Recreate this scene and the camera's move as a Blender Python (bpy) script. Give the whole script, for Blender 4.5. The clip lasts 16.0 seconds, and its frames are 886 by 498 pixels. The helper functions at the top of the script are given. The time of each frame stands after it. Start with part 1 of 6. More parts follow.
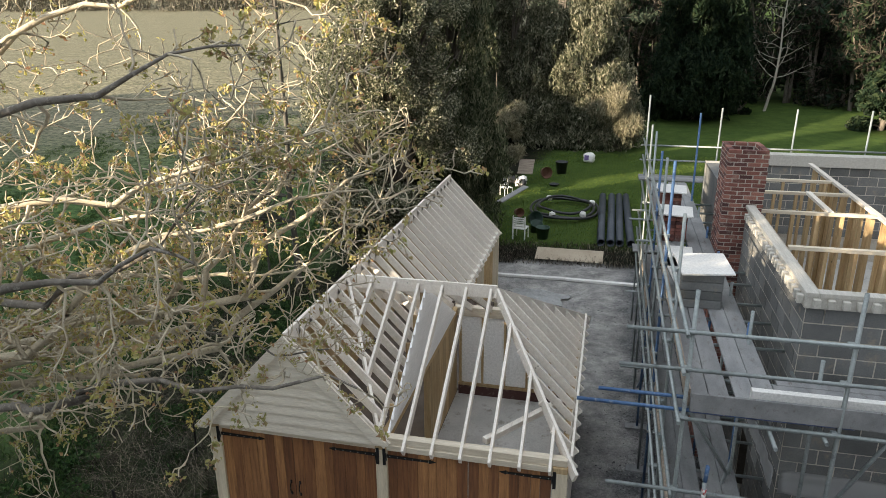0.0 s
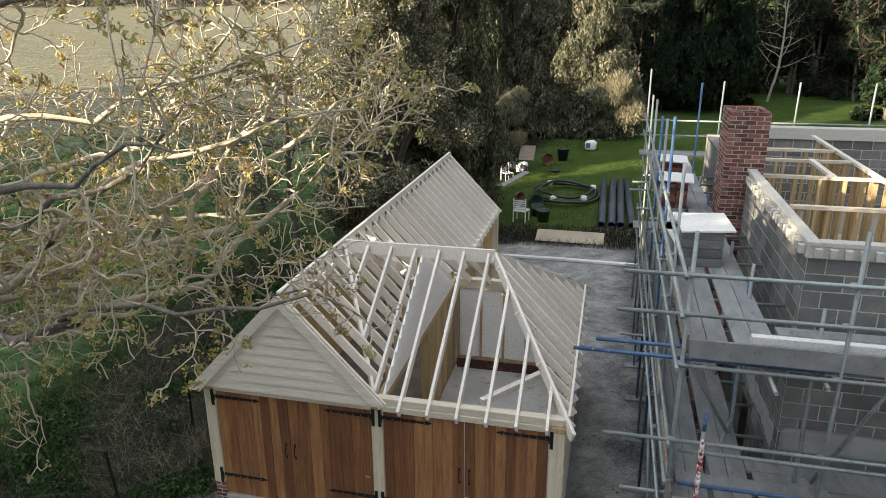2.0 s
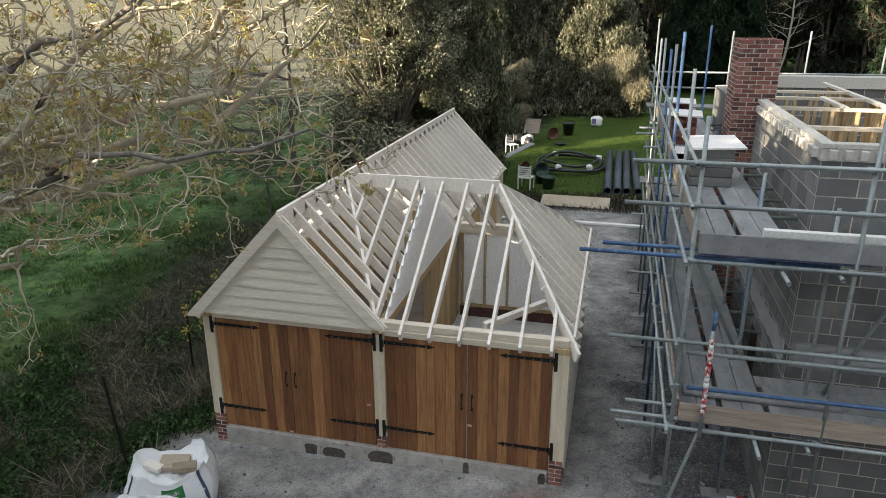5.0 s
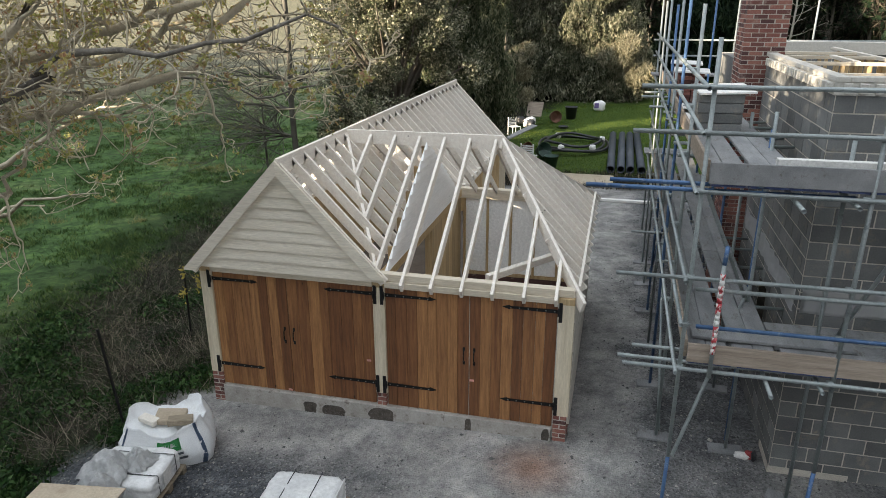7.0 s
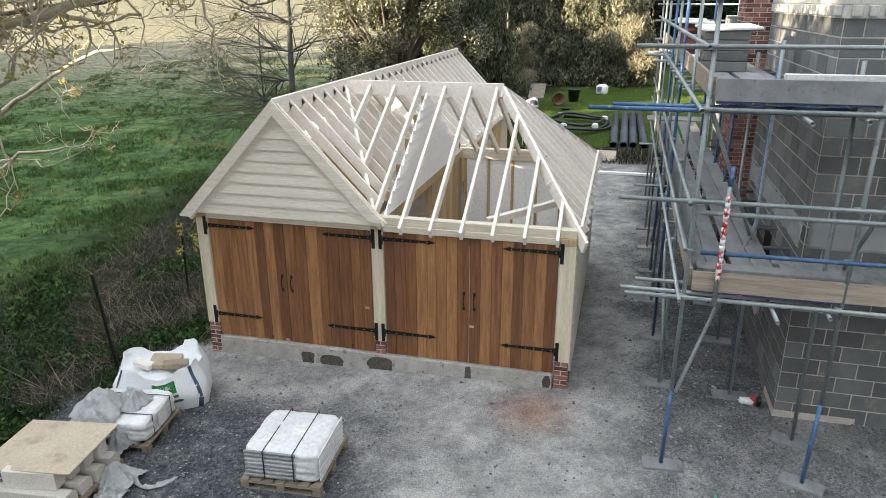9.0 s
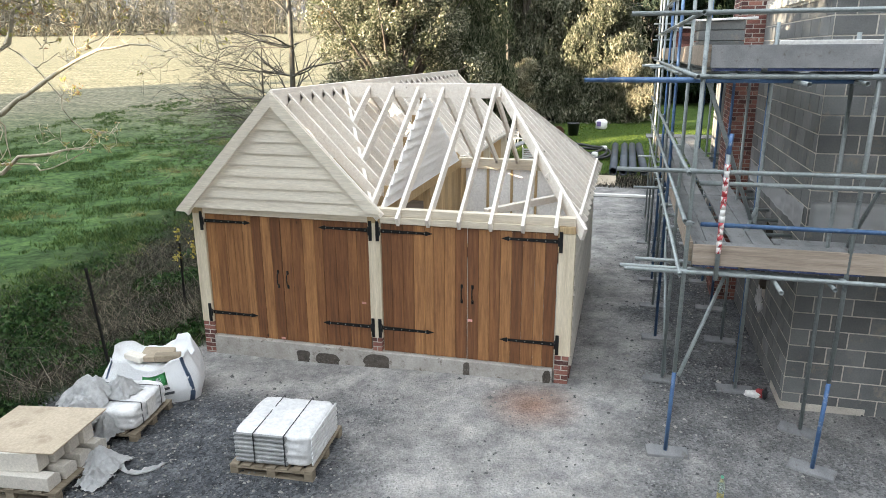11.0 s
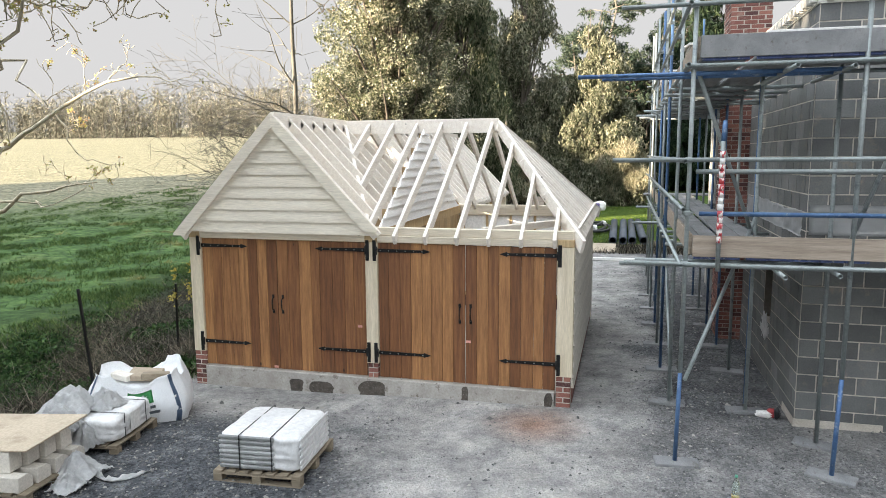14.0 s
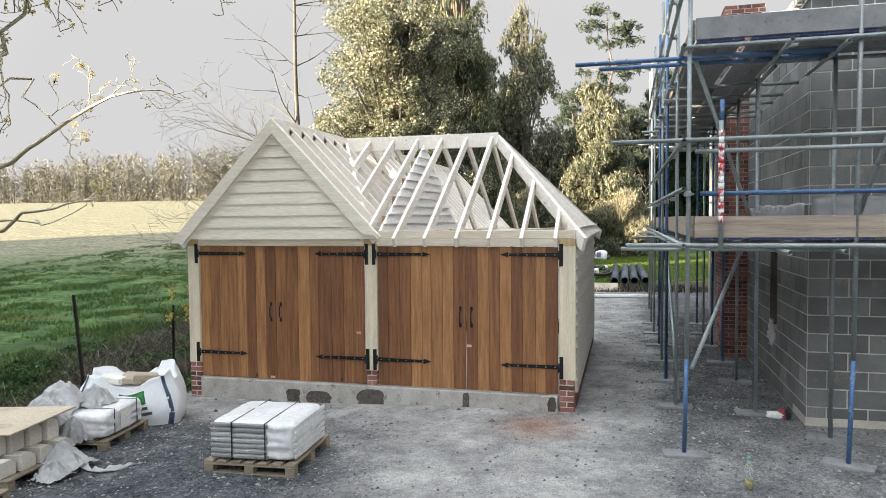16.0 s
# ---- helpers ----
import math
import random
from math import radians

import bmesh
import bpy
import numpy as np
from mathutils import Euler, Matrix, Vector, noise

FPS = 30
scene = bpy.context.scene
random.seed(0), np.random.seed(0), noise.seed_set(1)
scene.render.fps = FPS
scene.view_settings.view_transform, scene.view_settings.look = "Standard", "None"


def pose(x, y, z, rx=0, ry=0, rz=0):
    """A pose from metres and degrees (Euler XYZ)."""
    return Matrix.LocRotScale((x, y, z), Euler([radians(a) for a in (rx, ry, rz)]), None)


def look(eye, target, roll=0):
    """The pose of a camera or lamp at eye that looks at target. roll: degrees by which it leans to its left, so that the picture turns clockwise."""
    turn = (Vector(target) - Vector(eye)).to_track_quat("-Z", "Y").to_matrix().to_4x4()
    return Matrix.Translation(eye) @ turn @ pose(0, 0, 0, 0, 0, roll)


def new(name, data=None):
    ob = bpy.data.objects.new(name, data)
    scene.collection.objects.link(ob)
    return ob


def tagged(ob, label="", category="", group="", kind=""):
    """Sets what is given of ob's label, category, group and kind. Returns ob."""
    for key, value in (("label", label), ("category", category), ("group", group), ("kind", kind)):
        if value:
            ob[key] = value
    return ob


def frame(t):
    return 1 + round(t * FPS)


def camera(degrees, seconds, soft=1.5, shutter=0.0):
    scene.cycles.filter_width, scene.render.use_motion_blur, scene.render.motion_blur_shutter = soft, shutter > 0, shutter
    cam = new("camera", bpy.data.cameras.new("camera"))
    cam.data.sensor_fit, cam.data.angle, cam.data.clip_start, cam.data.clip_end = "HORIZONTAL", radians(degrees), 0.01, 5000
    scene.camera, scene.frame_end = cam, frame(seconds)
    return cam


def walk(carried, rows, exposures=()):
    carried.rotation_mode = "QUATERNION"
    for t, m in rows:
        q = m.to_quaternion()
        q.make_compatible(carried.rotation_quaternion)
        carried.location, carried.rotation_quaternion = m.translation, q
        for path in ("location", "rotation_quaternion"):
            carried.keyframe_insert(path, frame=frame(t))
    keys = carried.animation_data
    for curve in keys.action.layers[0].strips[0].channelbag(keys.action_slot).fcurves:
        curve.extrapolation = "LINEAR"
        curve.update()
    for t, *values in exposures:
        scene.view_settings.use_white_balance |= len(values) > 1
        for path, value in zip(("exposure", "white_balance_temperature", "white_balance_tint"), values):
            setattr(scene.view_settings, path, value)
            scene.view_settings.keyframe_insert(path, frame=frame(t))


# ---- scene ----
cam = camera(65.1, 16.0, soft=0.8)
PATH = [
    (0, (3.107, -8.858, 8.608), (2.666, -7.013, 7.976), -0.4),
    (0.5, (3.127, -8.867, 8.474), (2.685, -7.023, 7.84), -0.5),
    (1, (3.158, -8.86, 8.333), (2.714, -7.016, 7.698), -0.4),
    (1.5, (3.183, -8.863, 8.173), (2.736, -7.021, 7.537), -0.5),
    (2, (3.203, -8.885, 7.993), (2.756, -7.043, 7.354), -0.4),
    (2.5, (3.225, -8.918, 7.81), (2.776, -7.078, 7.169), -0.4),
    (3, (3.224, -8.948, 7.617), (2.772, -7.109, 6.975), -0.3),
    (3.5, (3.232, -8.965, 7.42), (2.778, -7.127, 6.774), -0.3),
    (4, (3.249, -8.994, 7.24), (2.794, -7.158, 6.589), -0.3),
    (6.5, (3.253, -9.039, 6.343), (2.792, -7.209, 5.682), -0.2),
    (7, (3.242, -9.036, 6.159), (2.781, -7.207, 5.494), -0.2),
    (7.5, (3.256, -9.05, 5.96), (2.792, -7.222, 5.294), -0.2),
    (8, (3.279, -9.069, 5.768), (2.814, -7.243, 5.098), -0.2),
    (8.5, (3.295, -9.096, 5.565), (2.828, -7.271, 4.894), -0.3),
    (9, (3.303, -9.123, 5.358), (2.836, -7.298, 4.685), -0.2),
    (11.5, (3.415, -9.27, 4.378), (2.929, -7.394, 3.881), -0.3),
    (12, (3.428, -9.3, 4.19), (2.94, -7.414, 3.739), -0.3),
    (12.5, (3.45, -9.326, 3.999), (2.958, -7.43, 3.594), -0.3),
    (13, (3.475, -9.331, 3.814), (2.98, -7.428, 3.454), -0.3),
    (13.5, (3.486, -9.344, 3.616), (2.987, -7.433, 3.303), -0.3),
    (14, (3.482, -9.352, 3.417), (2.981, -7.434, 3.151), -0.3),
    (14.5, (3.496, -9.345, 3.192), (2.992, -7.422, 2.972), -0.4),
    (15, (3.494, -9.345, 2.958), (2.989, -7.418, 2.783), -0.4),
    (15.5, (3.493, -9.335, 2.736), (2.986, -7.405, 2.607), -0.5),
    (16, (3.495, -9.338, 2.552), (2.987, -7.406, 2.468), -0.5),
]
EXPOSURES = [(0.0, 1.6), (2.0, 1.7), (4.0, 1.72), (6.5, 1.72), (7.0, 1.85), (7.5, 2.0), (8.0, 2.2), (9.0, 2.42), (11.5, 2.74), (12.5, 2.77), (16.0, 2.67)]
walk(cam, [(t, look(eye, target, roll)) for t, eye, target, roll in PATH], EXPOSURES)

# ---------------------------------------------------------------- world, sun
SUN_AZ, SUN_EL = math.radians(228.6), math.radians(12.0)   # from behind and to the left, low
world = bpy.data.worlds.new("sky")
scene.world = world
world.use_nodes = True
wn = world.node_tree.nodes
sky = wn.new("ShaderNodeTexSky")
sky.sky_type = "NISHITA"
sky.sun_disc = False
sky.sun_elevation = SUN_EL
sky.sun_rotation = SUN_AZ
sky.air_density, sky.dust_density, sky.ozone_density = 1.0, 4.0, 1.0
wn["Background"].inputs["Strength"].default_value = 0.12
# bright thin overcast: even and pale low down, brighter overhead and round the veiled sun
tc = wn.new("ShaderNodeTexCoord")
sep = wn.new("ShaderNodeSeparateXYZ")
world.node_tree.links.new(tc.outputs["Generated"], sep.inputs[0])
grad = wn.new("ShaderNodeMapRange")
grad.inputs["From Min"].default_value, grad.inputs["From Max"].default_value = 0.25, 1.0
grad.inputs["To Min"].default_value, grad.inputs["To Max"].default_value = 0.0, 0.67
grad.interpolation_type = "SMOOTHSTEP"
world.node_tree.links.new(sep.outputs["Z"], grad.inputs["Value"])
veil = wn.new("ShaderNodeVectorMath")
veil.operation = "DOT_PRODUCT"
veil.inputs[1].default_value = (math.sin(SUN_AZ) * 0.8, math.cos(SUN_AZ) * 0.8, 0.6)
world.node_tree.links.new(tc.outputs["Generated"], veil.inputs[0])
glow = wn.new("ShaderNodeMapRange")
glow.inputs["From Min"].default_value, glow.inputs["From Max"].default_value = 0.15, 1.0
glow.inputs["To Min"].default_value, glow.inputs["To Max"].default_value = 0.0, 1.0
glow.interpolation_type = "SMOOTHSTEP"
world.node_tree.links.new(veil.outputs["Value"], glow.inputs["Value"])
both = wn.new("ShaderNodeMath")
both.operation = "ADD"
world.node_tree.links.new(grad.outputs[0], both.inputs[0])
world.node_tree.links.new(glow.outputs[0], both.inputs[1])
cloud = wn.new("ShaderNodeVectorMath")
cloud.operation = "SCALE"
cloud.inputs[0].default_value = (2.20, 2.45, 2.74)
world.node_tree.links.new(both.outputs[0], cloud.inputs["Scale"])
thin = wn.new("ShaderNodeVectorMath")
thin.operation = "MULTIPLY_ADD"
thin.inputs[1].default_value = (0.012, 0.012, 0.012)
world.node_tree.links.new(sky.outputs[0], thin.inputs[0])
low = wn.new("ShaderNodeVectorMath")
low.operation = "ADD"
low.inputs[1].default_value = (0.89, 0.878, 0.88)
world.node_tree.links.new(cloud.outputs[0], low.inputs[0])
world.node_tree.links.new(low.outputs[0], thin.inputs[2])
world.node_tree.links.new(thin.outputs[0], wn["Background"].inputs["Color"])
sun = new("sun", bpy.data.lights.new("sun", "SUN"))
sun.data.energy, sun.data.angle, sun.data.color = 5.0, math.radians(0.6), (1.0, 0.83, 0.62)
SUN_DIR = Vector((math.sin(SUN_AZ) * math.cos(SUN_EL), math.cos(SUN_AZ) * math.cos(SUN_EL), math.sin(SUN_EL)))
sun.matrix_world = look(SUN_DIR * 60, (0, 0, 0))


# ---------------------------------------------------------------- mesh helpers
def link_mesh(name, bm, mat, parent=None, label="", smooth=False):
    me = bpy.data.meshes.new(name)
    bm.to_mesh(me)
    bm.free()
    if mat:
        me.materials.append(mat)
    if smooth:
        for p in me.polygons:
            p.use_smooth = True
    ob = new(name, me)
    if parent:
        ob.parent = parent
    if label:
        ob["label"] = label
    return ob


def part(name, bm, mat, parent, label="", smooth=False):
    return link_mesh(name, bm, mat, parent, label, smooth)


def thing(name, label, category, group="", kind="", at=(0, 0, 0)):
    ob = new(name)
    ob.empty_display_size = 0.2
    ob.location = at
    return tagged(ob, label, category, group, kind)


def piece(name, me, m, parent):
    ob = new(name, me)
    ob.parent = parent
    ob.matrix_basis = m
    return ob


def raw_mesh(name, verts, faces, mat, smooth=False):
    me = bpy.data.meshes.new(name)
    me.from_pydata(np.asarray(verts).tolist() if not isinstance(verts, list) else verts, [], faces if isinstance(faces, list) else np.asarray(faces).tolist())
    if mat:
        me.materials.append(mat)
    if smooth:
        me.polygons.foreach_set("use_smooth", [True] * len(me.polygons))
    me.update()
    return me


def box(bm, x0, y0, z0, x1, y1, z1, bevel=0.0):
    vs = [bm.verts.new(c) for c in ((x0, y0, z0), (x1, y0, z0), (x1, y1, z0), (x0, y1, z0), (x0, y0, z1), (x1, y0, z1), (x1, y1, z1), (x0, y1, z1))]
    fs = [bm.faces.new([vs[i] for i in f]) for f in ((3, 2, 1, 0), (4, 5, 6, 7), (0, 1, 5, 4), (1, 2, 6, 5), (2, 3, 7, 6), (3, 0, 4, 7))]
    if bevel:
        es = list({e for f in fs for e in f.edges})
        bmesh.ops.bevel(bm, geom=es, offset=bevel, segments=1, affect="EDGES")
    return bm


def slab(x0, y0, z0, x1, y1, z1, bevel=0.0):
    return box(bmesh.new(), x0, y0, z0, x1, y1, z1, bevel)


def beam_bm(bm, p, q, w, h, up=(0, 0, 1), bevel=0.004):
    """A squared timber from p to q, w wide, h deep; p and q lie on its top centre line."""
    p, q = Vector(p), Vector(q)
    d = (q - p).normalized()
    side = d.cross(Vector(up)).normalized()
    top = side.cross(d).normalized()
    vs = []
    for c in (p, q):
        for a, b in ((-1, -1), (1, -1), (1, 0), (-1, 0)):
            vs.append(bm.verts.new(c + side * (a * w / 2) + top * (h if b < 0 else 0) * b))
    fs = [bm.faces.new([vs[i] for i in f]) for f in ((3, 2, 1, 0), (4, 5, 6, 7), (0, 1, 5, 4), (1, 2, 6, 5), (2, 3, 7, 6), (3, 0, 4, 7))]
    bmesh.ops.recalc_face_normals(bm, faces=fs)
    if bevel:
        es = list({e for f in fs for e in f.edges})
        bmesh.ops.bevel(bm, geom=es, offset=bevel, segments=1, affect="EDGES")
    return bm


def beam(p, q, w, h, up=(0, 0, 1), bevel=0.004):
    return beam_bm(bmesh.new(), p, q, w, h, up, bevel)


def pipe_bm(bm, p, q, r, hollow=True, sides=10):
    p, q = Vector(p), Vector(q)
    d = (q - p).normalized()
    a = d.orthogonal().normalized()
    b = d.cross(a)
    rings = []
    for c, rr in ((p, r), (q, r), (q, r * 0.82), (p, r * 0.82)) if hollow else ((p, r), (q, r)):
        rings.append([bm.verts.new(c + (a * math.cos(t) + b * math.sin(t)) * rr) for t in [2 * math.pi * i / sides for i in range(sides)]])
    n = len(rings)
    for k in range(n if hollow else n - 1):
        r0, r1 = rings[k], rings[(k + 1) % n]
        for i in range(sides):
            f = bm.faces.new((r0[i], r0[(i + 1) % sides], r1[(i + 1) % sides], r1[i]))
            f.smooth = k % 2 == 0
    if not hollow:
        bm.faces.new(rings[0][::-1])
        bm.faces.new(rings[1])
    return bm


def limbs_mesh(name, limbs, mat, sides=5):
    """One mesh of tapered limbs: each a list of points with radii."""
    V, F = [], []
    for pts, rad in limbs:
        base, n = len(V), len(pts)
        for i in range(n):
            d = (pts[min(i + 1, n - 1)] - pts[max(i - 1, 0)]).normalized()
            a = d.orthogonal().normalized()
            b = d.cross(a)
            for k in range(sides):
                t = 2 * math.pi * k / sides
                V.append(pts[i] + (a * math.cos(t) + b * math.sin(t)) * rad[i])
        for i in range(n - 1):
            for k in range(sides):
                F.append((base + i * sides + k, base + i * sides + (k + 1) % sides, base + (i + 1) * sides + (k + 1) % sides, base + (i + 1) * sides + k))
    return raw_mesh(name, [tuple(v) for v in V], F, mat, True)


def leaves_mesh(name, centres, size, mat, droop=0.0, aspect=1.8, rng=None, fold=0.25):
    """Many small folded leaves or sprays at the given centres."""
    rng = rng or np.random.default_rng(1)
    c = np.asarray(centres, dtype=float)
    n = len(c)
    d = rng.normal(size=(n, 3))
    d[:, 2] -= droop * 2
    d /= np.linalg.norm(d, axis=1)[:, None]
    u = np.cross(d, rng.normal(size=(n, 3)))
    u /= np.linalg.norm(u, axis=1)[:, None]
    w = np.cross(d, u)
    s = size * rng.uniform(0.6, 1.4, n)[:, None]
    L, W = d * s * aspect / 2, u * s / 2
    tip, back = c + L, c - L
    a, b = c + W + w * s * fold, c - W + w * s * fold
    V = np.stack([back, a, tip, b], axis=1).reshape(-1, 3)
    F = np.arange(n * 4).reshape(-1, 4)
    F = np.concatenate([F[:, [0, 1, 2]], F[:, [0, 2, 3]]])
    return raw_mesh(name, V, F, mat)


# ---------------------------------------------------------------- materials
def material(name):
    m = bpy.data.materials.new(name)
    m.use_nodes = True
    nt = m.node_tree
    return m, nt, nt.nodes["Principled BSDF"]


def node(nt, kind, **kw):
    n = nt.nodes.new(kind)
    for k, v in kw.items():
        n.inputs[k.replace("_", " ")].default_value = v
    return n


def ramp(nt, src, stops):
    r = nt.nodes.new("ShaderNodeValToRGB")
    while len(r.color_ramp.elements) < len(stops):
        r.color_ramp.elements.new(0.5)
    for e, (p, c) in zip(r.color_ramp.elements, stops):
        e.position, e.color = p, (*c, 1)
    nt.links.new(src, r.inputs[0])
    return r.outputs[0]


def mix(nt, fac, a, b, blend="MIX"):
    m = nt.nodes.new("ShaderNodeMix")
    m.data_type, m.blend_type = "RGBA", blend
    for i, v in ((0, fac), (6, a), (7, b)):
        if hasattr(v, "is_linked") or hasattr(v, "links"):
            nt.links.new(v, m.inputs[i])
        else:
            m.inputs[i].default_value = (*v, 1) if isinstance(v, tuple) else v
    return m.outputs[2]


def coords(nt, scale=(1, 1, 1), world=True):
    if world:
        src = nt.nodes.new("ShaderNodeNewGeometry").outputs["Position"]
    else:
        src = nt.nodes.new("ShaderNodeTexCoord").outputs["Object"]
    mp = nt.nodes.new("ShaderNodeMapping")
    mp.inputs["Scale"].default_value = scale
    nt.links.new(src, mp.inputs[0])
    return mp.outputs[0]


def bump(nt, bsdf, height, strength, dist=0.01):
    b = nt.nodes.new("ShaderNodeBump")
    b.inputs["Strength"].default_value, b.inputs["Distance"].default_value = strength, dist
    nt.links.new(height, b.inputs["Height"])
    nt.links.new(b.outputs[0], bsdf.inputs["Normal"])


def noise_tex(nt, vec, scale, detail=6, rough=0.6):
    n = node(nt, "ShaderNodeTexNoise", Scale=scale, Detail=detail, Roughness=rough)
    nt.links.new(vec, n.inputs["Vector"])
    return n.outputs["Fac"]


def plain(name, c1, c2, c3=None, scale=3.0, fine=40.0, rough=0.8, bump_s=0.3, metal=0.0, stretch=(1, 1, 1), vary=0.15, dist=0.01):
    """A surface with stains at a large scale, grain at a fine one, and a little difference from piece to piece."""
    m, nt, bs = material(name)
    v = coords(nt, stretch)
    big, small = noise_tex(nt, v, scale, 5), noise_tex(nt, v, fine, 8, 0.7)
    c = ramp(nt, big, [(0.3, c1), (0.7, c2)])
    g = ramp(nt, small, [(0.25, (0.72, 0.72, 0.72)), (0.75, (1.15, 1.15, 1.15))])
    c = mix(nt, 1.0, c, g, "MULTIPLY")
    if c3:
        st = ramp(nt, noise_tex(nt, v, scale * 2.7, 7, 0.75), [(0.56, (0, 0, 0)), (0.7, (1, 1, 1))])
        c = mix(nt, st, c, c3)
    rnd = nt.nodes.new("ShaderNodeObjectInfo").outputs["Random"]
    vv = ramp(nt, rnd, [(0, (1 - vary,) * 3), (1, (1 + vary,) * 3)])
    c = mix(nt, 1.0, c, vv, "MULTIPLY")
    nt.links.new(c, bs.inputs["Base Color"])
    bs.inputs["Roughness"].default_value, bs.inputs["Metallic"].default_value = rough, metal
    if bump_s:
        bump(nt, bs, small, bump_s, dist)
    return m


def wood(name, c1, c2, axis=2, rough=0.7, vary=0.2, ring=9.0, hue=None):
    """Timber with grain along one axis of the place, with a few knots."""
    m, nt, bs = material(name)
    st = [ring, ring, ring]
    st[axis] = ring * 0.06
    rndn = nt.nodes.new("ShaderNodeObjectInfo").outputs["Random"]
    v = coords(nt, tuple(st))
    add = nt.nodes.new("ShaderNodeVectorMath")
    add.operation = "ADD"
    comb = nt.nodes.new("ShaderNodeCombineXYZ")
    sc = nt.nodes.new("ShaderNodeMath")
    sc.operation = "MULTIPLY"
    sc.inputs[1].default_value = 37.0
    nt.links.new(rndn, sc.inputs[0])
    for i in range(3):
        nt.links.new(sc.outputs[0], comb.inputs[i])
    nt.links.new(v, add.inputs[0])
    nt.links.new(comb.outputs[0], add.inputs[1])
    grain = noise_tex(nt, add.outputs[0], 2.2, 8, 0.65)
    c = ramp(nt, grain, [(0.3, c1), (0.68, c2)])
    fine = noise_tex(nt, add.outputs[0], 14.0, 4, 0.7)
    c = mix(nt, 1.0, c, ramp(nt, fine, [(0.3, (0.8, 0.8, 0.8)), (0.7, (1.12, 1.12, 1.12))]), "MULTIPLY")
    vor = node(nt, "ShaderNodeTexVoronoi", Scale=1.0)
    kv = coords(nt, tuple(3.2 if i != axis else 1.6 for i in range(3)))
    nt.links.new(kv, vor.inputs["Vector"])
    knot = ramp(nt, vor.outputs["Distance"], [(0.03, (1, 1, 1)), (0.06, (0, 0, 0))])
    c = mix(nt, knot, c, tuple(x * 0.35 for x in c1))
    if hue:
        c = mix(nt, ramp(nt, rndn, [(0.35, (0, 0, 0)), (0.8, (1, 1, 1))]), c, mix(nt, 1.0, c, hue, "MULTIPLY"))
    vv = ramp(nt, rndn, [(0, (1 - vary,) * 3), (1, (1 + vary,) * 3)])
    c = mix(nt, 1.0, c, vv, "MULTIPLY")
    nt.links.new(c, bs.inputs["Base Color"])
    bs.inputs["Roughness"].default_value = rough
    bump(nt, bs, grain, 0.25, 0.004)
    return m


def leafy(name, c1, c2, c3, rough=0.6, through_light=0.25):
    m, nt, bs = material(name)
    rnd = nt.nodes.new("ShaderNodeNewGeometry").outputs["Random Per Island"]
    c = ramp(nt, rnd, [(0.0, c1), (0.55, c2), (1.0, c3)])
    big = noise_tex(nt, coords(nt), 0.7, 3)
    c = mix(nt, 1.0, c, ramp(nt, big, [(0.3, (0.6, 0.62, 0.6)), (0.7, (1.25, 1.2, 1.1))]), "MULTIPLY")
    nt.links.new(c, bs.inputs["Base Color"])
    bs.inputs["Roughness"].default_value = rough
    bs.inputs["Specular IOR Level"].default_value = 0.5 if rough < 0.45 else 0.12
    tr = nt.nodes.new("ShaderNodeBsdfTranslucent")
    nt.links.new(c, tr.inputs[0])
    ms = nt.nodes.new("ShaderNodeMixShader")
    ms.inputs[0].default_value = through_light
    nt.links.new(bs.outputs[0], ms.inputs[1])
    nt.links.new(tr.outputs[0], ms.inputs[2])
    nt.links.new(ms.outputs[0], nt.nodes["Material Output"].inputs[0])
    return m


def brick_paint(name, c1, c2, c3):
    m, nt, bs = material(name)
    rnd = nt.nodes.new("ShaderNodeObjectInfo").outputs["Random"]
    isl = nt.nodes.new("ShaderNodeNewGeometry").outputs["Random Per Island"]
    addn = nt.nodes.new("ShaderNodeMath")
    addn.operation = "ADD"
    nt.links.new(rnd, addn.inputs[0])
    nt.links.new(isl, addn.inputs[1])
    fr = nt.nodes.new("ShaderNodeMath")
    fr.operation = "FRACT"
    nt.links.new(addn.outputs[0], fr.inputs[0])
    c = ramp(nt, fr.outputs[0], [(0.0, c1), (0.5, c2), (0.95, c3)])
    v = coords(nt)
    small = noise_tex(nt, v, 45, 8, 0.7)
    c = mix(nt, 1.0, c, ramp(nt, small, [(0.3, (0.7, 0.7, 0.7)), (0.7, (1.2, 1.2, 1.2))]), "MULTIPLY")
    dust = ramp(nt, noise_tex(nt, v, 7, 6, 0.7), [(0.55, (0, 0, 0)), (0.75, (0.45, 0.45, 0.45))])
    c = mix(nt, dust, c, (0.5, 0.42, 0.36))
    nt.links.new(c, bs.inputs["Base Color"])
    bs.inputs["Roughness"].default_value = 0.9
    bump(nt, bs, small, 0.4, 0.006)
    return m


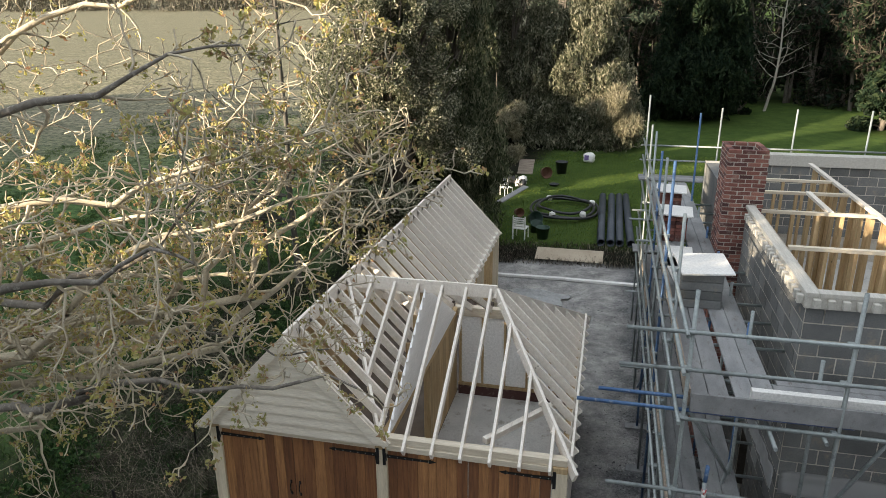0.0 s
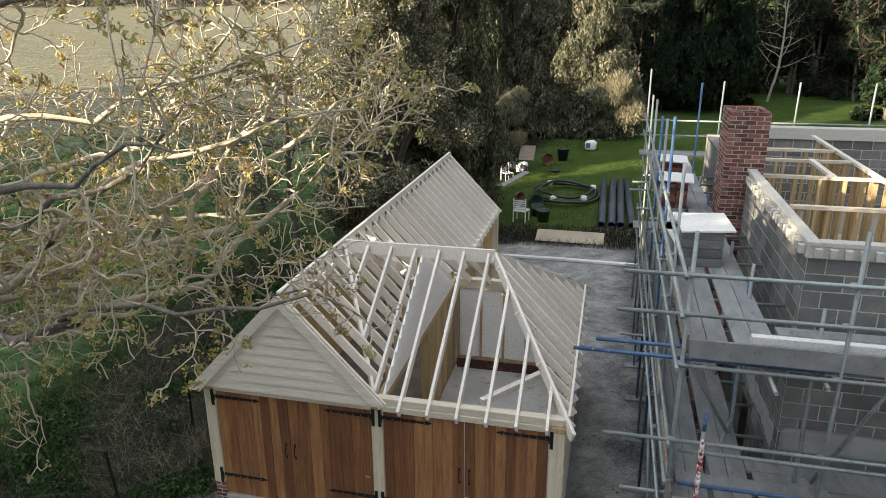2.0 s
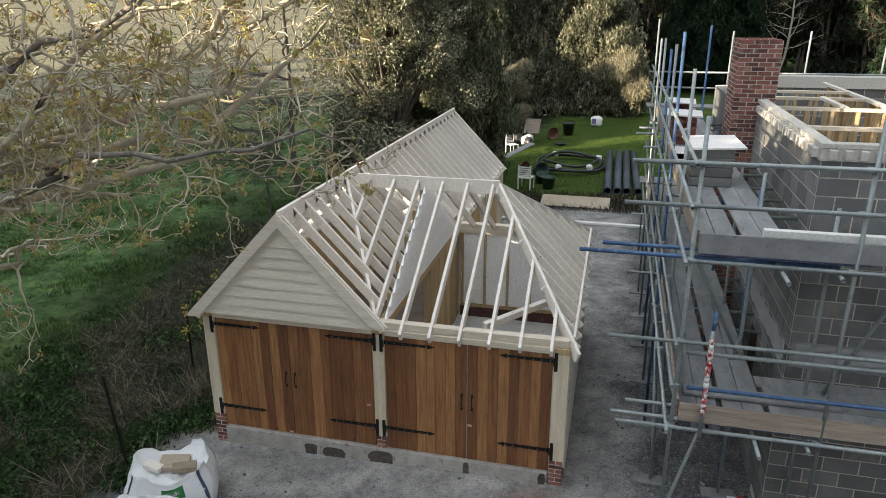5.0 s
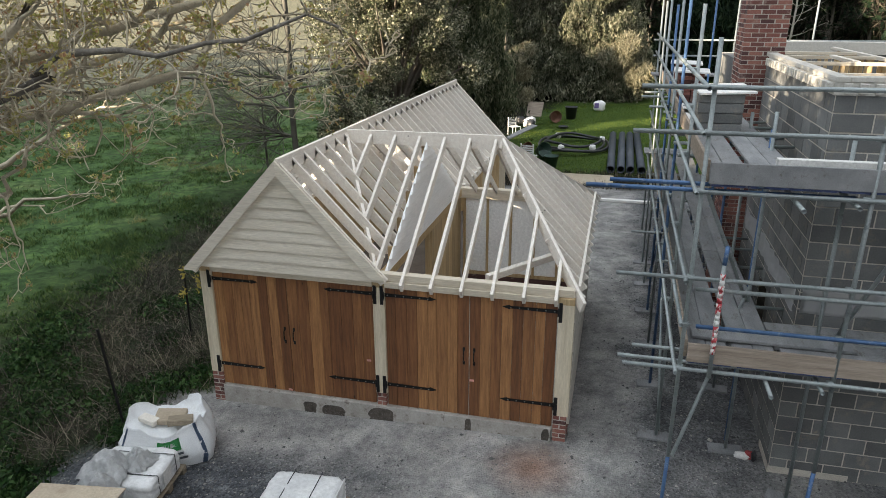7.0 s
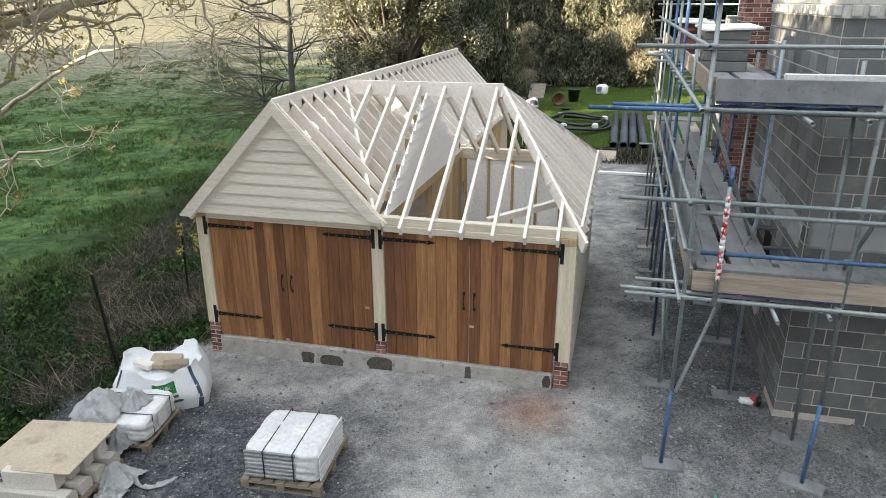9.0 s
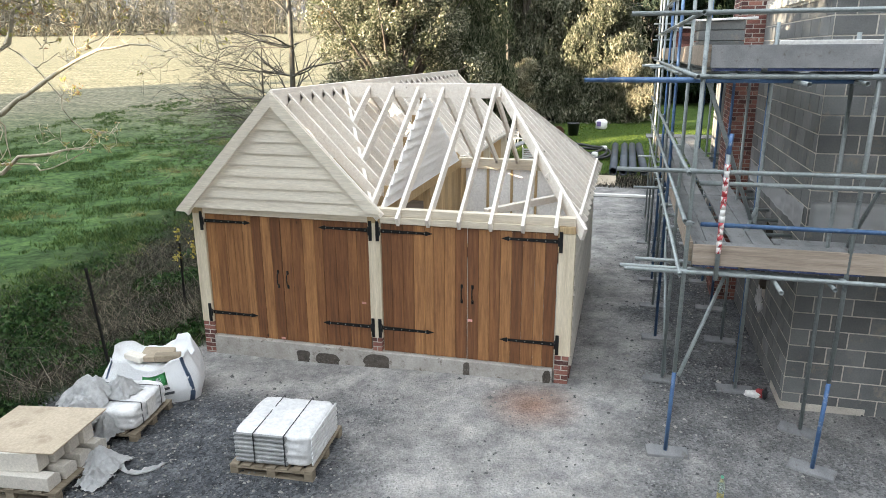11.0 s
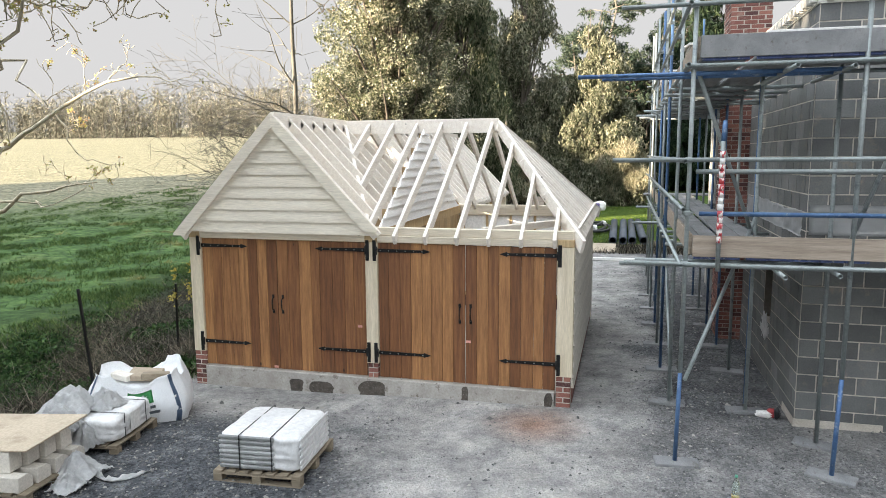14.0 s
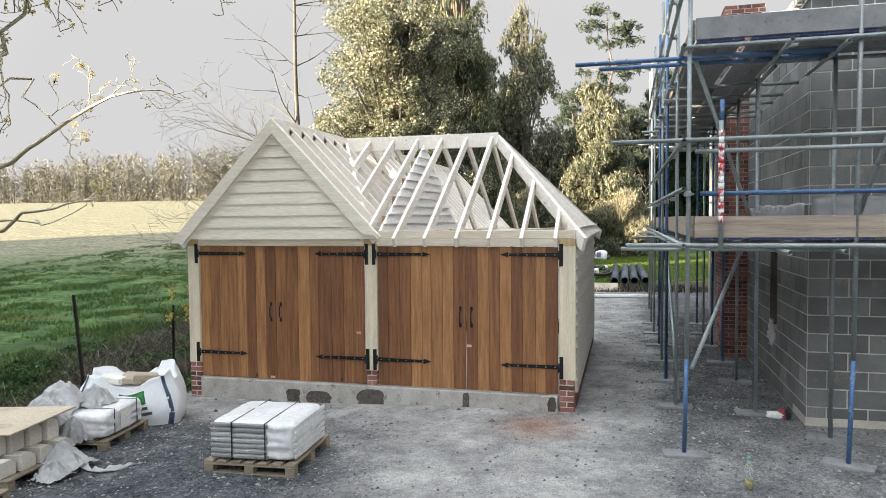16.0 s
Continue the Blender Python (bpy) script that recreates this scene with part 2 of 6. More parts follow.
PINE_X = wood("pale_softwood_x", (0.56, 0.48, 0.36), (0.72, 0.65, 0.53), 0, vary=0.08)
PINE_Y = wood("pale_softwood_y", (0.62, 0.57, 0.48), (0.78, 0.73, 0.65), 1, vary=0.08)
PINE_Z = wood("pale_softwood_z", (0.56, 0.48, 0.34), (0.72, 0.64, 0.49), 2, vary=0.08)
RAFTER = wood("pale_rafter", (0.72, 0.65, 0.57), (0.87, 0.82, 0.74), 1, vary=0.06)
CREAM = wood("cream_softwood", (0.70, 0.63, 0.51), (0.84, 0.78, 0.66), 0, vary=0.06)
CEDAR = wood("cedar", (0.115, 0.044, 0.018), (0.265, 0.112, 0.042), 2, rough=0.6, vary=0.22, ring=12, hue=(1.5, 1.75, 1.75))
STUD = wood("stud_timber", (0.36, 0.24, 0.11), (0.56, 0.42, 0.24), 2)
BOARD = plain("scaffold_board", (0.185, 0.19, 0.195), (0.31, 0.312, 0.312), (0.13, 0.115, 0.10), 1.4, 30, 0.85, 0.4, stretch=(3, 1, 3))
TOEBOARD = wood("toe_board", (0.19, 0.15, 0.115), (0.36, 0.30, 0.24), 0, rough=0.85)
STEEL = plain("galvanised_tube", (0.22, 0.25, 0.25), (0.37, 0.405, 0.40), (0.13, 0.15, 0.16), 2.0, 30, 0.5, 0.1, metal=0.4)
BLUESTEEL = plain("blue_painted_tube", (0.045, 0.10, 0.22), (0.10, 0.19, 0.34), (0.30, 0.34, 0.37), 2.5, 30, 0.5, 0.1, metal=0.3)
IRON = plain("black_iron", (0.012, 0.012, 0.013), (0.02, 0.02, 0.02), None, 4, 60, 0.45, 0.15, metal=0.5)
BLOCK = plain("concrete_block", (0.125, 0.13, 0.13), (0.205, 0.208, 0.20), (0.25, 0.22, 0.18), 1.6, 60, 0.95, 0.5, vary=0.26)
MORTAR = plain("mortar", (0.44, 0.40, 0.34), (0.58, 0.54, 0.47), None, 3, 60, 0.95, 0.4)
BRICK = brick_paint("red_brick", (0.075, 0.035, 0.033), (0.20, 0.078, 0.062), (0.32, 0.145, 0.11))
CONCRETE = plain("concrete", (0.34, 0.33, 0.31), (0.50, 0.49, 0.46), (0.17, 0.145, 0.12), 1.1, 35, 0.9, 0.4)
WHITEPAINT = plain("white_paint", (0.72, 0.71, 0.68), (0.82, 0.81, 0.78), None, 1.2, 30, 0.6, 0.1, vary=0.05)
BARK = plain("pale_bark", (0.36, 0.33, 0.27), (0.52, 0.48, 0.40), (0.12, 0.10, 0.08), 3.0, 30, 0.9, 0.6)
TWIGBARK = plain("lichened_bark", (0.48, 0.415, 0.30), (0.68, 0.605, 0.455), (0.20, 0.17, 0.13), 4.0, 40, 0.9, 0.6)
# dark copy of the tree's bark with lichen flecks, for limbs in shade
SHADEBARK = plain("shaded_limb_bark", (0.13, 0.115, 0.095), (0.26, 0.235, 0.20), (0.5, 0.47, 0.4), 5.0, 40, 0.95, 0.7)
PRIMED = wood("primed_board", (0.84, 0.83, 0.81), (0.90, 0.89, 0.875), 1, vary=0.04)
PLATE = wood("pale_plate", (0.44, 0.42, 0.37), (0.58, 0.56, 0.51), 1, vary=0.06)
MEMBRANE = plain("white_membrane", (0.86, 0.86, 0.85), (0.92, 0.92, 0.91), None, 2, 20, 0.6, 0.05, vary=0.02)
ASHBARK = plain("grey_bark", (0.085, 0.08, 0.066), (0.16, 0.15, 0.125), (0.09, 0.09, 0.06), 2.0, 20, 0.95, 0.6)
DARKBARK = plain("dark_bark", (0.10, 0.085, 0.07), (0.19, 0.165, 0.135), (0.06, 0.06, 0.04), 2.0, 20, 0.95, 0.6)


# ---------------------------------------------------------------- ground
def clamp(v, a, b):
    return max(a, min(b, v))


def smooth(a, b, v):
    t = clamp((v - a) / (b - a), 0, 1)
    return t * t * (3 - 2 * t)


def wob(x, y, s, k=0.0):
    return noise.noise(Vector((x * s, y * s, k)))


def ground_z(x, y):
    """Height of the ground: a flat yard, a verge, and a field that rises to a far wood."""
    yard = clamp(-0.09 + 0.022 * x, -0.19, 0.0) * smooth(-2.4, -0.2, y) + 0.02 * wob(x, y, 0.5)
    out = smooth(-3.6, -6.5, x)
    verge = -0.35 * out * smooth(30, 6, y) + 0.10 * out * wob(x, y, 0.35, 3)
    rise = 0.0515 * max(0.0, y - 24) * smooth(6, -24, x + 0.06 * y) + 0.5 * wob(x, y, 0.02, 5) * smooth(20, 80, y)
    back = 0.03 * max(0.0, y - 40) * smooth(-8, 10, x)
    return yard + verge + rise + back


def gravel_mask(x, y):
    """1 on the stony yard, 0 on grass."""
    edge = 0.35 * wob(x, y, 1.2, 9) + 0.15 * wob(x, y, 4, 2)
    left = smooth(-4.15, -3.55, x + edge - 0.12 * min(0, y + 1))
    if y > 0:
        left *= smooth(-3.4, -3.05, x + edge * 0.3)
    far = smooth(16.0, 15.2, y + edge)
    return left * far


def pale_mask(x, y):
    """1 where pale dust covers the yard, 0 on dark loose gravel; lane shade lowers it."""
    e = 0.55 * wob(x, y, 0.8, 12) + 0.3 * wob(x, y, 2.3, 13)
    front = smooth(-2.1, -0.7, y + e) * smooth(4.2, 3.0, x + e)
    track = smooth(-0.2, 1.2, x + e + 0.25 * (y + 2)) * smooth(4.6, 3.4, x + e)
    # lane and rear right kept darker, their shade taken out of the dust colour
    lane = smooth(2.9, 3.2, x + 0.3 * e) * smooth(4.6, 3.9, x + e) * smooth(-1.5, 0.5, y) * 0.32
    right = smooth(3.6, 4.8, x + e) * (0.55 + 0.5 * wob(x, y, 0.9, 15)) * (0.3 + 0.7 * smooth(2.0, -0.8, y))
    return clamp(max(front, track, lane, right), 0, 1)


def lawn_mask(x, y):
    """1 on mown lawn behind the yard."""
    edge = 0.5 * wob(x, y, 0.8, 4)
    return smooth(17.3, 18.2, y + edge) * smooth(-3.4, -1.6, x + edge - 0.09 * (y - 18))


def ground_material():
    m, nt, bs = material("ground")
    v = coords(nt)
    ga = nt.nodes.new("ShaderNodeAttribute")
    ga.attribute_name = "gravel"
    la = nt.nodes.new("ShaderNodeAttribute")
    la.attribute_name = "lawn"
    # stony yard: pale dust, damp patches, loose stones
    pa = nt.nodes.new("ShaderNodeAttribute")
    pa.attribute_name = "pale"
    big = noise_tex(nt, v, 0.9, 7, 0.7)
    dustc = ramp(nt, big, [(0.3, (0.205, 0.20, 0.193)), (0.48, (0.33, 0.32, 0.305)), (0.68, (0.50, 0.485, 0.462))])
    stonec = ramp(nt, noise_tex(nt, v, 3.0, 7, 0.75), [(0.3, (0.048, 0.052, 0.058)), (0.55, (0.108, 0.114, 0.122)), (0.75, (0.215, 0.22, 0.225))])
    yard = mix(nt, pa.outputs["Fac"], stonec, dustc)
    red = node(nt, "ShaderNodeVectorMath")
    red.operation = "DISTANCE"
    red.inputs[1].default_value = (2.45, -0.75, -0.1)
    nt.links.new(v, red.inputs[0])
    rs = ramp(nt, red.outputs["Value"], [(0.1, (0.6, 0.6, 0.6)), (0.75, (0, 0, 0))])
    yard = mix(nt, rs, yard, (0.36, 0.18, 0.11))
    vor = node(nt, "ShaderNodeTexVoronoi", Scale=34.0)
    nt.links.new(v, vor.inputs["Vector"])
    st = ramp(nt, vor.outputs["Color"], [(0.15, (0.55, 0.55, 0.56)), (0.85, (1.45, 1.45, 1.44))])
    grit = node(nt, "ShaderNodeMapRange")
    for k, val in (("From Min", 0.0), ("From Max", 1.0), ("To Min", 0.95), ("To Max", 0.28)):
        grit.inputs[k].default_value = val
    nt.links.new(pa.outputs["Fac"], grit.inputs["Value"])
    yard = mix(nt, grit.outputs[0], yard, mix(nt, 1.0, yard, st, "MULTIPLY"))
    fine = noise_tex(nt, v, 60, 6, 0.75)
    patch = ramp(nt, noise_tex(nt, v, 2.2, 9, 0.8), [(0.36, (0.60, 0.61, 0.63)), (0.52, (1.0, 1.0, 1.0)), (0.66, (1.28, 1.26, 1.23))])
    yard = mix(nt, 1.0, yard, patch, "MULTIPLY")
    yard = mix(nt, 1.0, yard, ramp(nt, fine, [(0.3, (0.84, 0.84, 0.84)), (0.7, (1.12, 1.12, 1.12))]), "MULTIPLY")
    # grass
    gb = noise_tex(nt, v, 0.35, 6, 0.7)
    grass = ramp(nt, gb, [(0.3, (0.042, 0.085, 0.03)), (0.55, (0.075, 0.132, 0.046)), (0.72, (0.15, 0.185, 0.08))])
    # far field painted paler, sunlight put into the grass colour
    fa = nt.nodes.new("ShaderNodeAttribute")
    fa.attribute_name = "sunlit_field"
    far_c = ramp(nt, noise_tex(nt, coords(nt, (0.35, 1.6, 1)), 0.5, 8, 0.75), [(0.3, (0.155, 0.155, 0.105)), (0.5, (0.215, 0.205, 0.145)), (0.7, (0.28, 0.26, 0.195))])
    grass = mix(nt, fa.outputs["Fac"], grass, far_c)
    grass = mix(nt, 1.0, grass, ramp(nt, noise_tex(nt, v, 9, 8, 0.75), [(0.3, (0.55, 0.55, 0.55)), (0.7, (1.35, 1.35, 1.3))]), "MULTIPLY")
    # hummocks: hollows coloured darker as the shadow between clumps, crests lighter
    hum = noise_tex(nt, v, 2.6, 5, 0.65)
    grass = mix(nt, 1.0, grass, ramp(nt, hum, [(0.36, (0.45, 0.48, 0.45)), (0.52, (1.0, 1.0, 1.0)), (0.66, (1.55, 1.45, 1.3))]), "MULTIPLY")
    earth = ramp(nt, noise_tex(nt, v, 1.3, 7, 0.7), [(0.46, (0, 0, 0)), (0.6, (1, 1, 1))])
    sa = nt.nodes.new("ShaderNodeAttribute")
    sa.attribute_name = "shaded_scrub"
    # scrub and bare earth, taken near black to carry the verge's shade
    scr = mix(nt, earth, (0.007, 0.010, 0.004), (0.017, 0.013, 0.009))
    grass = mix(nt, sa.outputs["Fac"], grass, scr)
    lawn = ramp(nt, noise_tex(nt, v, 0.9, 7, 0.7), [(0.3, (0.032, 0.062, 0.013)), (0.7, (0.075, 0.115, 0.024))])
    lawn = mix(nt, 1.0, lawn, ramp(nt, noise_tex(nt, v, 14, 6, 0.7), [(0.3, (0.6, 0.6, 0.6)), (0.7, (1.3, 1.3, 1.3))]), "MULTIPLY")
    c = mix(nt, la.outputs["Fac"], grass, lawn)
    c = mix(nt, ga.outputs["Fac"], c, yard)
    nt.links.new(c, bs.inputs["Base Color"])
    bs.inputs["Roughness"].default_value = 0.95
    bs.inputs["Specular IOR Level"].default_value = 0.12
    hsum = mix(nt, 0.5, fine, vor.outputs["Distance"])
    soft = mix(nt, 0.6, hsum, hum)
    bump(nt, bs, mix(nt, ga.outputs["Fac"], soft, hsum), 0.9, 0.05)
    return m


# brown scrub, spread on over grass that lies in shade
def shaded_scrub_mask(x, y):
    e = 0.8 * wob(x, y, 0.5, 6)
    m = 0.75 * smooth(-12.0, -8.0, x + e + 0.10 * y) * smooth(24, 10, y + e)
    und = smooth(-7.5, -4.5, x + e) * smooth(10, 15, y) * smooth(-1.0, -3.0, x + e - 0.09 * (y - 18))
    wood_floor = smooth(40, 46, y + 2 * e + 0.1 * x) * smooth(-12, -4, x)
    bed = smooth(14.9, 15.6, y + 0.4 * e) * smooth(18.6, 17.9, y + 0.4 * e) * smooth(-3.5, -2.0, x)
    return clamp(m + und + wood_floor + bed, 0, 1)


def axis_steps(a, b, near0, near1, fine, coarse):
    out, v = [], near0
    while v < near1:
        out.append(v)
        v += fine
    step, v = fine, near1
    while v < b:
        out.append(v)
        step = min(coarse, step * 1.25)
        v += step
    out.append(b)
    step, v = fine, near0
    left = []
    while v > a:
        step = min(coarse, step * 1.25)
        v -= step
        left.append(max(v, a))
    return left[::-1] + out


def build_ground():
    xs = axis_steps(-900, 900, -13, 9, 0.2, 60)
    ys = axis_steps(-300, 1500, -9, 32, 0.25, 60)
    V = [(x, y, ground_z(x, y)) for y in ys for x in xs]
    nx = len(xs)
    F = [(j * nx + i, j * nx + i + 1, (j + 1) * nx + i + 1, (j + 1) * nx + i) for j in range(len(ys) - 1) for i in range(nx - 1)]
    me = raw_mesh("ground", V, F, ground_material(), True)
    for nm, fn in (("gravel", gravel_mask), ("pale", pale_mask), ("lawn", lawn_mask), ("shaded_scrub", shaded_scrub_mask), ("sunlit_field", lambda x, y: smooth(28, 60, y - 0.45 * x) * smooth(-3, -12, x))):
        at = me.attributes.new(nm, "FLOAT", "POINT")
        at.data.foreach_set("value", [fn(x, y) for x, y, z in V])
    return tagged(new("ground", me), "stony yard, rough grass field and mown lawn", "ground", kind="structure")


build_ground()

# ---------------------------------------------------------------- the garage
XL, XM, XR = -3.03, -0.035, 2.86         # outer left, middle post, outer right
EAVE, RIDGE = 2.30, 4.02
RX = (XL + XM) / 2 + 0.03                # ridge of the long range
YB, WD = 11.35, 5.55                     # back of the long range, depth of the side wing
WY = 2.62                                # ridge of the wing
garage = thing("garage", "new timber garage with cedar doors and bare open rafters", "garage")


def g_part(name, bm, mat, label=""):
    return part(name, bm, mat, garage, label)


def brick_mesh(nm, l=0.215, w=0.1025, h=0.065):
    bm = slab(-l / 2 + 0.003, -w / 2, -0.001, l / 2 - 0.003, w / 2, h - 0.003, 0.004)
    me = bpy.data.meshes.new(nm)
    bm.to_mesh(me)
    bm.free()
    me.materials.append(BRICK)
    return me


BRICK_FULL = brick_mesh("brick")
BRICK_HALF = brick_mesh("brick_half", 0.1025)

STAINED = plain("stained_concrete", (0.30, 0.275, 0.245), (0.44, 0.42, 0.385), (0.10, 0.075, 0.055), 3.2, 30, 0.92, 0.4)
# plinth and floor; the open bay's floor has its shade put into the colour
SHADEDFLOOR = plain("earth_floor", (0.09, 0.07, 0.055), (0.16, 0.13, 0.105), None, 2, 30, 0.95, 0.4)
g_part("floor_slab", slab(XM + 0.03, 0.08, -0.3, XR - 0.05, WD, 0.12), CONCRETE, "pale grey concrete slab")
g_part("earth_floor", slab(XL + 0.05, 0.08, -0.3, XM + 0.026, WD, 0.10), SHADEDFLOOR, "floor of the open bay, darkened for shade")
g_part("earth_floor", slab(XL + 0.05, WD + 0.004, -0.3, XM, YB, 0.10), SHADEDFLOOR, "floor of the open bay, darkened for shade")
g_part("threshold", slab(XL + 0.2, -0.03, -0.35, XR - 0.24, 0.10, 0.165, 0.01), STAINED, "stained grey concrete threshold")
for x in (XL + 0.11, XM, XR - 0.12):
    wide = 0.2 if x != XM else 0.15
    g_part("pier", slab(x - wide / 2 + 0.005, -0.006, -0.35, x + wide / 2 - 0.005, 0.2, 0.39), MORTAR, "mortar of the brick pier")
    for k in range(9 if x != XM else 5):
        z = 0.328 - k * 0.075
        if z < -0.30:
            break
        if k % 2:
            piece("brick", BRICK_FULL, pose(x, 0.042, z) @ Matrix.Diagonal((wide / 0.215, 1, 1, 1)), garage)
        else:
            for sx in (-1, 1):
                piece("brick", BRICK_HALF, pose(x + sx * wide * 0.26, 0.042, z) @ Matrix.Diagonal((wide * 0.47 / 0.1025, 1, 1, 1)), garage)
# damp splashes and slopped mortar on the threshold, and small pink batch labels on the boards
DAMP = plain("damp_mud", (0.045, 0.037, 0.03), (0.10, 0.085, 0.07), (0.22, 0.20, 0.18), 16, 50, 0.75, 0.5)
for x, w, z0, z1 in ((-1.27, 0.22, -0.17, 0.06), (-0.86, 0.36, -0.18, 0.05), (-0.03, 0.42, -0.19, 0.12), (1.36, 0.09, -0.17, 0.15), (2.54, 0.11, -0.22, 0.15)):
    bm = bmesh.new()
    ring = []
    for i in range(28):
        a = 2 * math.pi * i / 28
        r = 1 + 0.3 * noise.noise(Vector((math.cos(a) * 1.7, math.sin(a) * 1.7, x * 9))) + 0.22 * noise.noise(Vector((math.cos(a) * 5, math.sin(a) * 5, x * 7)))
        c, d = math.cos(a), math.sin(a)
        k = (abs(c) ** 4 + abs(d) ** 4) ** -0.25
        ring.append((x + c * k * w / 2 * r, (z0 + z1) / 2 + d * k * (z1 - z0) / 2 * (0.9 + 0.1 * r)))
    a = [bm.verts.new((p, -0.036, q)) for p, q in ring]
    b = [bm.verts.new((p, -0.029, q)) for p, q in ring]
    bm.faces.new(a)
    for i in range(28):
        bm.faces.new((a[i], b[i], b[(i + 1) % 28], a[(i + 1) % 28]))
    bmesh.ops.recalc_face_normals(bm, faces=bm.faces[:])
    g_part("mud_splash", bm, DAMP, "dark damp splash on the concrete")
PINK = plain("pink_label", (0.62, 0.30, 0.26), (0.68, 0.36, 0.31), None, 8, 40, 0.7, 0.1)
for x, z in ((-1.62, 0.215), (-0.235, 0.93), (1.40, 0.80)):
    g_part("batch_label", slab(x - 0.035, 0.0125, z - 0.018, x + 0.035, 0.0155, z + 0.018), PINK, "small pink paper label")
# posts and front beam
for x, w in ((XL + 0.10, 0.19), (XM, 0.185), (XR - 0.11, 0.22)):
    g_part("post", slab(x - w / 2, -0.012, 0.39, x + w / 2, 0.18, 2.19, 0.006), PINE_Z, "pale softwood post")
    g_part("post_pad", slab(x - w / 2, -0.022, 2.19, x + w / 2, 0.18, 2.285, 0.004), STUD, "end of a brown cross beam")
g_part("front_beam", slab(XL + 0.195, -0.015, 2.19, XM - 0.095, 0.15, 2.285, 0.004), PINE_X)
g_part("front_beam", slab(XM + 0.095, -0.015, 2.19, XR - 0.225, 0.15, 2.285, 0.004), PINE_X)
g_part("wall_plate", slab(XM, 0.02, 2.288, XR - 0.02, 0.16, 2.40, 0.004), PINE_X, "pale wall plate under the rafters")


# doors: two pairs
def door_leaf(x0, x1, hinge_left, boards):
    d = thing("garage_door", "", "", at=(0, 0, 0))
    d.parent = garage
    d["label"] = "red-brown cedar board door with black strap hinges"
    for k in ("category",):
        if k in d:
            del d[k]
    z0, z1 = 0.185, 2.178
    w = (x1 - x0) / boards
    rr = random.Random(int(x0 * 100) + 7)
    cuts = [x0 + w * (i + (0 if i in (0, boards) else rr.uniform(-0.12, 0.12))) for i in range(boards + 1)]
    for a, b in zip(cuts, cuts[1:]):
        part("board", slab(a + 0.0015, 0.02 + rr.uniform(-0.002, 0.002), z0, b - 0.0015, 0.045, z1, 0.004), CEDAR, d)
    part("ledge", slab(x0 + 0.02, 0.046, 0.42, x1 - 0.02, 0.075, 0.56), CEDAR, d)
    part("ledge", slab(x0 + 0.02, 0.046, 1.98, x1 - 0.02, 0.075, 2.12), CEDAR, d)
    for z in (0.555, 2.07):
        bm = bmesh.new()
        s = 1 if hinge_left else -1
        xh = x0 - 0.02 if hinge_left else x1 + 0.02
        L = 0.72
        # back plate on the post, knuckle, tapered strap with an arrow tip
        box(bm, min(xh - s * 0.05, xh), -0.03, z - 0.15, max(xh - s * 0.05, xh), -0.012, z + 0.15, 0.003)
        pipe_bm(bm, (xh + s * 0.004, -0.02, z - 0.06), (xh + s * 0.004, -0.02, z + 0.06), 0.014, False, 8)
        prof = [(0.0, -0.028), (L - 0.03, -0.017), (L - 0.02, -0.034), (L + 0.085, 0.0), (L - 0.02, 0.034), (L - 0.03, 0.017), (0.0, 0.028)]
        fr = [bm.verts.new((xh + s * dx, 0.006, z + dz)) for dx, dz in prof]
        bk = [bm.verts.new((xh + s * dx, 0.0185, z + dz)) for dx, dz in prof]
        bm.faces.new(fr)
        bm.faces.new(bk[::-1])
        for i in range(7):
            bm.faces.new((fr[i], fr[(i + 1) % 7], bk[(i + 1) % 7], bk[i]))
        bmesh.ops.recalc_face_normals(bm, faces=bm.faces[:])
        hg = part("hinge", bm, IRON, d, "black iron strap hinge")
        for i in range(6):
            bmb = slab(-0.008, -0.006, -0.008, 0.008, 0.0, 0.008, 0.003)
            bo = bpy.data.meshes.get("bolt_head")
            if not bo:
                bo = bpy.data.meshes.new("bolt_head")
                bmb.to_mesh(bo)
                bo.materials.append(STEEL)
            bmb.free()
            bolt = piece("bolt", bo, pose(xh + s * (0.06 + i * 0.125), 0.006, z), d)
    xk = x1 - 0.075 if hinge_left else x0 + 0.075
    bm = bmesh.new()
    pts = [(xk, 0.018, 1.10), (xk, -0.02, 1.12), (xk, -0.028, 1.20), (xk, -0.02, 1.28), (xk, 0.018, 1.30)]
    for a, b in zip(pts, pts[1:]):
        pipe_bm(bm, a, b, 0.009, False, 6)
    for z in (1.085, 1.315):
        box(bm, xk - 0.018, 0.008, z - 0.03, xk + 0.018, 0.019, z + 0.03, 0.005)
    part("handle", bm, IRON, d, "black iron pull handle")
    return d


LS, RS = -1.555, 1.355
door_leaf(XL + 0.205, LS - 0.004, True, 8)
door_leaf(LS + 0.004, XM - 0.10, False, 8)
door_leaf(XM + 0.10, RS - 0.004, True, 8)
door_leaf(RS + 0.004, XR - 0.235, False, 8)

# boarded front gable with barge boards
GY = -0.05
n = 9
slope = (RIDGE - EAVE) / (RX - XL + 0.12)
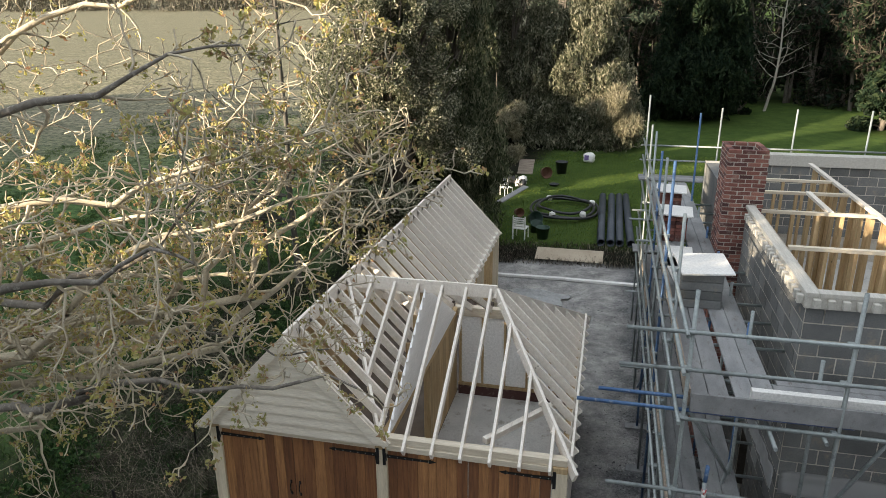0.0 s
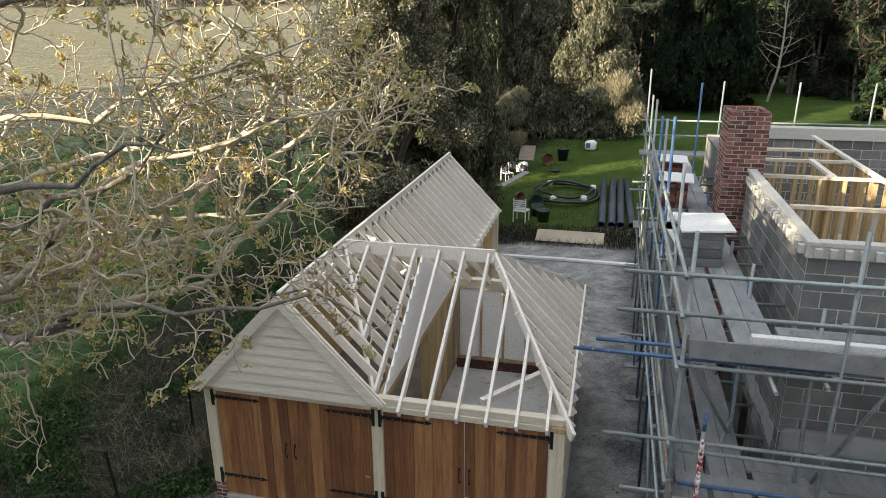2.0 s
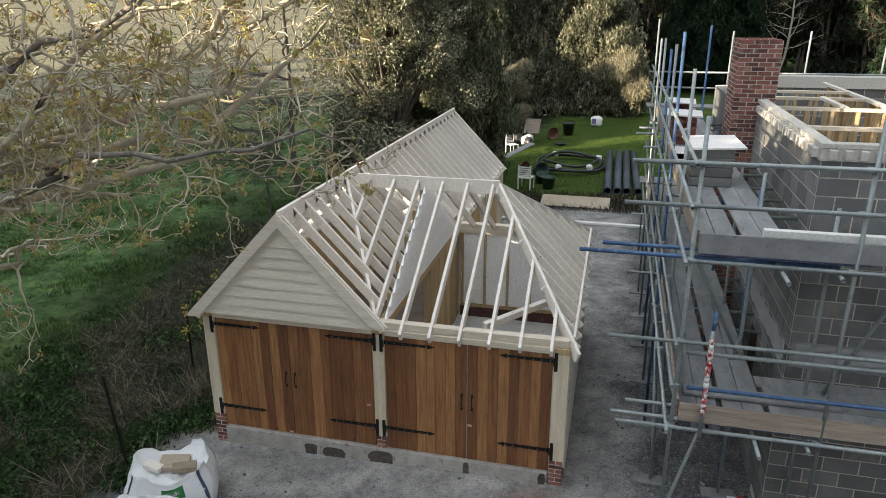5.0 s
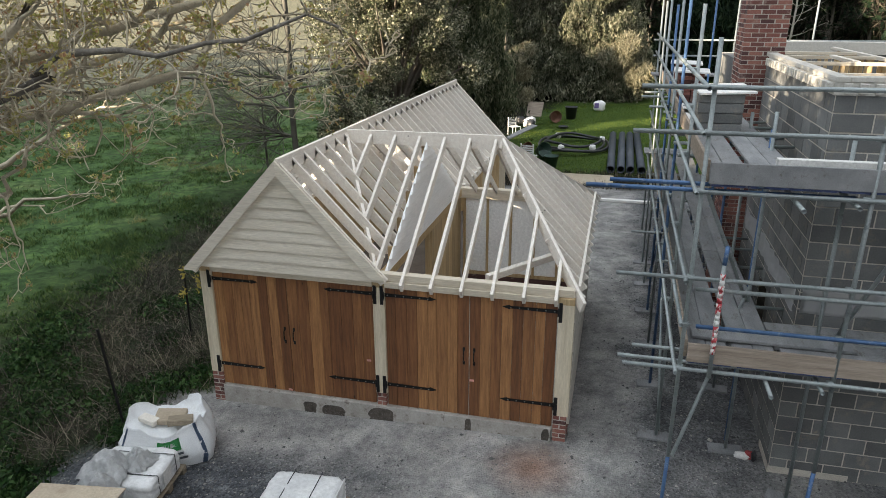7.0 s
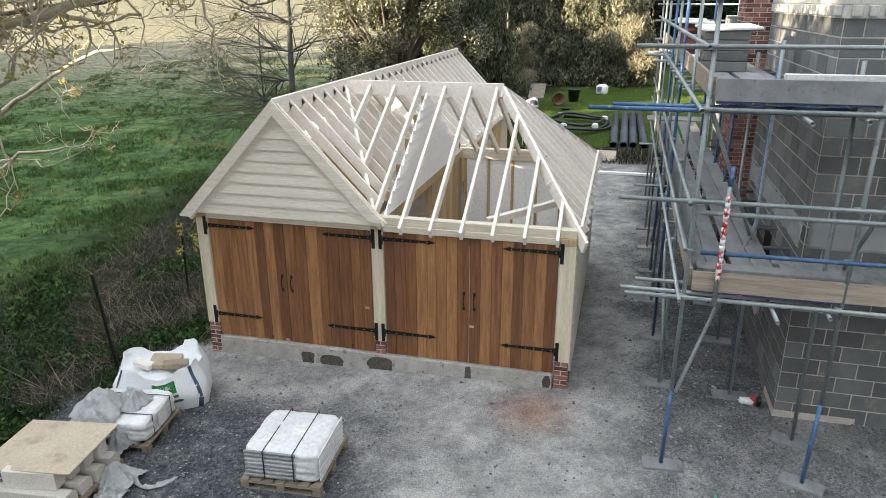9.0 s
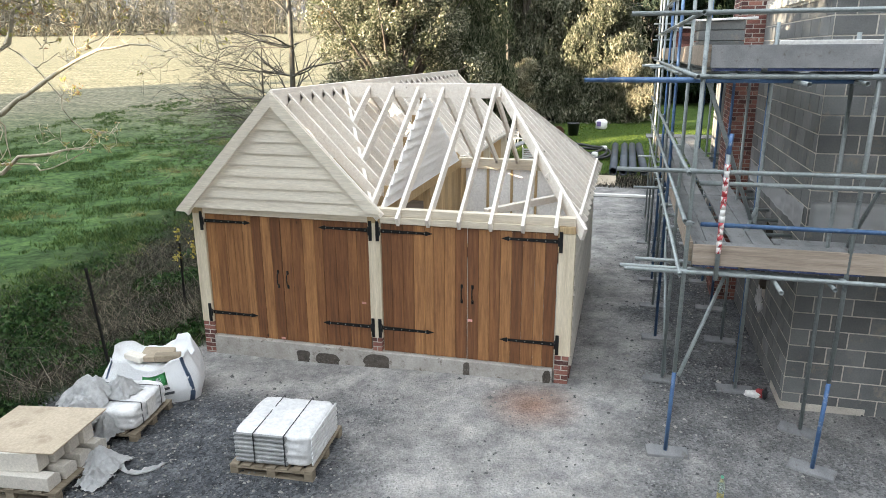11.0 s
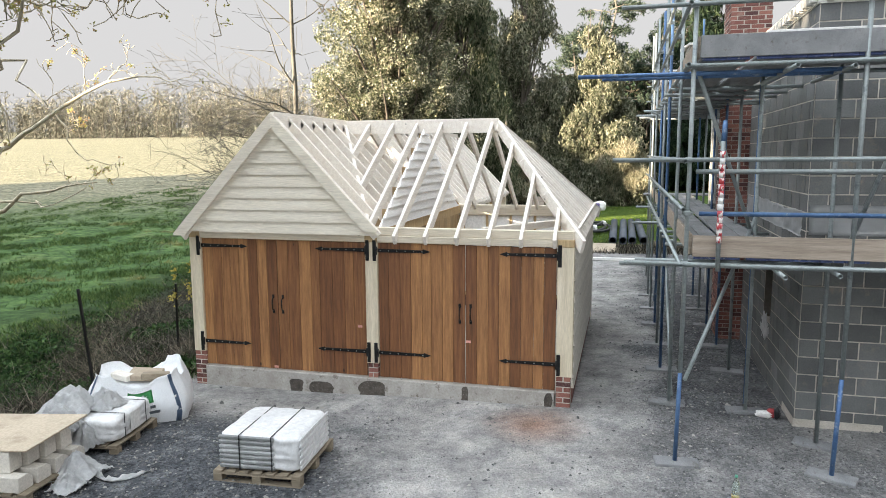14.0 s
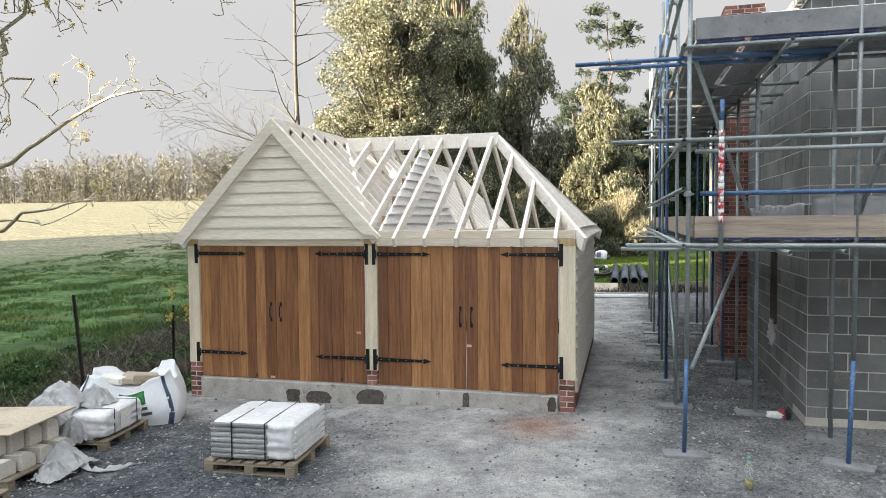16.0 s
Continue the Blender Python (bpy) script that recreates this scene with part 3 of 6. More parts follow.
for i in range(n):
    z0 = 2.29 + i * 0.172
    z1 = z0 + 0.19
    hw0 = (RIDGE - 0.06 - z0) / slope
    hw1 = max(0.02, (RIDGE - 0.06 - z1) / slope)
    bm = bmesh.new()
    vs = [bm.verts.new(c) for c in ((RX - hw0, GY - 0.02, z0), (RX + hw0, GY - 0.02, z0), (RX + hw1, GY, z1), (RX - hw1, GY, z1),
                                    (RX - hw0, GY + 0.012, z0), (RX + hw0, GY + 0.012, z0), (RX + hw1, GY + 0.012, z1), (RX - hw1, GY + 0.012, z1))]
    for f in ((3, 2, 1, 0), (4, 5, 6, 7), (0, 1, 5, 4), (1, 2, 6, 5), (2, 3, 7, 6), (3, 0, 4, 7)):
        bm.faces.new([vs[j] for j in f])
    bmesh.ops.recalc_face_normals(bm, faces=bm.faces[:])
    g_part("weatherboard", bm, CREAM)
for s, xe in ((-1, XL - 0.19), (1, XM + 0.13)):
    dz = RIDGE - slope * abs(xe - RX)
    bm = bmesh.new()
    vs = [(RX, RIDGE + 0.03), (xe, dz + 0.03), (xe, dz - 0.0), (xe - s * 0.20, dz - 0.0), (RX, RIDGE - 0.19)]
    a = [bm.verts.new((x, GY - 0.075, z)) for x, z in vs]
    b = [bm.verts.new((x, GY - 0.045, z)) for x, z in vs]
    bm.faces.new(a)
    bm.faces.new(b[::-1])
    for i in range(5):
        bm.faces.new((a[i], a[(i + 1) % 5], b[(i + 1) % 5], b[i]))
    bmesh.ops.recalc_face_normals(bm, faces=bm.faces[:])
    g_part("barge_board", bm, CREAM, "pale barge board of the gable")


# rafters of the long range
def rafter(p, q, w=0.047, h=0.15, mat=None, nm="rafter"):
    return g_part(nm, beam(p, q, w, h), mat or RAFTER)


g_part("ridge_board", slab(RX - 0.03, -0.05, RIDGE - 0.20, RX + 0.03, YB + 0.1, RIDGE + 0.045, 0.004), RAFTER, "pale ridge board")
ys = [0.0 + 0.42 * i for i in range(28)]
for y in ys:
    if y > YB + 0.05:
        break
    xe = XL - 0.17
    rafter((RX - 0.02, y, RIDGE - 0.01), (xe, y, RIDGE - slope * (RX - xe)))
    # right side: to the eaves, or on to the partition where the wing stands over it
    xe = XM + 0.16 if y > 2 * WY + 0.25 or y < 0.05 else XM - 0.02
    rafter((RX + 0.02, y, RIDGE - 0.01), (xe, y, RIDGE - slope * (xe - RX)))
# long walls, back post
g_part("side_wall", slab(XL, 0.19, -0.3, XL + 0.12, YB, 2.28), STUD, "boarded side wall")

g_part("wall_plate", slab(XL + 0.01, 0.19, 2.283, XL + 0.11, YB, 2.36), PINE_Y)
g_part("wall_plate", slab(XM - 0.05, WD + 0.15, 2.20, XM + 0.07, YB, 2.36), PINE_Y)
for y in (YB - 0.1, 8.6):
    g_part("post", slab(XM - 0.07, y - 0.08, -0.2, XM + 0.09, y + 0.08, 2.2, 0.006), PINE_Z, "pale softwood post")
g_part("back_wall", slab(XL + 0.12, YB - 0.1, -0.2, XM - 0.07, YB, 2.36), STUD, "boarded back wall")
rafter((RX, YB + 0.06, RIDGE + 0.01), (XM + 0.18, YB + 0.06, RIDGE - slope * (XM + 0.18 - RX)), 0.04, 0.17, PINE_X, "barge_board")

# side wing: ridge, hips, valleys, rafters
HX = 1.36
g_part("ridge_board", slab(RX + 0.05, WY - 0.025, RIDGE - 0.21, HX, WY + 0.025, RIDGE + 0.035, 0.004), RAFTER, "pale ridge board")
ER = XR + 0.14
EF, EB = -0.14, 5.66
ez = 2.30
for p, q in (((HX, WY, RIDGE), (ER, EF, ez)), ((HX, WY, RIDGE), (ER, EB, ez)), ((RX + 0.03, WY, RIDGE - 0.02), (XM + 0.02, -0.02, ez)), ((RX + 0.03, WY, RIDGE - 0.02), (XM + 0.02, 2 * WY, ez))):
    g_part("hip_rafter" if p[0] > 0 else "valley_rafter", beam(p, q, 0.05, 0.20), RAFTER)
fs = (RIDGE - ez) / (WY - EF)
bs_ = (RIDGE - ez) / (EB - WY)
for i in range(13):
    x = -1.00 + i * 0.45
    if x > 2.75:
        break
    for sgn, yend, sl in ((-1, EF, fs), (1, EB, bs_)):
        top_y, bot_y = WY, yend
        if x > HX:
            top_y = WY + (yend - WY) * (x - HX) / (ER - HX)
        if x < XM:
            bot_y = WY + (yend - WY) * clamp((x - RX) / (XM - RX), 0, 1)
        if abs(top_y - bot_y) < 0.25:
            continue
        zt, zb = RIDGE - sl * abs(top_y - WY), RIDGE - sl * abs(bot_y - WY)
        rafter((x, top_y, zt - 0.01), (x, bot_y, zb))
for i in range(15):
    y = EF + 0.22 + i * 0.385
    if y > EB - 0.1:
        break
    t = (y - EF) / (WY - EF) if y < WY else (EB - y) / (EB - WY)
    xt = ER + (HX - ER) * t
    zt = ez + (RIDGE - ez) * t
    rafter((xt, y, zt - 0.01), (ER, y, ez), 0.05, 0.13)

# eaves fillet along the hip end, laid over the rafter feet
g_part("eaves_fillet", beam((ER - 0.10, EF + 0.25, ez + 0.145), (ER - 0.10, EB - 0.2, ez + 0.145), 0.04, 0.03), RAFTER, "thin pale fillet across the rafter feet")

# partition gable between the bays, boarded on the open side
PTOP = RIDGE - 0.17
for i in range(11):
    z0 = 2.36 + i * 0.142
    z1 = min(z0 + 0.155, PTOP + 0.04)
    h0, h1 = (PTOP + 0.05 - z0) / fs, max(0.012, (PTOP + 0.05 - z1) / fs)
    if z0 > PTOP - 0.02:
        break
    bm = bmesh.new()
    vs = [bm.verts.new(c) for c in ((XM + 0.098, WY - h0, z0), (XM + 0.098, WY + h0, z0), (XM + 0.058, WY + h1, z1), (XM + 0.058, WY - h1, z1),
                                    (XM + 0.05, WY - h0, z0), (XM + 0.05, WY + h0, z0), (XM + 0.05, WY + h1, z1), (XM + 0.05, WY - h1, z1))]
    for f in ((3, 2, 1, 0), (4, 5, 6, 7), (0, 1, 5, 4), (1, 2, 6, 5), (2, 3, 7, 6), (3, 0, 4, 7)):
        bm.faces.new([vs[j] for j in f])
    bmesh.ops.recalc_face_normals(bm, faces=bm.faces[:])
    g_part("weatherboard", bm, PRIMED, "white primed weatherboard")
for i in range(9):
    y = 0.62 + i * 0.5
    g_part("stud", slab(XM - 0.045, y, 2.345, XM + 0.045, y + 0.045, PTOP - fs * abs(y + 0.022 - WY)), STUD)
g_part("tie_beam", slab(XM - 0.06, 0.17, 2.18, XM + 0.06, WD - 0.1, 2.34), STUD, "brown tie beam")
for k in range(9):
    y = 3.0 + k * 0.28
    g_part("partition_board", slab(XM - 0.03, y + 0.004, 0.12, XM + 0.02, y + 0.276, 2.18, 0.004), STUD)
g_part("post", slab(XM - 0.07, 2.85, 0.12, XM + 0.07, 2.99, 2.18, 0.006), STUD, "brown post in the middle")
# back wall of the wing with white insulation between studs, on a brick plinth
g_part("brick_plinth", slab(XM + 0.08, WD - 0.12, 0.12, XR - 0.12, WD - 0.004, 0.36), BRICK, "low red brick plinth")
g_part("sole_plate", slab(XM + 0.08, WD - 0.13, 0.362, XR - 0.12, WD, 0.43), STUD)
g_part("wall_plate", slab(XM, WD - 0.14, 2.14, XR - 0.02, WD, 2.36, 0.004), PINE_X, "pale back wall plate")
for i in range(6):
    x = XM + 0.10 + i * 0.52
    g_part("stud", slab(x, WD - 0.12, 0.432, x + 0.05, WD - 0.02, 2.138), STUD)
    if i < 5:
        g_part("insulation_panel", slab(x + 0.052, WD - 0.10, 0.432, x + 0.518, WD - 0.03, 2.138, 0.01), MEMBRANE, "white membrane between the studs")
g_part("back_board", slab(XM + 0.08, WD + 0.003, -0.2, XR, WD + 0.03, 2.36), PINE_X)
# right wall: weatherboards outside
g_part("side_wall", slab(XR - 0.12, 0.2, 0.2, XR - 0.03, WD - 0.145, 2.34), STUD, "inner face of the side wall")
g_part("wall_plinth", slab(XR - 0.13, 0.2, -0.3, XR - 0.012, WD, 0.198), BRICK, "red brick plinth under the boards")
for i in range(14):
    z0 = 0.2 + i * 0.152
    bm = bmesh.new()
    y0, y1 = 0.12, WD + 0.03
    vs = [bm.verts.new(c) for c in ((XR + 0.018, y0, z0), (XR + 0.018, y1, z0), (XR - 0.012, y1, z0 + 0.165), (XR - 0.012, y0, z0 + 0.165),
                                    (XR - 0.028, y0, z0), (XR - 0.028, y1, z0), (XR - 0.028, y1, z0 + 0.165), (XR - 0.028, y0, z0 + 0.165))]
    for f in ((3, 2, 1, 0), (4, 5, 6, 7), (0, 1, 5, 4), (1, 2, 6, 5), (2, 3, 7, 6), (3, 0, 4, 7)):
        bm.faces.new([vs[j] for j in f])
    bmesh.ops.recalc_face_normals(bm, faces=bm.faces[:])
    g_part("weatherboard", bm, PINE_Y)
# loose brace lying across the corner
g_part("brace", beam((1.55, 0.35, 2.40), (2.62, 1.75, 2.42), 0.10, 0.10), RAFTER, "diagonal corner brace")

# ---------------------------------------------------------------- the house under construction
HXL, HY, HTOP = 5.64, -0.08, 5.18
HXR, HYB = 13.5, 10.0


def block_mesh(l):
    nm = "block_%d" % round(l * 1000)
    me = bpy.data.meshes.get(nm)
    if me:
        return me
    bm = slab(0.008, -0.005, 0.008, l - 0.008, 0.05, 0.217, 0.003)
    me = bpy.data.meshes.new(nm)
    bm.to_mesh(me)
    bm.free()
    me.materials.append(BLOCK)
    return me


def block_wall(name, label, origin, direction, length, z0, z1, thick, flip=False, start_course=0, hole=None):
    """A wall of blocks along a direction, its face on the origin's line; blocks as parts on a mortar core, with one opening if asked."""
    ox, oy = origin
    dx, dy = direction
    w = tagged(new(name), label, "wall", kind="structure")
    w.matrix_basis = pose(ox, oy, 0, 0, 0, math.degrees(math.atan2(dy, dx)))
    a, b = (0.0, thick) if not flip else (-thick, 0.0)
    if hole:
        u0, u1, h0, h1 = hole
        for c in ((0.0, z0, u0, z1), (u1, z0, length, z1), (u0, z0, u1, h0), (u0, h1, u1, z1)):
            part("mortar_core", slab(c[0], a, c[1], c[2], b, c[3]), MORTAR, w)
    else:
        part("mortar_core", slab(0.0, a, z0, length, b, z1), MORTAR, w)
    for k in range(int(round((z1 - z0) / 0.225))):
        z = z0 + k * 0.225
        spans = [(0.0, length)]
        if hole and h0 - 0.01 < z + 0.11 < h1 + 0.01:
            spans = [(0.0, u0), (u1, length)]
        x = 0.0
        step = 0.45 if (k + start_course) % 2 == 0 else 0.225
        while x < length - 0.03:
            e = min(x + step, length)
            step = 0.45
            for p, q in spans:
                c, d = max(x, p), min(e, q)
                if d - c > 0.03:
                    m = pose(c, 0, z) if not flip else pose(d, 0, z, 0, 0, 180)
                    piece("block", block_mesh(round(d - c, 3)), m, w)
            x = e
    return w


SCRAP = plain("dusty_plastic", (0.42, 0.42, 0.42), (0.58, 0.57, 0.56), None, 6, 40, 0.5, 0.3)


def crumple_scrap():
    b = bmesh.new()
    g = [[b.verts.new((HXL - 0.012 - 0.07 * abs(noise.noise(Vector((i * 0.45, j * 0.45, 3)))), 1.62 + 0.055 * i, 0.62 + 0.05 * j + 0.05 * noise.noise(Vector((i * 0.5, 0, 9))))) for j in range(9)] for i in range(11)]
    for i in range(10):
        for j in range(8):
            if math.hypot((i - 4.5) / 5.5, (j - 3.5) / 4.6) < 0.9 + 0.25 * noise.noise(Vector((i * 0.7, j * 0.7, 1))):
                b.faces.new((g[i][j], g[i + 1][j], g[i + 1][j + 1], g[i][j + 1])).smooth = True
    bmesh.ops.delete(b, geom=[v for v in b.verts if not v.link_faces], context="VERTS")
    bmesh.ops.solidify(b, geom=b.faces[:], thickness=0.003)
    return b


wall_front = block_wall("wall_front", "grey concrete block wall of a house under construction", (HXL, HY), (1, 0), 5.4, -0.22, HTOP, 0.3)
wall_left = block_wall("wall_left", "grey concrete block side wall beside the scaffold", (HXL, 4.35), (0, -1), 4.35 - HY, -0.22, HTOP, 0.3, start_course=1, hole=(2.15, 2.70, 0.905, 2.03))

for nm, (x0, y0, x1, y1) in (("foundation_front", (HXL - 0.012, HY - 0.014, HXL + 1.0, HY - 0.002)), ("foundation_side", (HXL - 0.014, HY + 0.0, HXL - 0.002, 0.55))):
    tagged(link_mesh(nm, slab(x0, y0, -0.3, x1, y1, 0.10), MORTAR), "pale mortar band at the foot of the wall", "wall", kind="structure")
# far and right walls of the house, upper parts seen from above
wall_back = block_wall("wall_back", "grey concrete block back wall seen from inside", (HXL, HYB), (1, 0), 7.7, 3.2, 5.0, 0.3)
part("back_wall_base", slab(0, 0.02, -0.22, 7.7, 0.3, 3.19), MORTAR, wall_back)
wall_right = block_wall("wall_right", "grey concrete block wall closing the house", (HXR, HYB), (0, -1), HYB - HY, 3.2, 5.0, 0.3, flip=True)
# out of view: closes the front so no light leaks into the house
tagged(link_mesh("wall_front_end", slab(HXL + 5.404, HY, -0.22, HXR, HY + 0.3, 5.0), BLOCK), "unseen grey block wall added to keep light out", "wall", kind="structure")
# dark strips on the window reveals, put there for their deep shade
for u in (0.0, 0.53):
    part("jamb", slab(2.152 + u, 0.004, 0.907, 2.168 + u, 0.296, 2.028), DARKBARK, wall_left, "dark strip for the shade inside the narrow window opening")
# out of view: added under the right wall to darken the interior
part("right_wall_base", slab(0, -0.28, -0.22, HYB - HY, -0.02, 3.19), MORTAR, wall_right)
wl2 = tagged(link_mesh("wall_left_rear", slab(HXL, 5.3, -0.22, HXL + 0.3, HYB, 5.0), BLOCK), "grey block side wall behind the chimney", "wall", kind="structure")
house_floor = tagged(link_mesh("floor", slab(HXL + 0.31, HY + 0.31, 2.45, HXR - 0.31, HYB - 0.01, 2.6), CONCRETE), "upper floor of the unfinished house", "floor", kind="structure")
for nm, (x0, y0, z0, x1, y1, z1) in (("coping_left", (HXL - 0.03, HY - 0.03, HTOP + 0.13, HXL + 0.13, 4.2, HTOP + 0.19)), ("coping_front", (HXL + 0.133, HY - 0.03, HTOP + 0.13, HXL + 5.4, HY + 0.13, HTOP + 0.19)),
                                     ("coping_back", (HXL + 0.6, HYB - 0.06, 5.0, HXR + 0.1, HYB + 0.3, 5.28))):
    tagged(link_mesh(nm, slab(x0, y0, z0, x1, y1, z1, 0.006), PLATE), "pale timber wall plate along the wall top", "wall plate", kind="structure")
cornice = thing("cornice", "pale dentil cornice under the wall plate", "cornice", kind="structure")
part("band", slab(HXL - 0.02, HY - 0.02, HTOP - 0.02, HXL + 5.4, HY + 0.1, HTOP + 0.127), PLATE, cornice)
part("band", slab(HXL - 0.02, HY + 0.104, HTOP - 0.02, HXL + 0.1, 4.0, HTOP + 0.127), PLATE, cornice)
bm = slab(-0.042, -0.045, 0.01, 0.042, 0.03, 0.125, 0.006)
dm = bpy.data.meshes.new("dentil")
bm.to_mesh(dm)
bm.free()
dm.materials.append(PLATE)
for i in range(24):
    piece("dentil", dm, pose(HXL - 0.05, HY + 0.10 + i * 0.165, HTOP - 0.005, 0, 0, -90), cornice)
for i in range(32):
    piece("dentil", dm, pose(HXL + 0.10 + i * 0.165, HY - 0.05, HTOP - 0.005), cornice)

scrap = tagged(link_mesh("plastic_scrap", crumple_scrap(), SCRAP), "scrap of white plastic hanging from the window opening", "plastic")
# stud partitions inside the top storey
partition = thing("stud_partition", "new pale timber stud partitions inside the roofless storey", "partition")
HIN = HXL + 0.32
for p, q in (((HXL + 2.3, 0.3, 5.2), (HXL + 2.3, 9.4, 5.2)),):
    part("top_rail", beam(p, q, 0.1, 0.06), PINE_Y, partition)
for i in range(16):
    y = 0.4 + i * 0.56
    part("stud", slab(HXL + 2.26, y, 2.6, HXL + 2.34, y + 0.05, 5.14), STUD, partition)
for i in range(22):
    y = 0.6 + i * 0.4
    if i % 2:
        part("sheathing_board", slab(HXL + 2.345, y, 2.6, HXL + 2.365, y + 0.3, 5.1), STUD, partition)
for y in (2.4, 4.6, 6.2, 7.4):
    part("top_rail", beam((HIN, y, 5.2), (HXL + 2.25, y, 5.2), 0.09, 0.06), PINE_X, partition)
    for i in range(5):
        x = HIN + 0.1 + i * 0.42
        part("stud", slab(x, y - 0.04, 2.6, x + 0.05, y + 0.04, 5.14), STUD, partition)
part("top_rail", beam((HXL + 1.5, 4.6, 5.22), (HXL + 1.5, 6.2, 5.22), 0.1, 0.06), PINE_Y, partition)

# chimney
chimney = thing("chimney", "red brick chimney stack with an open top", "chimney")
CX0, CX1, CY0, CY1, CTOP = 5.22, 5.90, 4.22, 5.18, 6.36
part("flue", slab(CX0 + 0.005, CY0 + 0.005, -0.2, CX1 - 0.005, CY0 + 0.10, CTOP - 0.02), MORTAR, chimney)
part("flue", slab(CX0 + 0.005, CY1 - 0.10, -0.2, CX1 - 0.005, CY1 - 0.005, CTOP - 0.02), MORTAR, chimney)
part("flue", slab(CX0 + 0.005, CY0 + 0.104, -0.2, CX0 + 0.10, CY1 - 0.104, CTOP - 0.02), MORTAR, chimney)
part("flue", slab(CX1 - 0.10, CY0 + 0.104, -0.2, CX1 - 0.005, CY1 - 0.104, CTOP - 0.02), MORTAR, chimney)


def course(k, z, put):
    for yy in (CY0 + 0.051, CY1 - 0.051):
        x = CX0 + (0.0 if k % 2 == 0 else 0.1125)
        while x + 0.215 <= CX1 + 0.005 - (0.1125 if k % 2 else 0):
            put((x + 0.1075, yy, z), 0)
            x += 0.2275
    for xx in (CX0 + 0.051, CX1 - 0.051):
        y = CY0 + (0.1125 if k % 2 == 0 else 0.0)
        while y + 0.21 <= CY1 + 0.005 - (0.1125 if k % 2 == 0 else 0):
            put((xx, y + 0.1075, z), 90)
            y += 0.2275


n_courses = 87
joined = []
crr = random.Random(4)
for k in range(n_courses):
    z = CTOP - 0.07 - k * 0.075
    if k < 26:
        course(k, z, lambda c, a: piece("brick", BRICK_FULL, pose(c[0] + crr.uniform(-.002, .002), c[1] + crr.uniform(-.002, .002), c[2], 0, 0, a), chimney))
    else:
        course(k, z, lambda c, a: joined.append((c, a)))
V, F = [], []
for c, a in joined:
    l, w = (0.1075, 0.051) if a == 0 else (0.051, 0.1075)
    b = len(V)
    j = crr.uniform(-0.002, 0.002)
    V += [(c[0] + sx * l + j, c[1] + sy * w + j, c[2] + sz) for sz in (0, 0.065) for sx, sy in ((-1, -1), (1, -1), (1, 1), (-1, 1))]
    F += [tuple(b + i for i in f) for f in ((3, 2, 1, 0), (4, 5, 6, 7), (0, 1, 5, 4), (1, 2, 6, 5), (2, 3, 7, 6), (3, 0, 4, 7))]
ob = new("lower_brickwork", raw_mesh("lower_brickwork", V, F, BRICK))
ob.parent = chimney
ob["kind"] = "stuff"

# ---------------------------------------------------------------- scaffold
scaffold = thing("scaffold", "tube and board scaffold round the house, two lifts", "scaffold")
R = 0.0242


def tube(p, q, blue=False, nm="tube"):
    return part(nm, pipe_bm(bmesh.new(), p, q, R), BLUESTEEL if blue else STEEL, scaffold)


cm = bmesh.new()
box(cm, -0.035, -0.035, -0.028, 0.035, 0.035, 0.028, 0.008)
box(cm, -0.05, -0.012, -0.012, 0.062, 0.012, 0.012, 0.004)
pipe_bm(cm, (0.045, 0.03, 0), (0.045, 0.075, 0), 0.008, False, 6)
coupler_me = bpy.data.meshes.new("coupler")
cm.to_mesh(coupler_me)
cm.free()
coupler_me.materials.append(STEEL)


def coupler(x, y, z, a=0):
    piece("coupler", coupler_me, pose(x, y, z, 0, 0, a), scaffold)


D1, D2 = 2.36, 4.42                     # deck tops
OX, IX = 4.13, 5.13                     # outer and inner line on the left side
OY, IY = -1.58, -0.70                   # outer and inner line on the front
LEFT_Y = [-1.58, 0.39, 1.95, 3.5, 5.05, 6.6, 8.05]
FRONT_X = [5.69, 7.6, 9.5, 11.4]
srr = random.Random(8)
# standards
for i, y in enumerate(LEFT_Y):
    top = 6.35 if i else 5.85
    lean = srr.uniform(-0.03, 0.03)
    zg = ground_z(OX, y)
    if i == 0:
        tube((OX - 0.02, y, zg + 0.04), (OX, y, 1.05), True, "standard")
        tube((OX, y, 1.05), (OX + 0.02, y, top), False, "standard")
    else:
        tube((OX + lean, y, zg + 0.04), (OX + lean, y, top + srr.uniform(-.25, .2)), srr.random() < 0.3, "standard")
    if i:
        tube((IX + 0.02, y + 0.1, zg + 0.04), (IX + 0.02, y + 0.1, 4.65 if i < 6 else 6.5), srr.random() < 0.3, "standard")
tube((IX, 0.30, 0.03), (IX, 0.30, 4.9), False, "standard")
for i, x in enumerate(FRONT_X):
    zg = ground_z(x, OY)
    tube((x, OY, zg + 0.04), (x + 0.03, OY, 1.1), i == 0, "standard")
    tube((x + 0.03, OY, 1.1), (x + 0.06, OY, 5.95), False, "standard")
    tube((x + 0.06, IY, zg + 0.04), (x + 0.06, IY, 4.75), False, "standard")
for x in (5.95, 7.78, 9.53, 11.3):
    tube((x, HYB + 0.9, 0.0), (x + 0.06, HYB + 0.9, 6.3), False, "standard")
tube((4.15, HYB + 0.9, 0.0), (4.15, HYB + 0.9, 6.6), False, "standard")
# ledgers and guard rails, front
for z, x0, x1, blue in ((5.38, 3.45, 12, False), (4.93, 3.4, 12, False), (3.36, 3.35, 12, False), (3.24, 4.2, 12, False), (2.80, 4.25, 12, True)):
    tube((x0, OY - 0.05, z), (x1, OY - 0.05, z + 0.02), blue, "guard_rail")
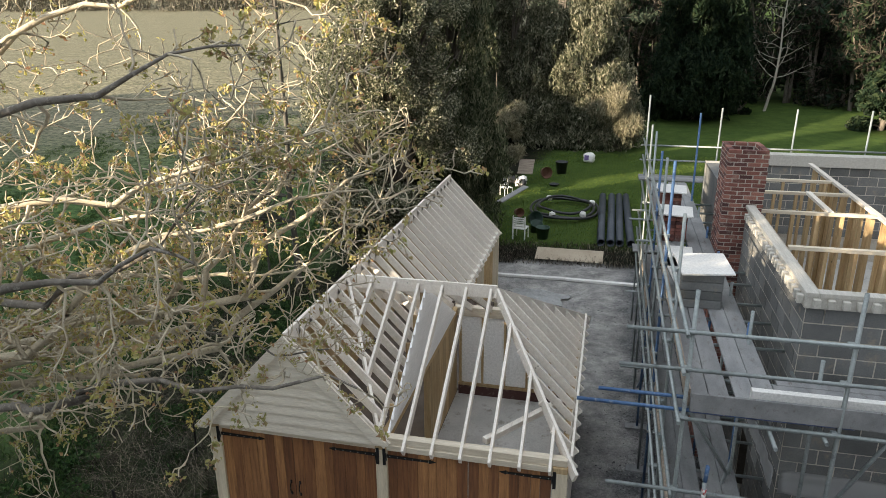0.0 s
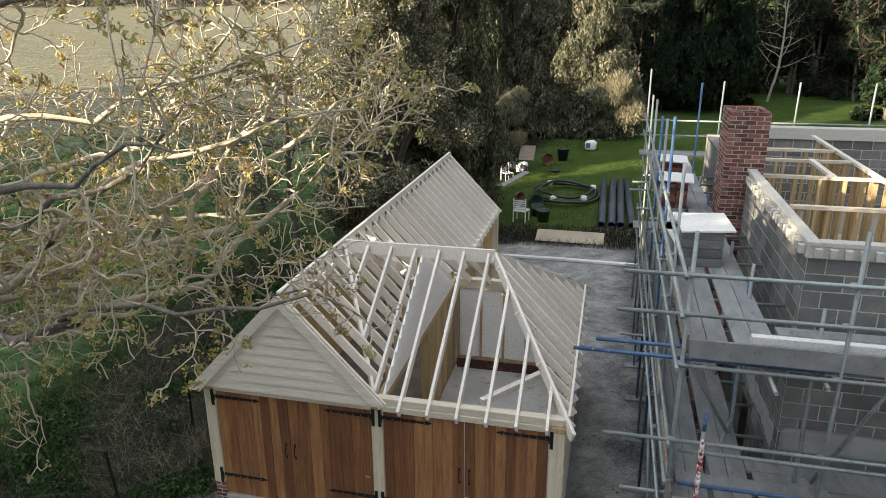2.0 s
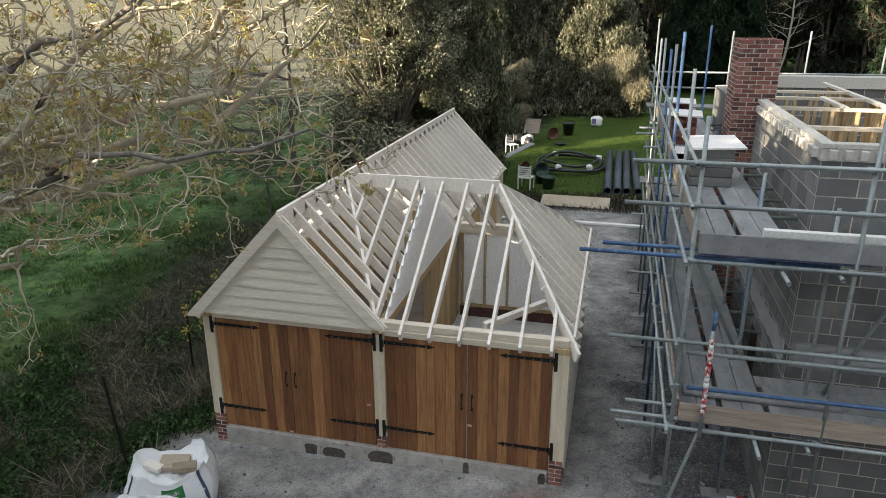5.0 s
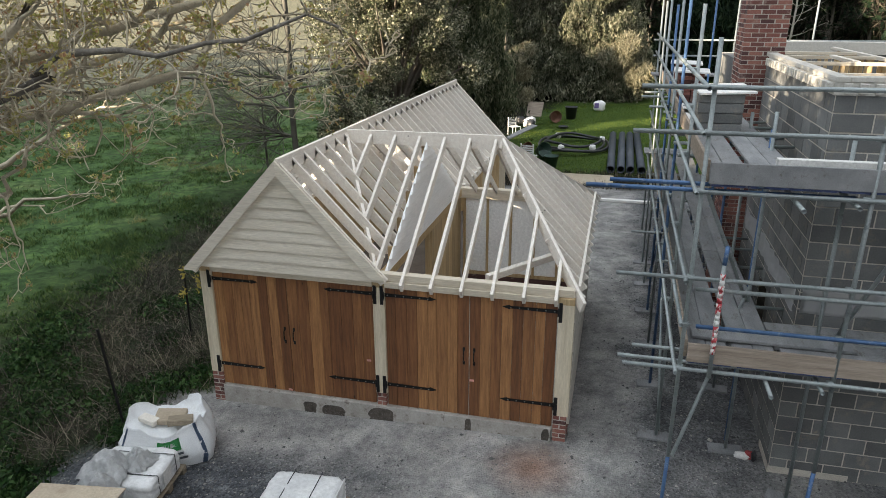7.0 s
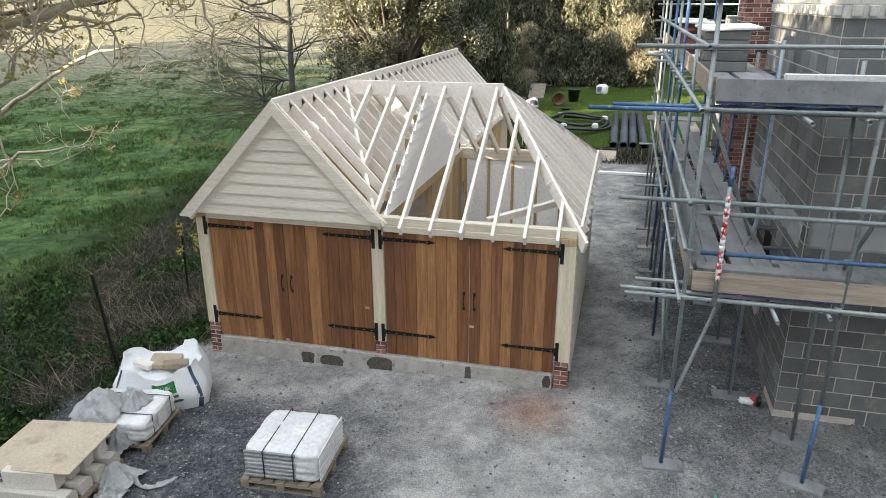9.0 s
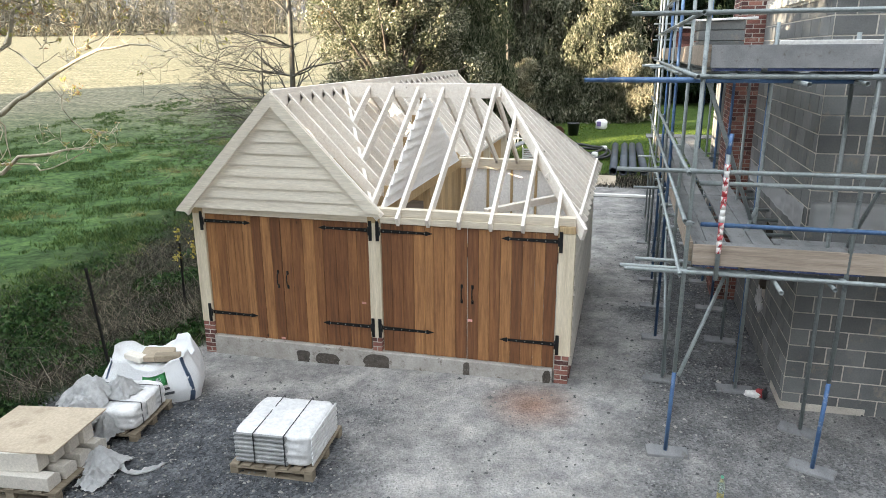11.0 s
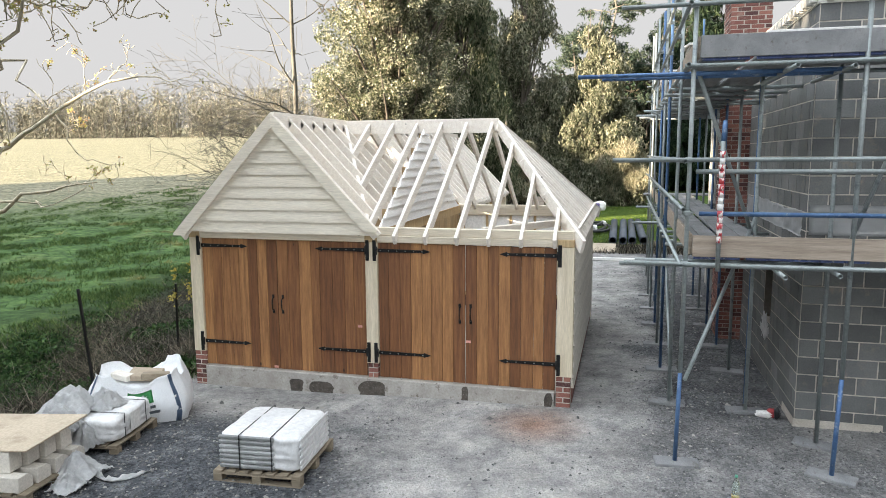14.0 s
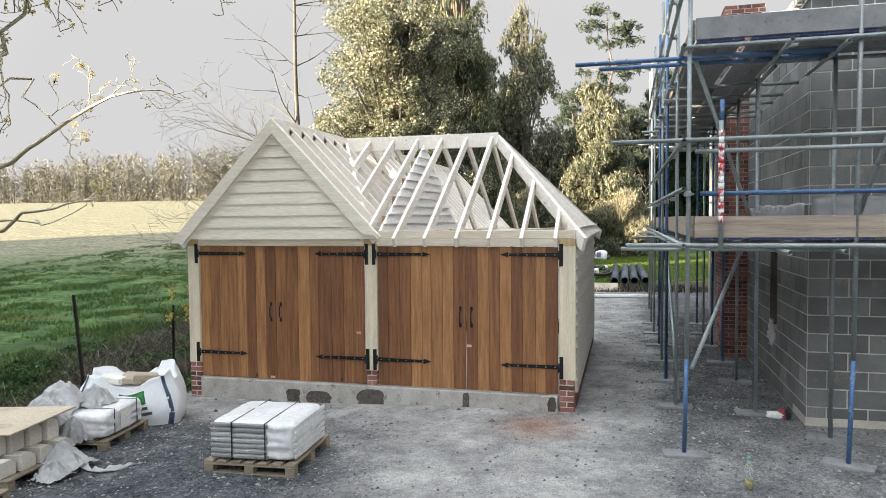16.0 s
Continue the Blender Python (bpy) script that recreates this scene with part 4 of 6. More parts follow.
for z, x0 in ((D2 - 0.10, 4.05), (D1 - 0.10, 3.5)):
    tube((x0, OY - 0.05, z), (12, OY - 0.05, z), False, "ledger")
    tube((4.6, IY + 0.06, z), (12, IY + 0.06, z), False, "ledger")
# ledgers, left
for z in (5.38, 4.93, D2 - 0.10, 3.35, 2.85, D1 - 0.10):
    tube((OX - 0.05, -1.75, z), (OX - 0.05, 11.0, z + 0.03), False, "ledger")
for z in (D2 - 0.10, D1 - 0.10):
    tube((IX + 0.06, -0.4, z), (IX + 0.06, 11.0, z), False, "ledger")
for z in (5.26, 4.86):
    tube((4.0, HYB + 0.85, z), (13.5, HYB + 0.85, z), False, "guard_rail")
# transoms across the left side, some run far out over the lane
for i, y in enumerate([-1.35, -1.05, 0.5, 1.4, 2.1, 3.0, 3.6, 4.5, 5.2, 6.0, 6.8, 7.6, 8.4]):
    for z in (D2 - 0.15, D1 - 0.15):
        out = {0: 2.95, 1: 3.2}.get(i, 3.85) if z > 3 else {0: 3.45, 1: 3.62}.get(i, 3.82)
        if i > 1:
            out = 3.62 + srr.uniform(0, 0.2) if srr.random() < 0.3 else 4.04
        tube((out, y, z), (5.66, y, z), i < 2 and z > 3, "transom")
for i, x in enumerate((5.05, 5.6, 6.9, 8.2, 9.5)):
    for z in (D2 - 0.16, D1 - 0.16):
        tube((x, -1.95 if i == 0 else OY - 0.15, z), (x, HY - 0.02, z), False, "transom")
# braces
tube((OX + 0.06, 0.45, 0.1), (OX + 0.06, 3.4, D1 - 0.2), False, "brace")
tube((OX + 0.07, -1.35, 0.9), (IX, 0.3, D1 + 0.25), False, "brace")
tube((OX + 0.09, -1.3, D2 - 0.15), (IX - 0.05, 0.22, D1 + 0.05), False, "brace")
tube((OX + 0.06, 3.6, D1), (OX + 0.06, 6.5, 0.2), True, "brace")
tube((5.95, IY, D1 + 0.05), (6.35, OY + 0.1, D2 - 0.05), False, "brace")
# couplers at the crossings
for z in (5.38, 4.93, D2 - 0.1, 3.36, 2.8, D1 - 0.1):
    for x in [OX] + FRONT_X:
        coupler(x, OY - 0.02, z)
    for y in LEFT_Y[1:]:
        coupler(OX - 0.02, y, z, 90)


# decks: boards 225 wide
def deck_board(x0, y0, x1, y1, z):
    return part("board", slab(x0, y0, z - 0.038, x1, y1, z, 0.006), BOARD, scaffold)


for z in (D1, D2):
    for r in range(4):
        x0 = 4.22 + r * 0.232 + (0.06 if r > 1 else 0)
        y = -1.55
        for L in (3.9, 3.9, 3.9):
            deck_board(x0, y + 0.004, x0 + 0.225, min(y + L, 10.9), z + srr.uniform(-.004, .004))
            y += L
    for r in range(4 if z == D2 else 5):
        y0 = -1.5 + r * 0.235
        x = 5.21 + (0.06 if r % 2 else 0)
        for L in (2.4, 3.9):
            deck_board(x + 0.004, y0, x + L, y0 + 0.225, z + 0.006 + srr.uniform(-.004, .004))
            x += L
    for r in range(3):
        deck_board(4.0 + 0, HYB + 0.35 + r * 0.235, 12.5, HYB + 0.575 + r * 0.235, z)
# blue-painted ends of the deck boards at the corner
BLUEPAINT = plain("blue_board_paint", (0.05, 0.075, 0.19), (0.09, 0.12, 0.27), (0.36, 0.36, 0.36), 9.0, 40, 0.7, 0.2)
for z in (D1, D2):
    for r in range(7):
        x0 = 4.22 + r * 0.232 + (0.06 if r > 1 else 0)
        part("board_end", slab(x0 - 0.002, -1.572, z - 0.048, x0 + 0.226, -1.535 if r < 4 else -1.50, z - 0.005 if r < 4 else z - 0.012, 0.004), BLUEPAINT, scaffold, "blue painted board end")
# toe boards
for z in (D1, D2):
    part("toe_board", slab(4.2, OY - 0.02, z - 0.02, 8.1, OY + 0.018, z + 0.205, 0.004), TOEBOARD if z == D1 else BOARD, scaffold, "weathered toe board on edge")
    part("toe_board", slab(8.11, OY - 0.02, z - 0.02, 12.0, OY + 0.018, z + 0.205, 0.004), TOEBOARD, scaffold, "weathered toe board on edge")
    for k in range(3):
        part("toe_board", slab(4.17, -1.5 + k * 3.91, z - 0.01, 4.205, 2.4 + k * 3.91, z + 0.21, 0.004), TOEBOARD, scaffold, "weathered toe board on edge")
# sole boards under the feet
for x, y, a in [(OX, OY, 4), (5.69, OY, -24), (5.75, IY, -22), (IX, 0.3, 3)] + [(OX, y, srr.uniform(-6, 6)) for y in LEFT_Y[1:]] + [(IX, y + .1, srr.uniform(-6, 6)) for y in LEFT_Y[2:]]:
    sb = part("sole_board", slab(-0.24, -0.11, 0, 0.24, 0.11, 0.04, 0.006), BOARD, scaffold)
    sb.matrix_basis = pose(x, y, ground_z(x, y) - 0.005, 0, 0, a)


# ---------------------------------------------------------------- trees
def grow(limbs, tips, start, d, length, radius, level, rng, rise=0.15, bend=0.25, splits=(5, 5, 4), min_r=0.004, seglen=0.35):
    pts, rad = [Vector(start)], [radius]
    d = Vector(d).normalized()
    n = max(3, int(length / seglen))
    for i in range(n):
        d = (d + Vector((rng.gauss(0, bend), rng.gauss(0, bend), rng.gauss(0, bend) + rise)) * 0.35).normalized()
        pts.append(pts[-1] + d * (length / n))
        rad.append(max(min_r, radius * (1 - 0.8 * (i + 1) / n)))
    limbs.append((pts, rad))
    if level <= 0:
        tips.append((pts[-1], d))
        return
    k = splits[-level] if level <= len(splits) else splits[0]
    for j in range(k):
        f = (j + rng.uniform(0.3, 0.9)) / k
        i = clamp(int(f * n) + 1, 1, n)
        base = pts[i]
        dd = (pts[i] - pts[i - 1]).normalized()
        side = dd.orthogonal().normalized()
        side.rotate(Matrix.Rotation(rng.uniform(0, 2 * math.pi), 3, dd))
        nd = (dd * rng.uniform(0.5, 0.9) + side * rng.uniform(0.6, 1.0)).normalized()
        grow(limbs, tips, base, nd, length * rng.uniform(0.38, 0.62) * (1.1 - 0.4 * f), rad[i] * 0.7, level - 1, rng, rise, bend, splits, min_r, seglen)
    tips.append((pts[-1], d))


def split_limbs(t, limbs, bark, sides):
    """The stem as one part, all the boughs and twigs as another."""
    o = new("trunk", limbs_mesh("trunk", limbs[:1], bark, sides + 3))
    o.parent = t
    o = new("branchwork", limbs_mesh("branchwork", limbs[1:], bark, sides))
    o.parent = t
    o["kind"] = "stuff"


def crown_points(blobs, n, rng, hollow=0.55, freq=0.9, cut=-0.12):
    """Points through a set of ellipsoids, clumped and with gaps."""
    vol = np.array([b[1][0] * b[1][1] * b[1][2] for b in blobs]) ** 0.75
    C = np.array([b[0] for b in blobs])
    RR = np.array([b[1] for b in blobs])
    pick = rng.choice(len(blobs), size=n * 3, p=vol / vol.sum())
    d = rng.normal(size=(n * 3, 3))
    d /= np.linalg.norm(d, axis=1)[:, None]
    s = hollow + (1 - hollow) * rng.random(n * 3) ** 0.6
    P = C[pick] + d * RR[pick] * s[:, None]
    out = []
    for p in P.tolist():
        if noise.noise((p[0] * freq, p[1] * freq, p[2] * freq)) < cut:
            continue
        out.append(p)
        if len(out) >= n:
            break
    return out


def hang(points, per, length, rng):
    """Turns each point into a drooping spray of several points."""
    p = np.asarray(points, float)
    d = rng.normal(size=p.shape) * 0.35 + p * np.array([0.12, 0.12, 0.0])
    d[:, 2] = -0.9 - 0.4 * rng.random(len(p))
    d /= np.linalg.norm(d, axis=1)[:, None]
    t = np.linspace(0, 1, per)[None, :, None]
    L = length * rng.uniform(0.5, 1.4, len(p))[:, None, None]
    q = p[:, None, :] + d[:, None, :] * t * L + rng.normal(size=(len(p), per, 3)) * 0.05
    return q.reshape(-1, 3)


EVER = leafy("evergreen_leaf", (0.012, 0.02, 0.01), (0.035, 0.048, 0.02), (0.10, 0.105, 0.05))
OLIVE = leafy("grey_green_leaf", (0.045, 0.06, 0.03), (0.17, 0.185, 0.11), (0.62, 0.60, 0.48), 0.35, 0.25)
CYPRESS = leafy("cypress_spray", (0.03, 0.046, 0.024), (0.13, 0.155, 0.09), (0.40, 0.39, 0.28), 0.5, 0.4)
GOLDEN = leafy("golden_spray", (0.045, 0.058, 0.034), (0.18, 0.19, 0.13), (0.46, 0.45, 0.36), 0.6, 0.4)
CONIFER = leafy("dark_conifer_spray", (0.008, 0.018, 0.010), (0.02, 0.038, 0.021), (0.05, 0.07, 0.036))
TWIGGY = leafy("brown_twigs", (0.12, 0.115, 0.075), (0.25, 0.235, 0.165), (0.43, 0.40, 0.31), 0.9, 0.0)
# darker copy of the brown twigs, for the wood that stands in shade
SHADETWIG = leafy("shaded_wood_twigs", (0.02, 0.018, 0.015), (0.045, 0.04, 0.033), (0.12, 0.108, 0.09), 0.9, 0.0)
# greyer and paler twigs, with distance haze mixed into the colour
HAZYTWIG = leafy("hazy_far_twigs", (0.10, 0.105, 0.085), (0.18, 0.175, 0.145), (0.30, 0.29, 0.25), 0.95, 0.0)
PINELEAF = leafy("pine_needles", (0.03, 0.05, 0.036), (0.065, 0.09, 0.066), (0.12, 0.14, 0.105), 0.7, 0.3)
BUD = leafy("opening_buds", (0.36, 0.37, 0.12), (0.58, 0.53, 0.25), (0.44, 0.25, 0.17), 0.6, 0.35)


def leafy_tree(name, label, x, y, height, blobs, n, size, mat, seed, droop=0.0, trunk_r=0.22, bark=None, aspect=1.8, hollow=0.55, cut=-0.12, freq=0.9, spray=0, spray_length=0.5):
    t = thing(name, label, "tree", at=(x, y, ground_z(x, y)))
    rng = random.Random(seed)
    limbs, tips = [], []
    pts = [Vector((0, 0, -0.3))]
    rad = [trunk_r * 1.3]
    for i in range(8):
        pts.append(pts[-1] + Vector((rng.gauss(0, 0.08), rng.gauss(0, 0.08), height * 0.95 / 8)))
        rad.append(trunk_r * (1 - 0.11 * (i + 1)))
    limbs.append((pts, rad))
    for c, r in blobs:
        base = pts[clamp(int(c[2] / height * 8 * 0.7), 1, 7)]
        e = Vector(c)
        m = (base + e) / 2 + Vector((0, 0, 0.2))
        limbs.append(([base, m, e, e + (e - m) * 0.5], [trunk_r * 0.4, trunk_r * 0.28, trunk_r * 0.15, 0.01]))
    split_limbs(t, limbs, bark or DARKBARK, 6)
    nr = np.random.default_rng(seed)
    cp = crown_points(blobs, n, nr, hollow, freq, cut)
    if spray:
        cp = hang(cp, spray, spray_length, nr)
    o = new("crown", leaves_mesh("crown", cp, size, mat, droop, aspect, nr))
    o.parent = t
    return t


def column_blobs(h, r, rng, k=26, low=0.1, power=0.7):
    out = []
    for i in range(k):
        f = low + (1 - low) * (i + 0.5) / k
        rr = r * (1 - f) ** power + 0.25
        a = rng.uniform(0, 6.28)
        q = rr * rng.uniform(0.25, 0.75)
        s = rr * rng.uniform(0.35, 0.6)
        out.append(((math.cos(a) * q, math.sin(a) * q, h * f), (s, s, s * 1.25)))
    return out


def dome_blobs(h, r, rng, k=24, low=0.25):
    out = []
    for i in range(k):
        a, f = rng.uniform(0, 6.28), rng.uniform(low, 1.0)
        q = r * math.sqrt(max(0.05, 1 - ((f - 0.5) / 0.6) ** 2)) * rng.uniform(0.3, 0.95)
        s = r * rng.uniform(0.22, 0.42)
        out.append(((math.cos(a) * q, math.sin(a) * q, h * f * 0.92), (s, s, s * 0.85)))
    return out


def bare_tree(name, label, x, y, height, spread, seed, bark=None, levels=3, trunk_r=0.16, lean=(0, 0), low=0, group="", wander=0.05):
    t = thing(name, label, "tree", group, at=(x, y, ground_z(x, y)))
    rng = random.Random(seed)
    limbs, tips = [], []
    stem = [Vector((0, 0, -0.3))]
    d = Vector((lean[0], lean[1], 1)).normalized()
    n = 16
    for i in range(n):
        d = (d + Vector((rng.gauss(0, wander), rng.gauss(0, wander), 0.8 * wander))).normalized()
        stem.append(stem[-1] + d * height / n)
    limbs.append((stem, [trunk_r * (1 - 0.9 * i / n) for i in range(n + 1)]))
    for i in range(4, n):
        for k in range(2):
            a = rng.uniform(0, 6.28)
            nd = Vector((math.cos(a), math.sin(a), rng.uniform(0.1, 0.7)))
            grow(limbs, tips, stem[i], nd, height * 0.22 * (1.15 - i / n) + 0.5, trunk_r * 0.36 * (1.1 - i / n), levels - 1, rng, 0.06, 0.3, (6, 5, 4), 0.005, 0.3)
    for k in range(low):
        z = rng.uniform(1.6, 5.5)
        base = stem[clamp(int(z / height * n) + 1, 1, n)]
        grow(limbs, tips, base, (-1, rng.uniform(-0.7, 0.4), rng.uniform(-0.05, 0.3)), rng.uniform(2.5, 4.5), trunk_r * 0.22, 2, rng, -0.02, 0.3, (7, 6), 0.004, 0.3)
    split_limbs(t, limbs, bark or DARKBARK, 5)
    return t


R0 = random.Random(21)
leafy_tree("holly_tree", "dense grey-green evergreen tree behind the garage", -4.6, 15.0, 11.8, dome_blobs(12.2, 2.8, R0, 120, 0.06), 165000, 0.048, OLIVE, 3, hollow=0.3, aspect=2.2, cut=-0.05, freq=1.5)
leafy_tree("cypress", "tall dark cypress behind the garage", -3.6, 20.0, 16, column_blobs(17, 2.9, R0, 90, 0.05, 0.7), 9000, 0.06, CYPRESS, 4, 1.0, hollow=0.35, aspect=4, spray=9)
leafy_tree("cypress", "tall golden-green cypress with drooping sprays", -4.0, 43.4, 19, column_blobs(19, 5.0, R0, 80, 0.03, 0.7), 13500, 0.085, GOLDEN, 5, 0.8, hollow=0.3, aspect=3.2, spray=9, spray_length=0.6, cut=-0.2)
leafy_tree("cypress", "dark green cypress with drooping sprays", -7.2, 38.0, 16, column_blobs(17, 3.4, R0, 60, 0.03, 0.6), 12500, 0.085, CYPRESS, 6, 0.8, hollow=0.3, aspect=3.2, spray=9, spray_length=0.6, cut=-0.2)
# two cypresses hidden by the rest, added to cast shade on the wood
leafy_tree("cypress", "tall dark cypress added behind the others to throw shade", -8.5, 41.0, 18, column_blobs(18, 3.4, R0, 40, 0.03, 0.5), 14000, 0.4, EVER, 61, 0.8, hollow=0.3)
leafy_tree("cypress", "tall dark cypress added behind the others to throw shade", -10.8, 47.5, 18, column_blobs(18, 3.6, R0, 40, 0.03, 0.5), 14000, 0.4, EVER, 62, 0.8, hollow=0.3)
leafy_tree("cypress", "golden twiggy evergreen at the lawn edge", 1.2, 41.5, 11.5, column_blobs(12.5, 3.8, R0, 50, 0.02, 0.55), 12000, 0.085, GOLDEN, 16, 0.7, hollow=0.3, aspect=3.5, spray=8, spray_length=0.6, cut=-0.15)
leafy_tree("conifer", "dark green conifer at the edge of the lawn", 9.8, 53, 17, column_blobs(17, 4.6, R0, 40, 0.08), 12000, 0.13, CONIFER, 7, 0.6, aspect=4, spray=6, spray_length=0.8)
leafy_tree("shrub", "brown twiggy bush at the lawn edge", 3.6, 39.5, 4.2, dome_blobs(4.2, 2.2, R0, 20, 0.05), 16000, 0.05, TWIGGY, 8, -0.6, aspect=14)
leafy_tree("shrub", "sunlit brown twiggy bush among the cypresses", -3.1, 29.6, 6.5, dome_blobs(6.0, 1.5, R0, 16, 0.2), 12000, 0.035, TWIGGY, 9, -0.2, aspect=16)
leafy_tree("shrub", "dark laurel under the trees behind the garage", -3.7, 16.8, 4.2, dome_blobs(4.2, 1.5, R0, 18, 0.05), 9000, 0.16, EVER, 10)
bare_tree("ash_tree", "tall bare tree with a grey trunk", -7.35, 12.6, 15, 7, 5, ASHBARK, 2, 0.125, (0.06, 0), 24, wander=0.035)
bare_tree("ash_tree", "slim bare tree beside the taller one", -8.75, 13.2, 7.0, 7, 15, ASHBARK, 1, 0.055, (-0.06, 0), wander=0.03)
bare_tree("birch_tree", "slim pale birch at the wood's edge", 16.3, 58, 13, 8, 6, BARK, 2, 0.13, (0.18, 0))


def pine(x, y, h, seed):
    t = thing("pine_tree", "tall bare-stemmed pine with tufts of needles", "tree", at=(x, y, ground_z(x, y)))
    rng = random.Random(seed)
    limbs, blobs = [], []
    pts = [Vector((rng.gauss(0, .05) * i, 0, h * i / 8 - 0.3)) for i in range(9)]
    limbs.append((pts, [0.22 * (1 - 0.1 * i) for i in range(9)]))
    for i in range(34):
        f = rng.uniform(0.3, 1.0)
        a = rng.uniform(0, 6.28)
        L = (1.15 - f) * h * 0.28 + 0.5
        b = Vector((0, 0, h * f - 0.3))
        e = b + Vector((math.cos(a) * L, math.sin(a) * L, rng.uniform(-.2, .5)))
        limbs.append(([b, (b + e) / 2 + Vector((0, 0, .25)), e], [0.06, 0.04, 0.012]))
        for g in (0.6, 1.0):
            c = b.lerp(e, g)
            q = rng.uniform(0.7, 1.4)
            blobs.append(((c.x + rng.gauss(0, .2), c.y + rng.gauss(0, .2), c.z + rng.gauss(0, .15)), (q, q, q * 0.55)))
    split_limbs(t, limbs, DARKBARK, 5)
    nr = np.random.default_rng(seed)
    o = new("crown", leaves_mesh("crown", crown_points(blobs, 9000, nr, 0.0, 1.3, 0.0), 0.10, PINELEAF, 0.1, 5.0, nr))
    o.parent = t


pine(1.7, 62, 23, 3)
pine(7.0, 66, 17, 4)
pine(-2.0, 66, 16, 8)

# wood behind the lawn, its shade put into dark twig colours
wrng = random.Random(31)
nr = np.random.default_rng(31)
blobs, limbs = [], []
for i in range(120):
    x = wrng.uniform(3, 62)
    y = 60 + wrng.uniform(0, 12) + max(0, 12 - x) * 0.4 - max(0, x - 20) * 0.25
    g = ground_z(x, y)
    h = wrng.uniform(7, 15)
    limbs.append(([Vector((x, y, g - .3)), Vector((x + wrng.uniform(-1, 1), y, g + h * .5)), Vector((x + wrng.uniform(-2, 2), y, g + h))], [0.18, 0.11, 0.02]))
    for k in range(5):
        s = wrng.uniform(1.0, 2.2)
        blobs.append(((x + wrng.uniform(-2, 2), y + wrng.uniform(-2, 1), g + h * wrng.uniform(0.05, 0.95)), (s, s, s)))
tagged(new("woodland_trunks", limbs_mesh("woodland_trunks", limbs, DARKBARK, 5)), "bare dark stems of the wood behind the lawn", "trees", kind="stuff")
pts = crown_points(blobs, 100000, nr, 0.3, 0.5, -0.1)
tagged(new("woodland", leaves_mesh("woodland", pts[:60000], 0.075, SHADETWIG, -0.4, 16, nr)), "brown twiggy wood behind the lawn, darkened for shade", "trees", kind="stuff")
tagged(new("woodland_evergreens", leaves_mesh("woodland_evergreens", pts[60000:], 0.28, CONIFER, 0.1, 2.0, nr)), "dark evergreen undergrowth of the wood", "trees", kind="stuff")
for x, y, h, m in ((23, 50, 4.5, CONIFER), (14, 56, 2.6, CONIFER), (27, 46, 3.5, SHADETWIG), (33, 45, 5, CONIFER)):
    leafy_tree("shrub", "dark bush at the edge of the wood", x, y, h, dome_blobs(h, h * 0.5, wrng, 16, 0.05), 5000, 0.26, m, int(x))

# far wood beyond the field
limbs, cpts = [], []
for i in range(640):
    x = wrng.uniform(-330, 16)
    y = 250 + wrng.uniform(0, 40) - 0.05 * x
    g = ground_z(x, y)
    h = wrng.uniform(11, 24) * (1.12 if x > -80 else 1) * (1 + 0.3 * wob(x, 0, 0.035, 41))
    top = Vector((x + wrng.uniform(-1.6, 1.6), y, g + h))
    limbs.append(([Vector((x, y, g - .5)), top], [0.2, 0.04]))
    for k in range(8):
        f = wrng.uniform(0.25, 0.95)
        b = Vector((x, y, g)).lerp(top, f)
        e = b + Vector((wrng.uniform(-1, 1), wrng.uniform(-1, 1), wrng.uniform(0.8, 1.8))) * (2.4 * (1.1 - f) + 1.0)
        limbs.append(([b, e], [0.08, 0.02]))
    for k in range(120):
        cpts.append((x + wrng.gauss(0, 1.9), y + wrng.gauss(0, 1.6), g + h * wrng.uniform(0.0, 1.0) ** 0.85))
tagged(new("far_wood_stems", limbs_mesh("far_wood_stems", limbs, DARKBARK, 3)), "thin bare trees of the wood across the field", "trees", kind="stuff")
tagged(new("far_wood", leaves_mesh("far_wood", cpts, 0.26, HAZYTWIG, -0.25, 8, nr, 0.1)), "brown winter twigs of the wood across the field, paled for haze", "trees", kind="stuff")

# tall unseen wood added behind the viewpoint, sunward, shading yard, garage and house
def shade_wood_top(c):
    """Height of the added wood along its length, stepped to choose what is lit."""
    base = 14.9 if c < -3.8 else 11.75 if c < -0.7 else 14.6 if c < 2.7 else 8.7 if c < 4.25 else 13.6 if c < 10.5 else 11.2 if c < 15.3 else 7.9 if c < 21.6 else 17.0 if c < 23.4 else 12.6 if c < 26.5 else 15.2 if c < 32 else 9.8
    rough = 1.6 * math.sin(c * 0.9) + 1.2 * math.sin(c * 2.3) if c > 32 else 0.0
    return base + rough + 0.35 * math.sin(c * 1.7) + 0.2 * math.sin(c * 5.1)


pts = []
while len(pts) < 60000:
    c = nr.uniform(-40, 70)
    top = shade_wood_top(c) - 0.2
    if top < 1:
        continue
    z = nr.uniform(-0.5, top) if nr.random() < 0.8 else top - abs(nr.normal()) * 0.8
    s = -30 - nr.uniform(0, 1) * 3.0
    pts.append((-0.66 * c + 0.75 * s, 0.75 * c + 0.66 * s, z))
tagged(new("shelter_wood", leaves_mesh("shelter_wood", pts, 0.95, EVER, 0.1, 1.6, nr)), "unseen evergreen wood added behind the yard to shade it", "trees", kind="stuff")

# ---------------------------------------------------------------- the big budding tree beside the yard
oak = thing("budding_tree", "big pale-barked tree with opening yellow-green buds", "tree", at=(0, 0, 0))
orng = random.Random(12)
limbs, tips = [], []
TR = Vector((-9.2, -4.2, 0))
